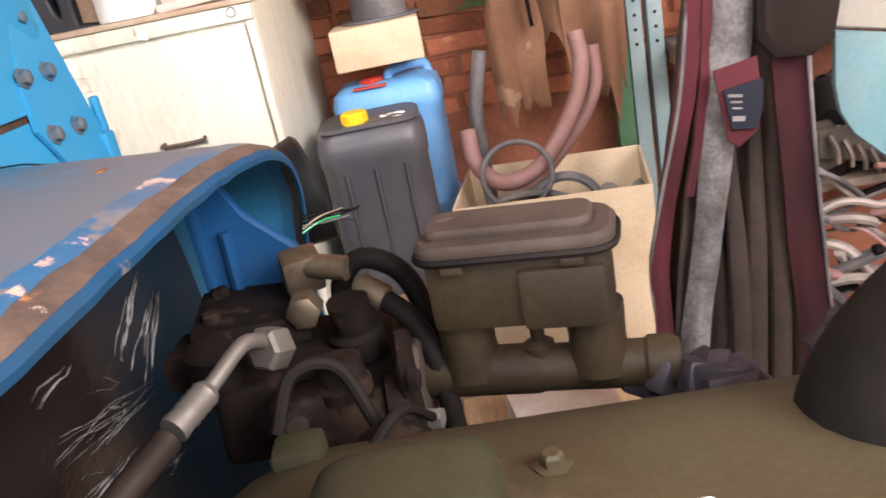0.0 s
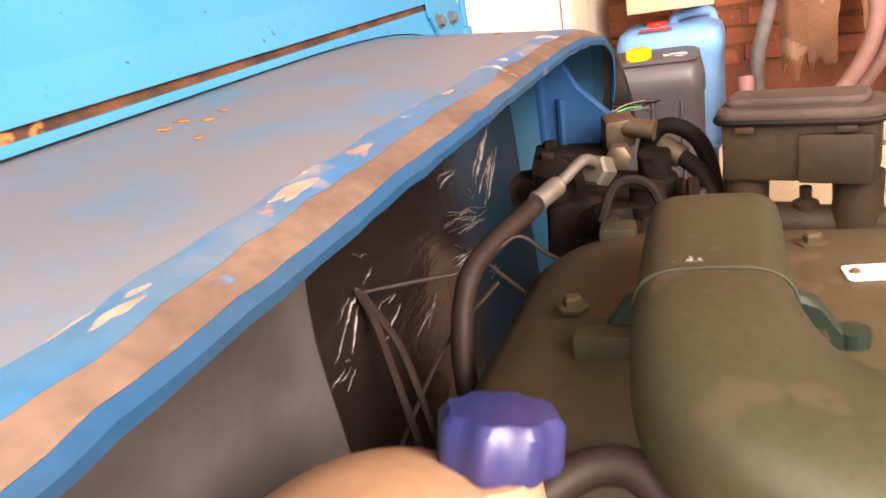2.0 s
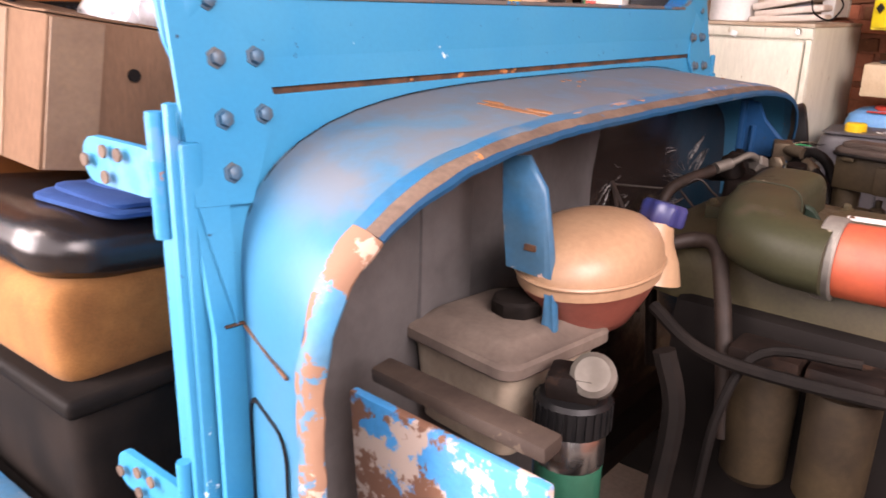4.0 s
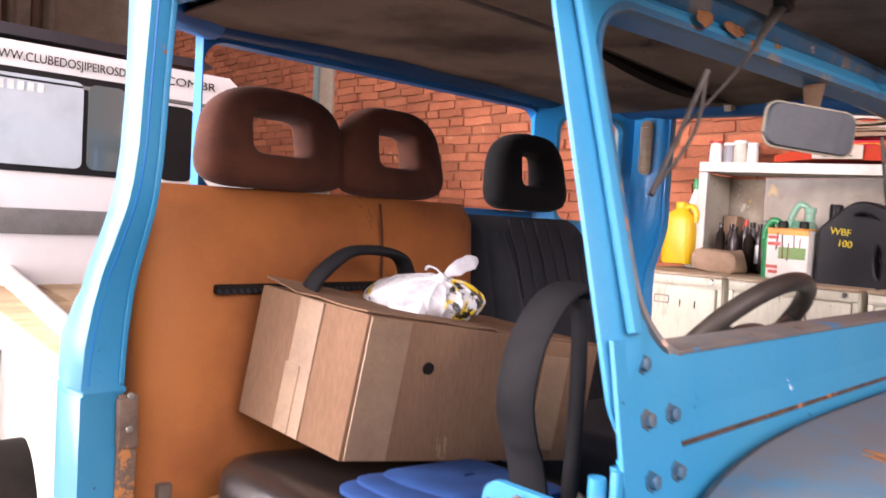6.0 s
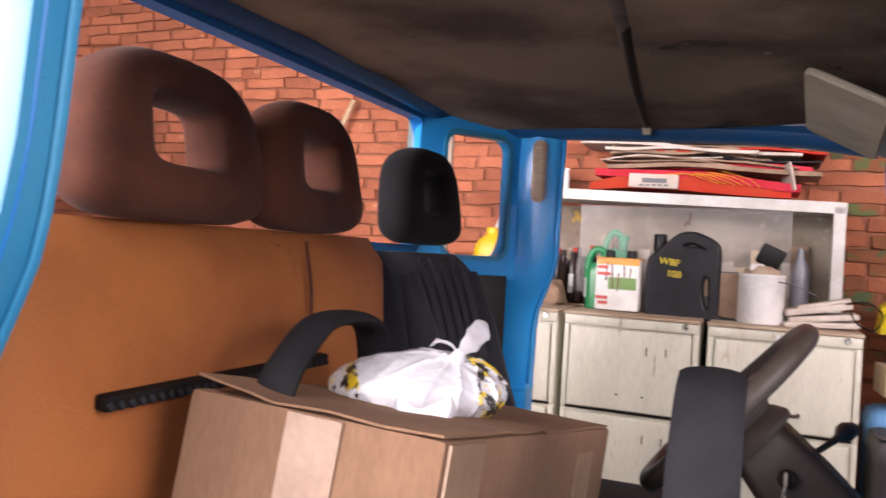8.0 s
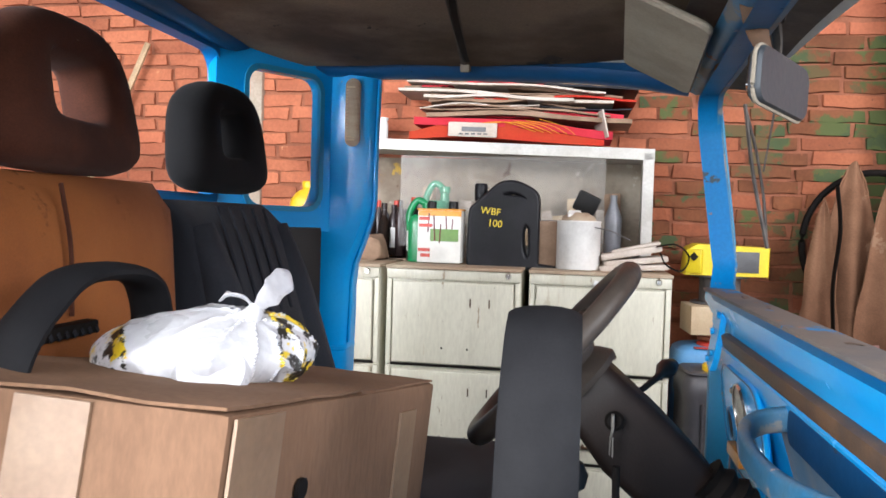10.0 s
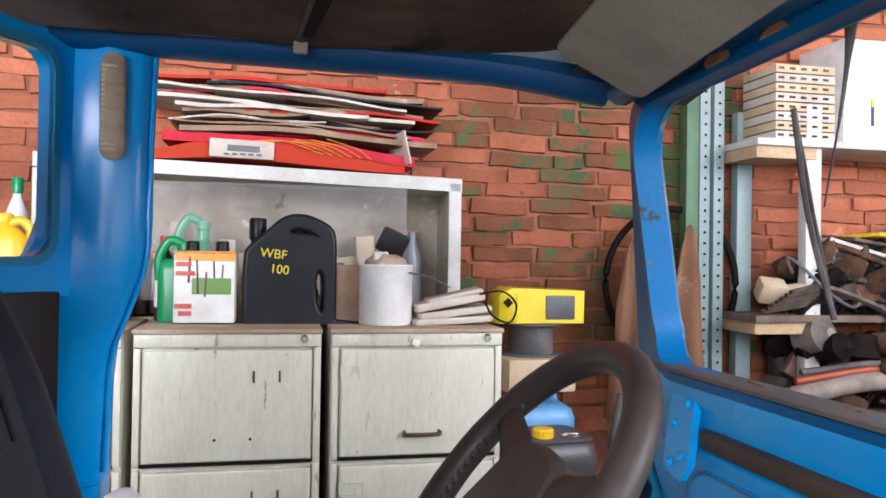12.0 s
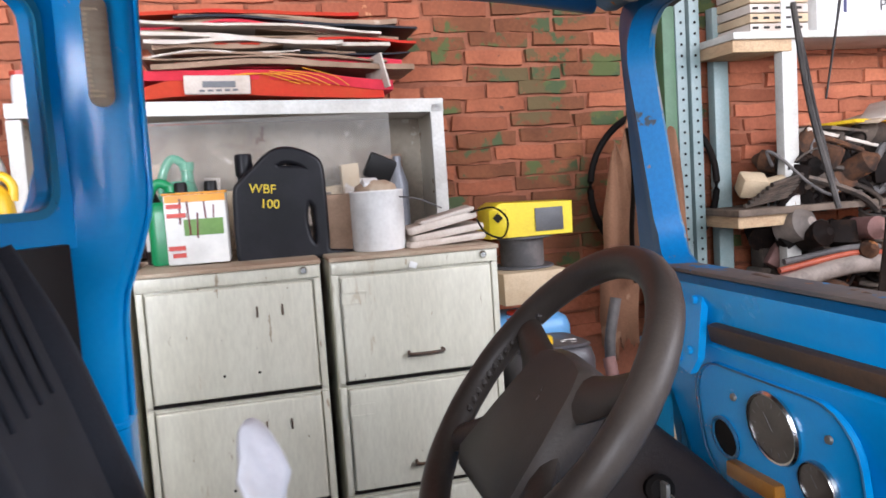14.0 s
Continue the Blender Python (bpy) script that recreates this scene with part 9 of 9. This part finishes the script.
part("window_pane", prism(rounded(0.78, 0.35, 0.03, 4, -0.57, 1.855), 0.008, Matrix.Translation((0.016, 0, 0)) @ Jm), glass_sky, jeep)
part("window_pane", prism(rounded(0.15, 0.35, 0.03, 4, -0.085, 1.855), 0.008, Matrix.Translation((0.0165, 0, 0)) @ Jm), glass_tint, jeep)
part("front_window", prism(rounded(0.17, 0.33, 0.05, 5, 0.225, 1.825), 0.012, Matrix.Translation((0.012, 0, 0)) @ Jm), car_black, jeep)
part("door_handle", box((X0 + 0.02, -0.62, 1.55), (0.02, 0.22, 0.022), bev=0.006), car_black, jeep)
part("lower_trim", box((X0 + 0.008, -1.0, 1.46), (0.03, 3.2, 0.10), bev=0.006), car_grey, jeep, "grey lower trim")
part("car_wheel", lathe([(0.2, -0.12), (0.38, -0.12), (0.40, 0.0), (0.38, 0.12), (0.2, 0.12)], pose(X0 - 0.2, 0.0, 0.4, 0, 90, 0), 28), rubber, jeep)
part("car_sill", box((X0 - 0.7, -1.0, 0.7), (1.3, 3.0, 0.5), bev=0.02), car_black, jeep)
part("side_mirror", box((X0 + 0.09, 0.50, 1.90), (0.05, 0.10, 0.16), bev=0.02), car_black, jeep)
lettering("WWW.CLUBEDOSJIPEIROSDE", pose(X0 + 0.0135, -0.265, 2.083, 90, 0, 90), 0.05, car_black, jeep, "side_lettering", 0.001, 0.55)
lettering(".COM.BR", pose(X0 + 0.0135, 0.275, 2.083, 90, 0, 90), 0.05, car_black, jeep, "side_lettering", 0.001, 0.25)
for k in range(7):
    part("window_letter_bar", box((X0 + 0.0185, -0.56 + 0.036 * k, 1.985), (0.002, 0.022, 0.035)), label_white, jeep)
jeep.location += Vector((0, -0.03, -0.055))


# ---- bricks of the long wall ----
# darker copy of the red brick, standing in for weaker daylight on the right
brick_dim = M("shade_dimmed_brick", (0.27, 0.088, 0.042), 0.9, col2=(0.205, 0.064, 0.032), scale=3.5, fine=80, grain=0.2, bump=0.45, bump_scale=38, rnd=0.2, wear=(((0.36, 0.15, 0.075), 0.14, 6), ((0.12, 0.045, 0.026), 0.14, 15)))
brick_green = M("green_splashed_brick", (0.1782, 0.06336, 0.02772), 0.9, col2=(0.1148, 0.04356, 0.02059), scale=3.5, fine=80, grain=0.2, bump=0.45, bump_scale=38, rnd=0.15, wear=(((0.075, 0.092, 0.03), 0.46, 2.6), ((0.10, 0.07, 0.03), 0.3, 4), ((0.055, 0.075, 0.032), 0.32, 5), ((0.24, 0.08, 0.04), 0.12, 15)))
BL, BH, PX, PZ = 0.224, 0.0505, 0.240, 0.058
shapes = []
for k in range(8):
    bm = box((0, 0, 0), (BL, 0.03, BH))
    bmesh.ops.subdivide_edges(bm, edges=[e for e in bm.edges if abs(e.verts[0].co.x - e.verts[1].co.x) > 0.1], cuts=3)
    front = [v for v in bm.verts if v.co.y < 0]
    for v in bm.verts:
        v.co += Vector((0.01, 0.005, 0.008)) * noise.noise(v.co * 26 + Vector((k * 5, 0, 0)))
    for v in front:
        v.co.x *= 0.985
        v.co.z *= 0.95
        v.co.y += 0.004 * noise.noise(v.co * 50 + Vector((k, 3, 0)))
    bmesh.ops.recalc_face_normals(bm, faces=bm.faces[:])
    me = bpy.data.meshes.new("brick")
    bm.to_mesh(me)
    bm.free()
    me.materials.append(brick_mat)
    shapes.append(me)
    for other in (brick_green, brick_dim):
        mg = me.copy()
        mg.materials[0] = other
        shapes.append(mg)
rest, rest_f = [], []
brick_rng = random.Random(3)
count = 0
for r in range(57):
    z = 0.04 + r * PZ
    xoff = brick_rng.uniform(-0.05, 0.05) + (PX / 2 if r % 2 else 0)
    x = -7.6 + xoff
    while x < 3.2:
        half = brick_rng.random() < 0.16
        wl = 0.5 if half else brick_rng.uniform(0.9, 1.06)
        cx = x + PX * wl / 2
        near = (-0.1 < cx < 1.3 and 1.1 < z < 2.25) or (-3.4 < cx < -1.15 and 1.35 < z < 2.2)
        green = z > 1.1 and (0.40 < cx < 0.64 or 0.80 < cx < 1.05 or (-0.05 < cx < 1.2 and brick_rng.random() < 0.3))
        # from x -1.2 on the wall's shade is put into the brick colour
        tone = 1 if green else (2 if cx > -1.2 else 0)
        dy, dz = brick_rng.uniform(-0.007, 0.005), brick_rng.uniform(-0.006, 0.006)
        rot = (brick_rng.uniform(-3, 3), brick_rng.uniform(-1.8, 1.8), brick_rng.uniform(-1.5, 1.5))
        me = shapes[3 * brick_rng.randrange(8) + tone]
        m = pose(cx, WALL_Y + 0.008 + dy, z + dz, *rot) @ Matrix.Diagonal((wl, 1, 1, 1))
        if near and count < 300:
            ob = new("brick", me)
            ob.parent = back
            ob.matrix_basis = m
            count += 1
        elif z > 0.9:
            base = len(rest)
            rest += [tuple(m @ v.co) for v in me.vertices]
            rest_f += [tuple(base + i for i in p.vertices) for p in me.polygons]
        x += PX * wl
me = bpy.data.meshes.new("brick_courses")
me.from_pydata(rest, [], rest_f)
me.materials.append(brick_mat)
courses = new("brick_courses", me)
courses.parent = back
tagged(courses, kind="stuff")
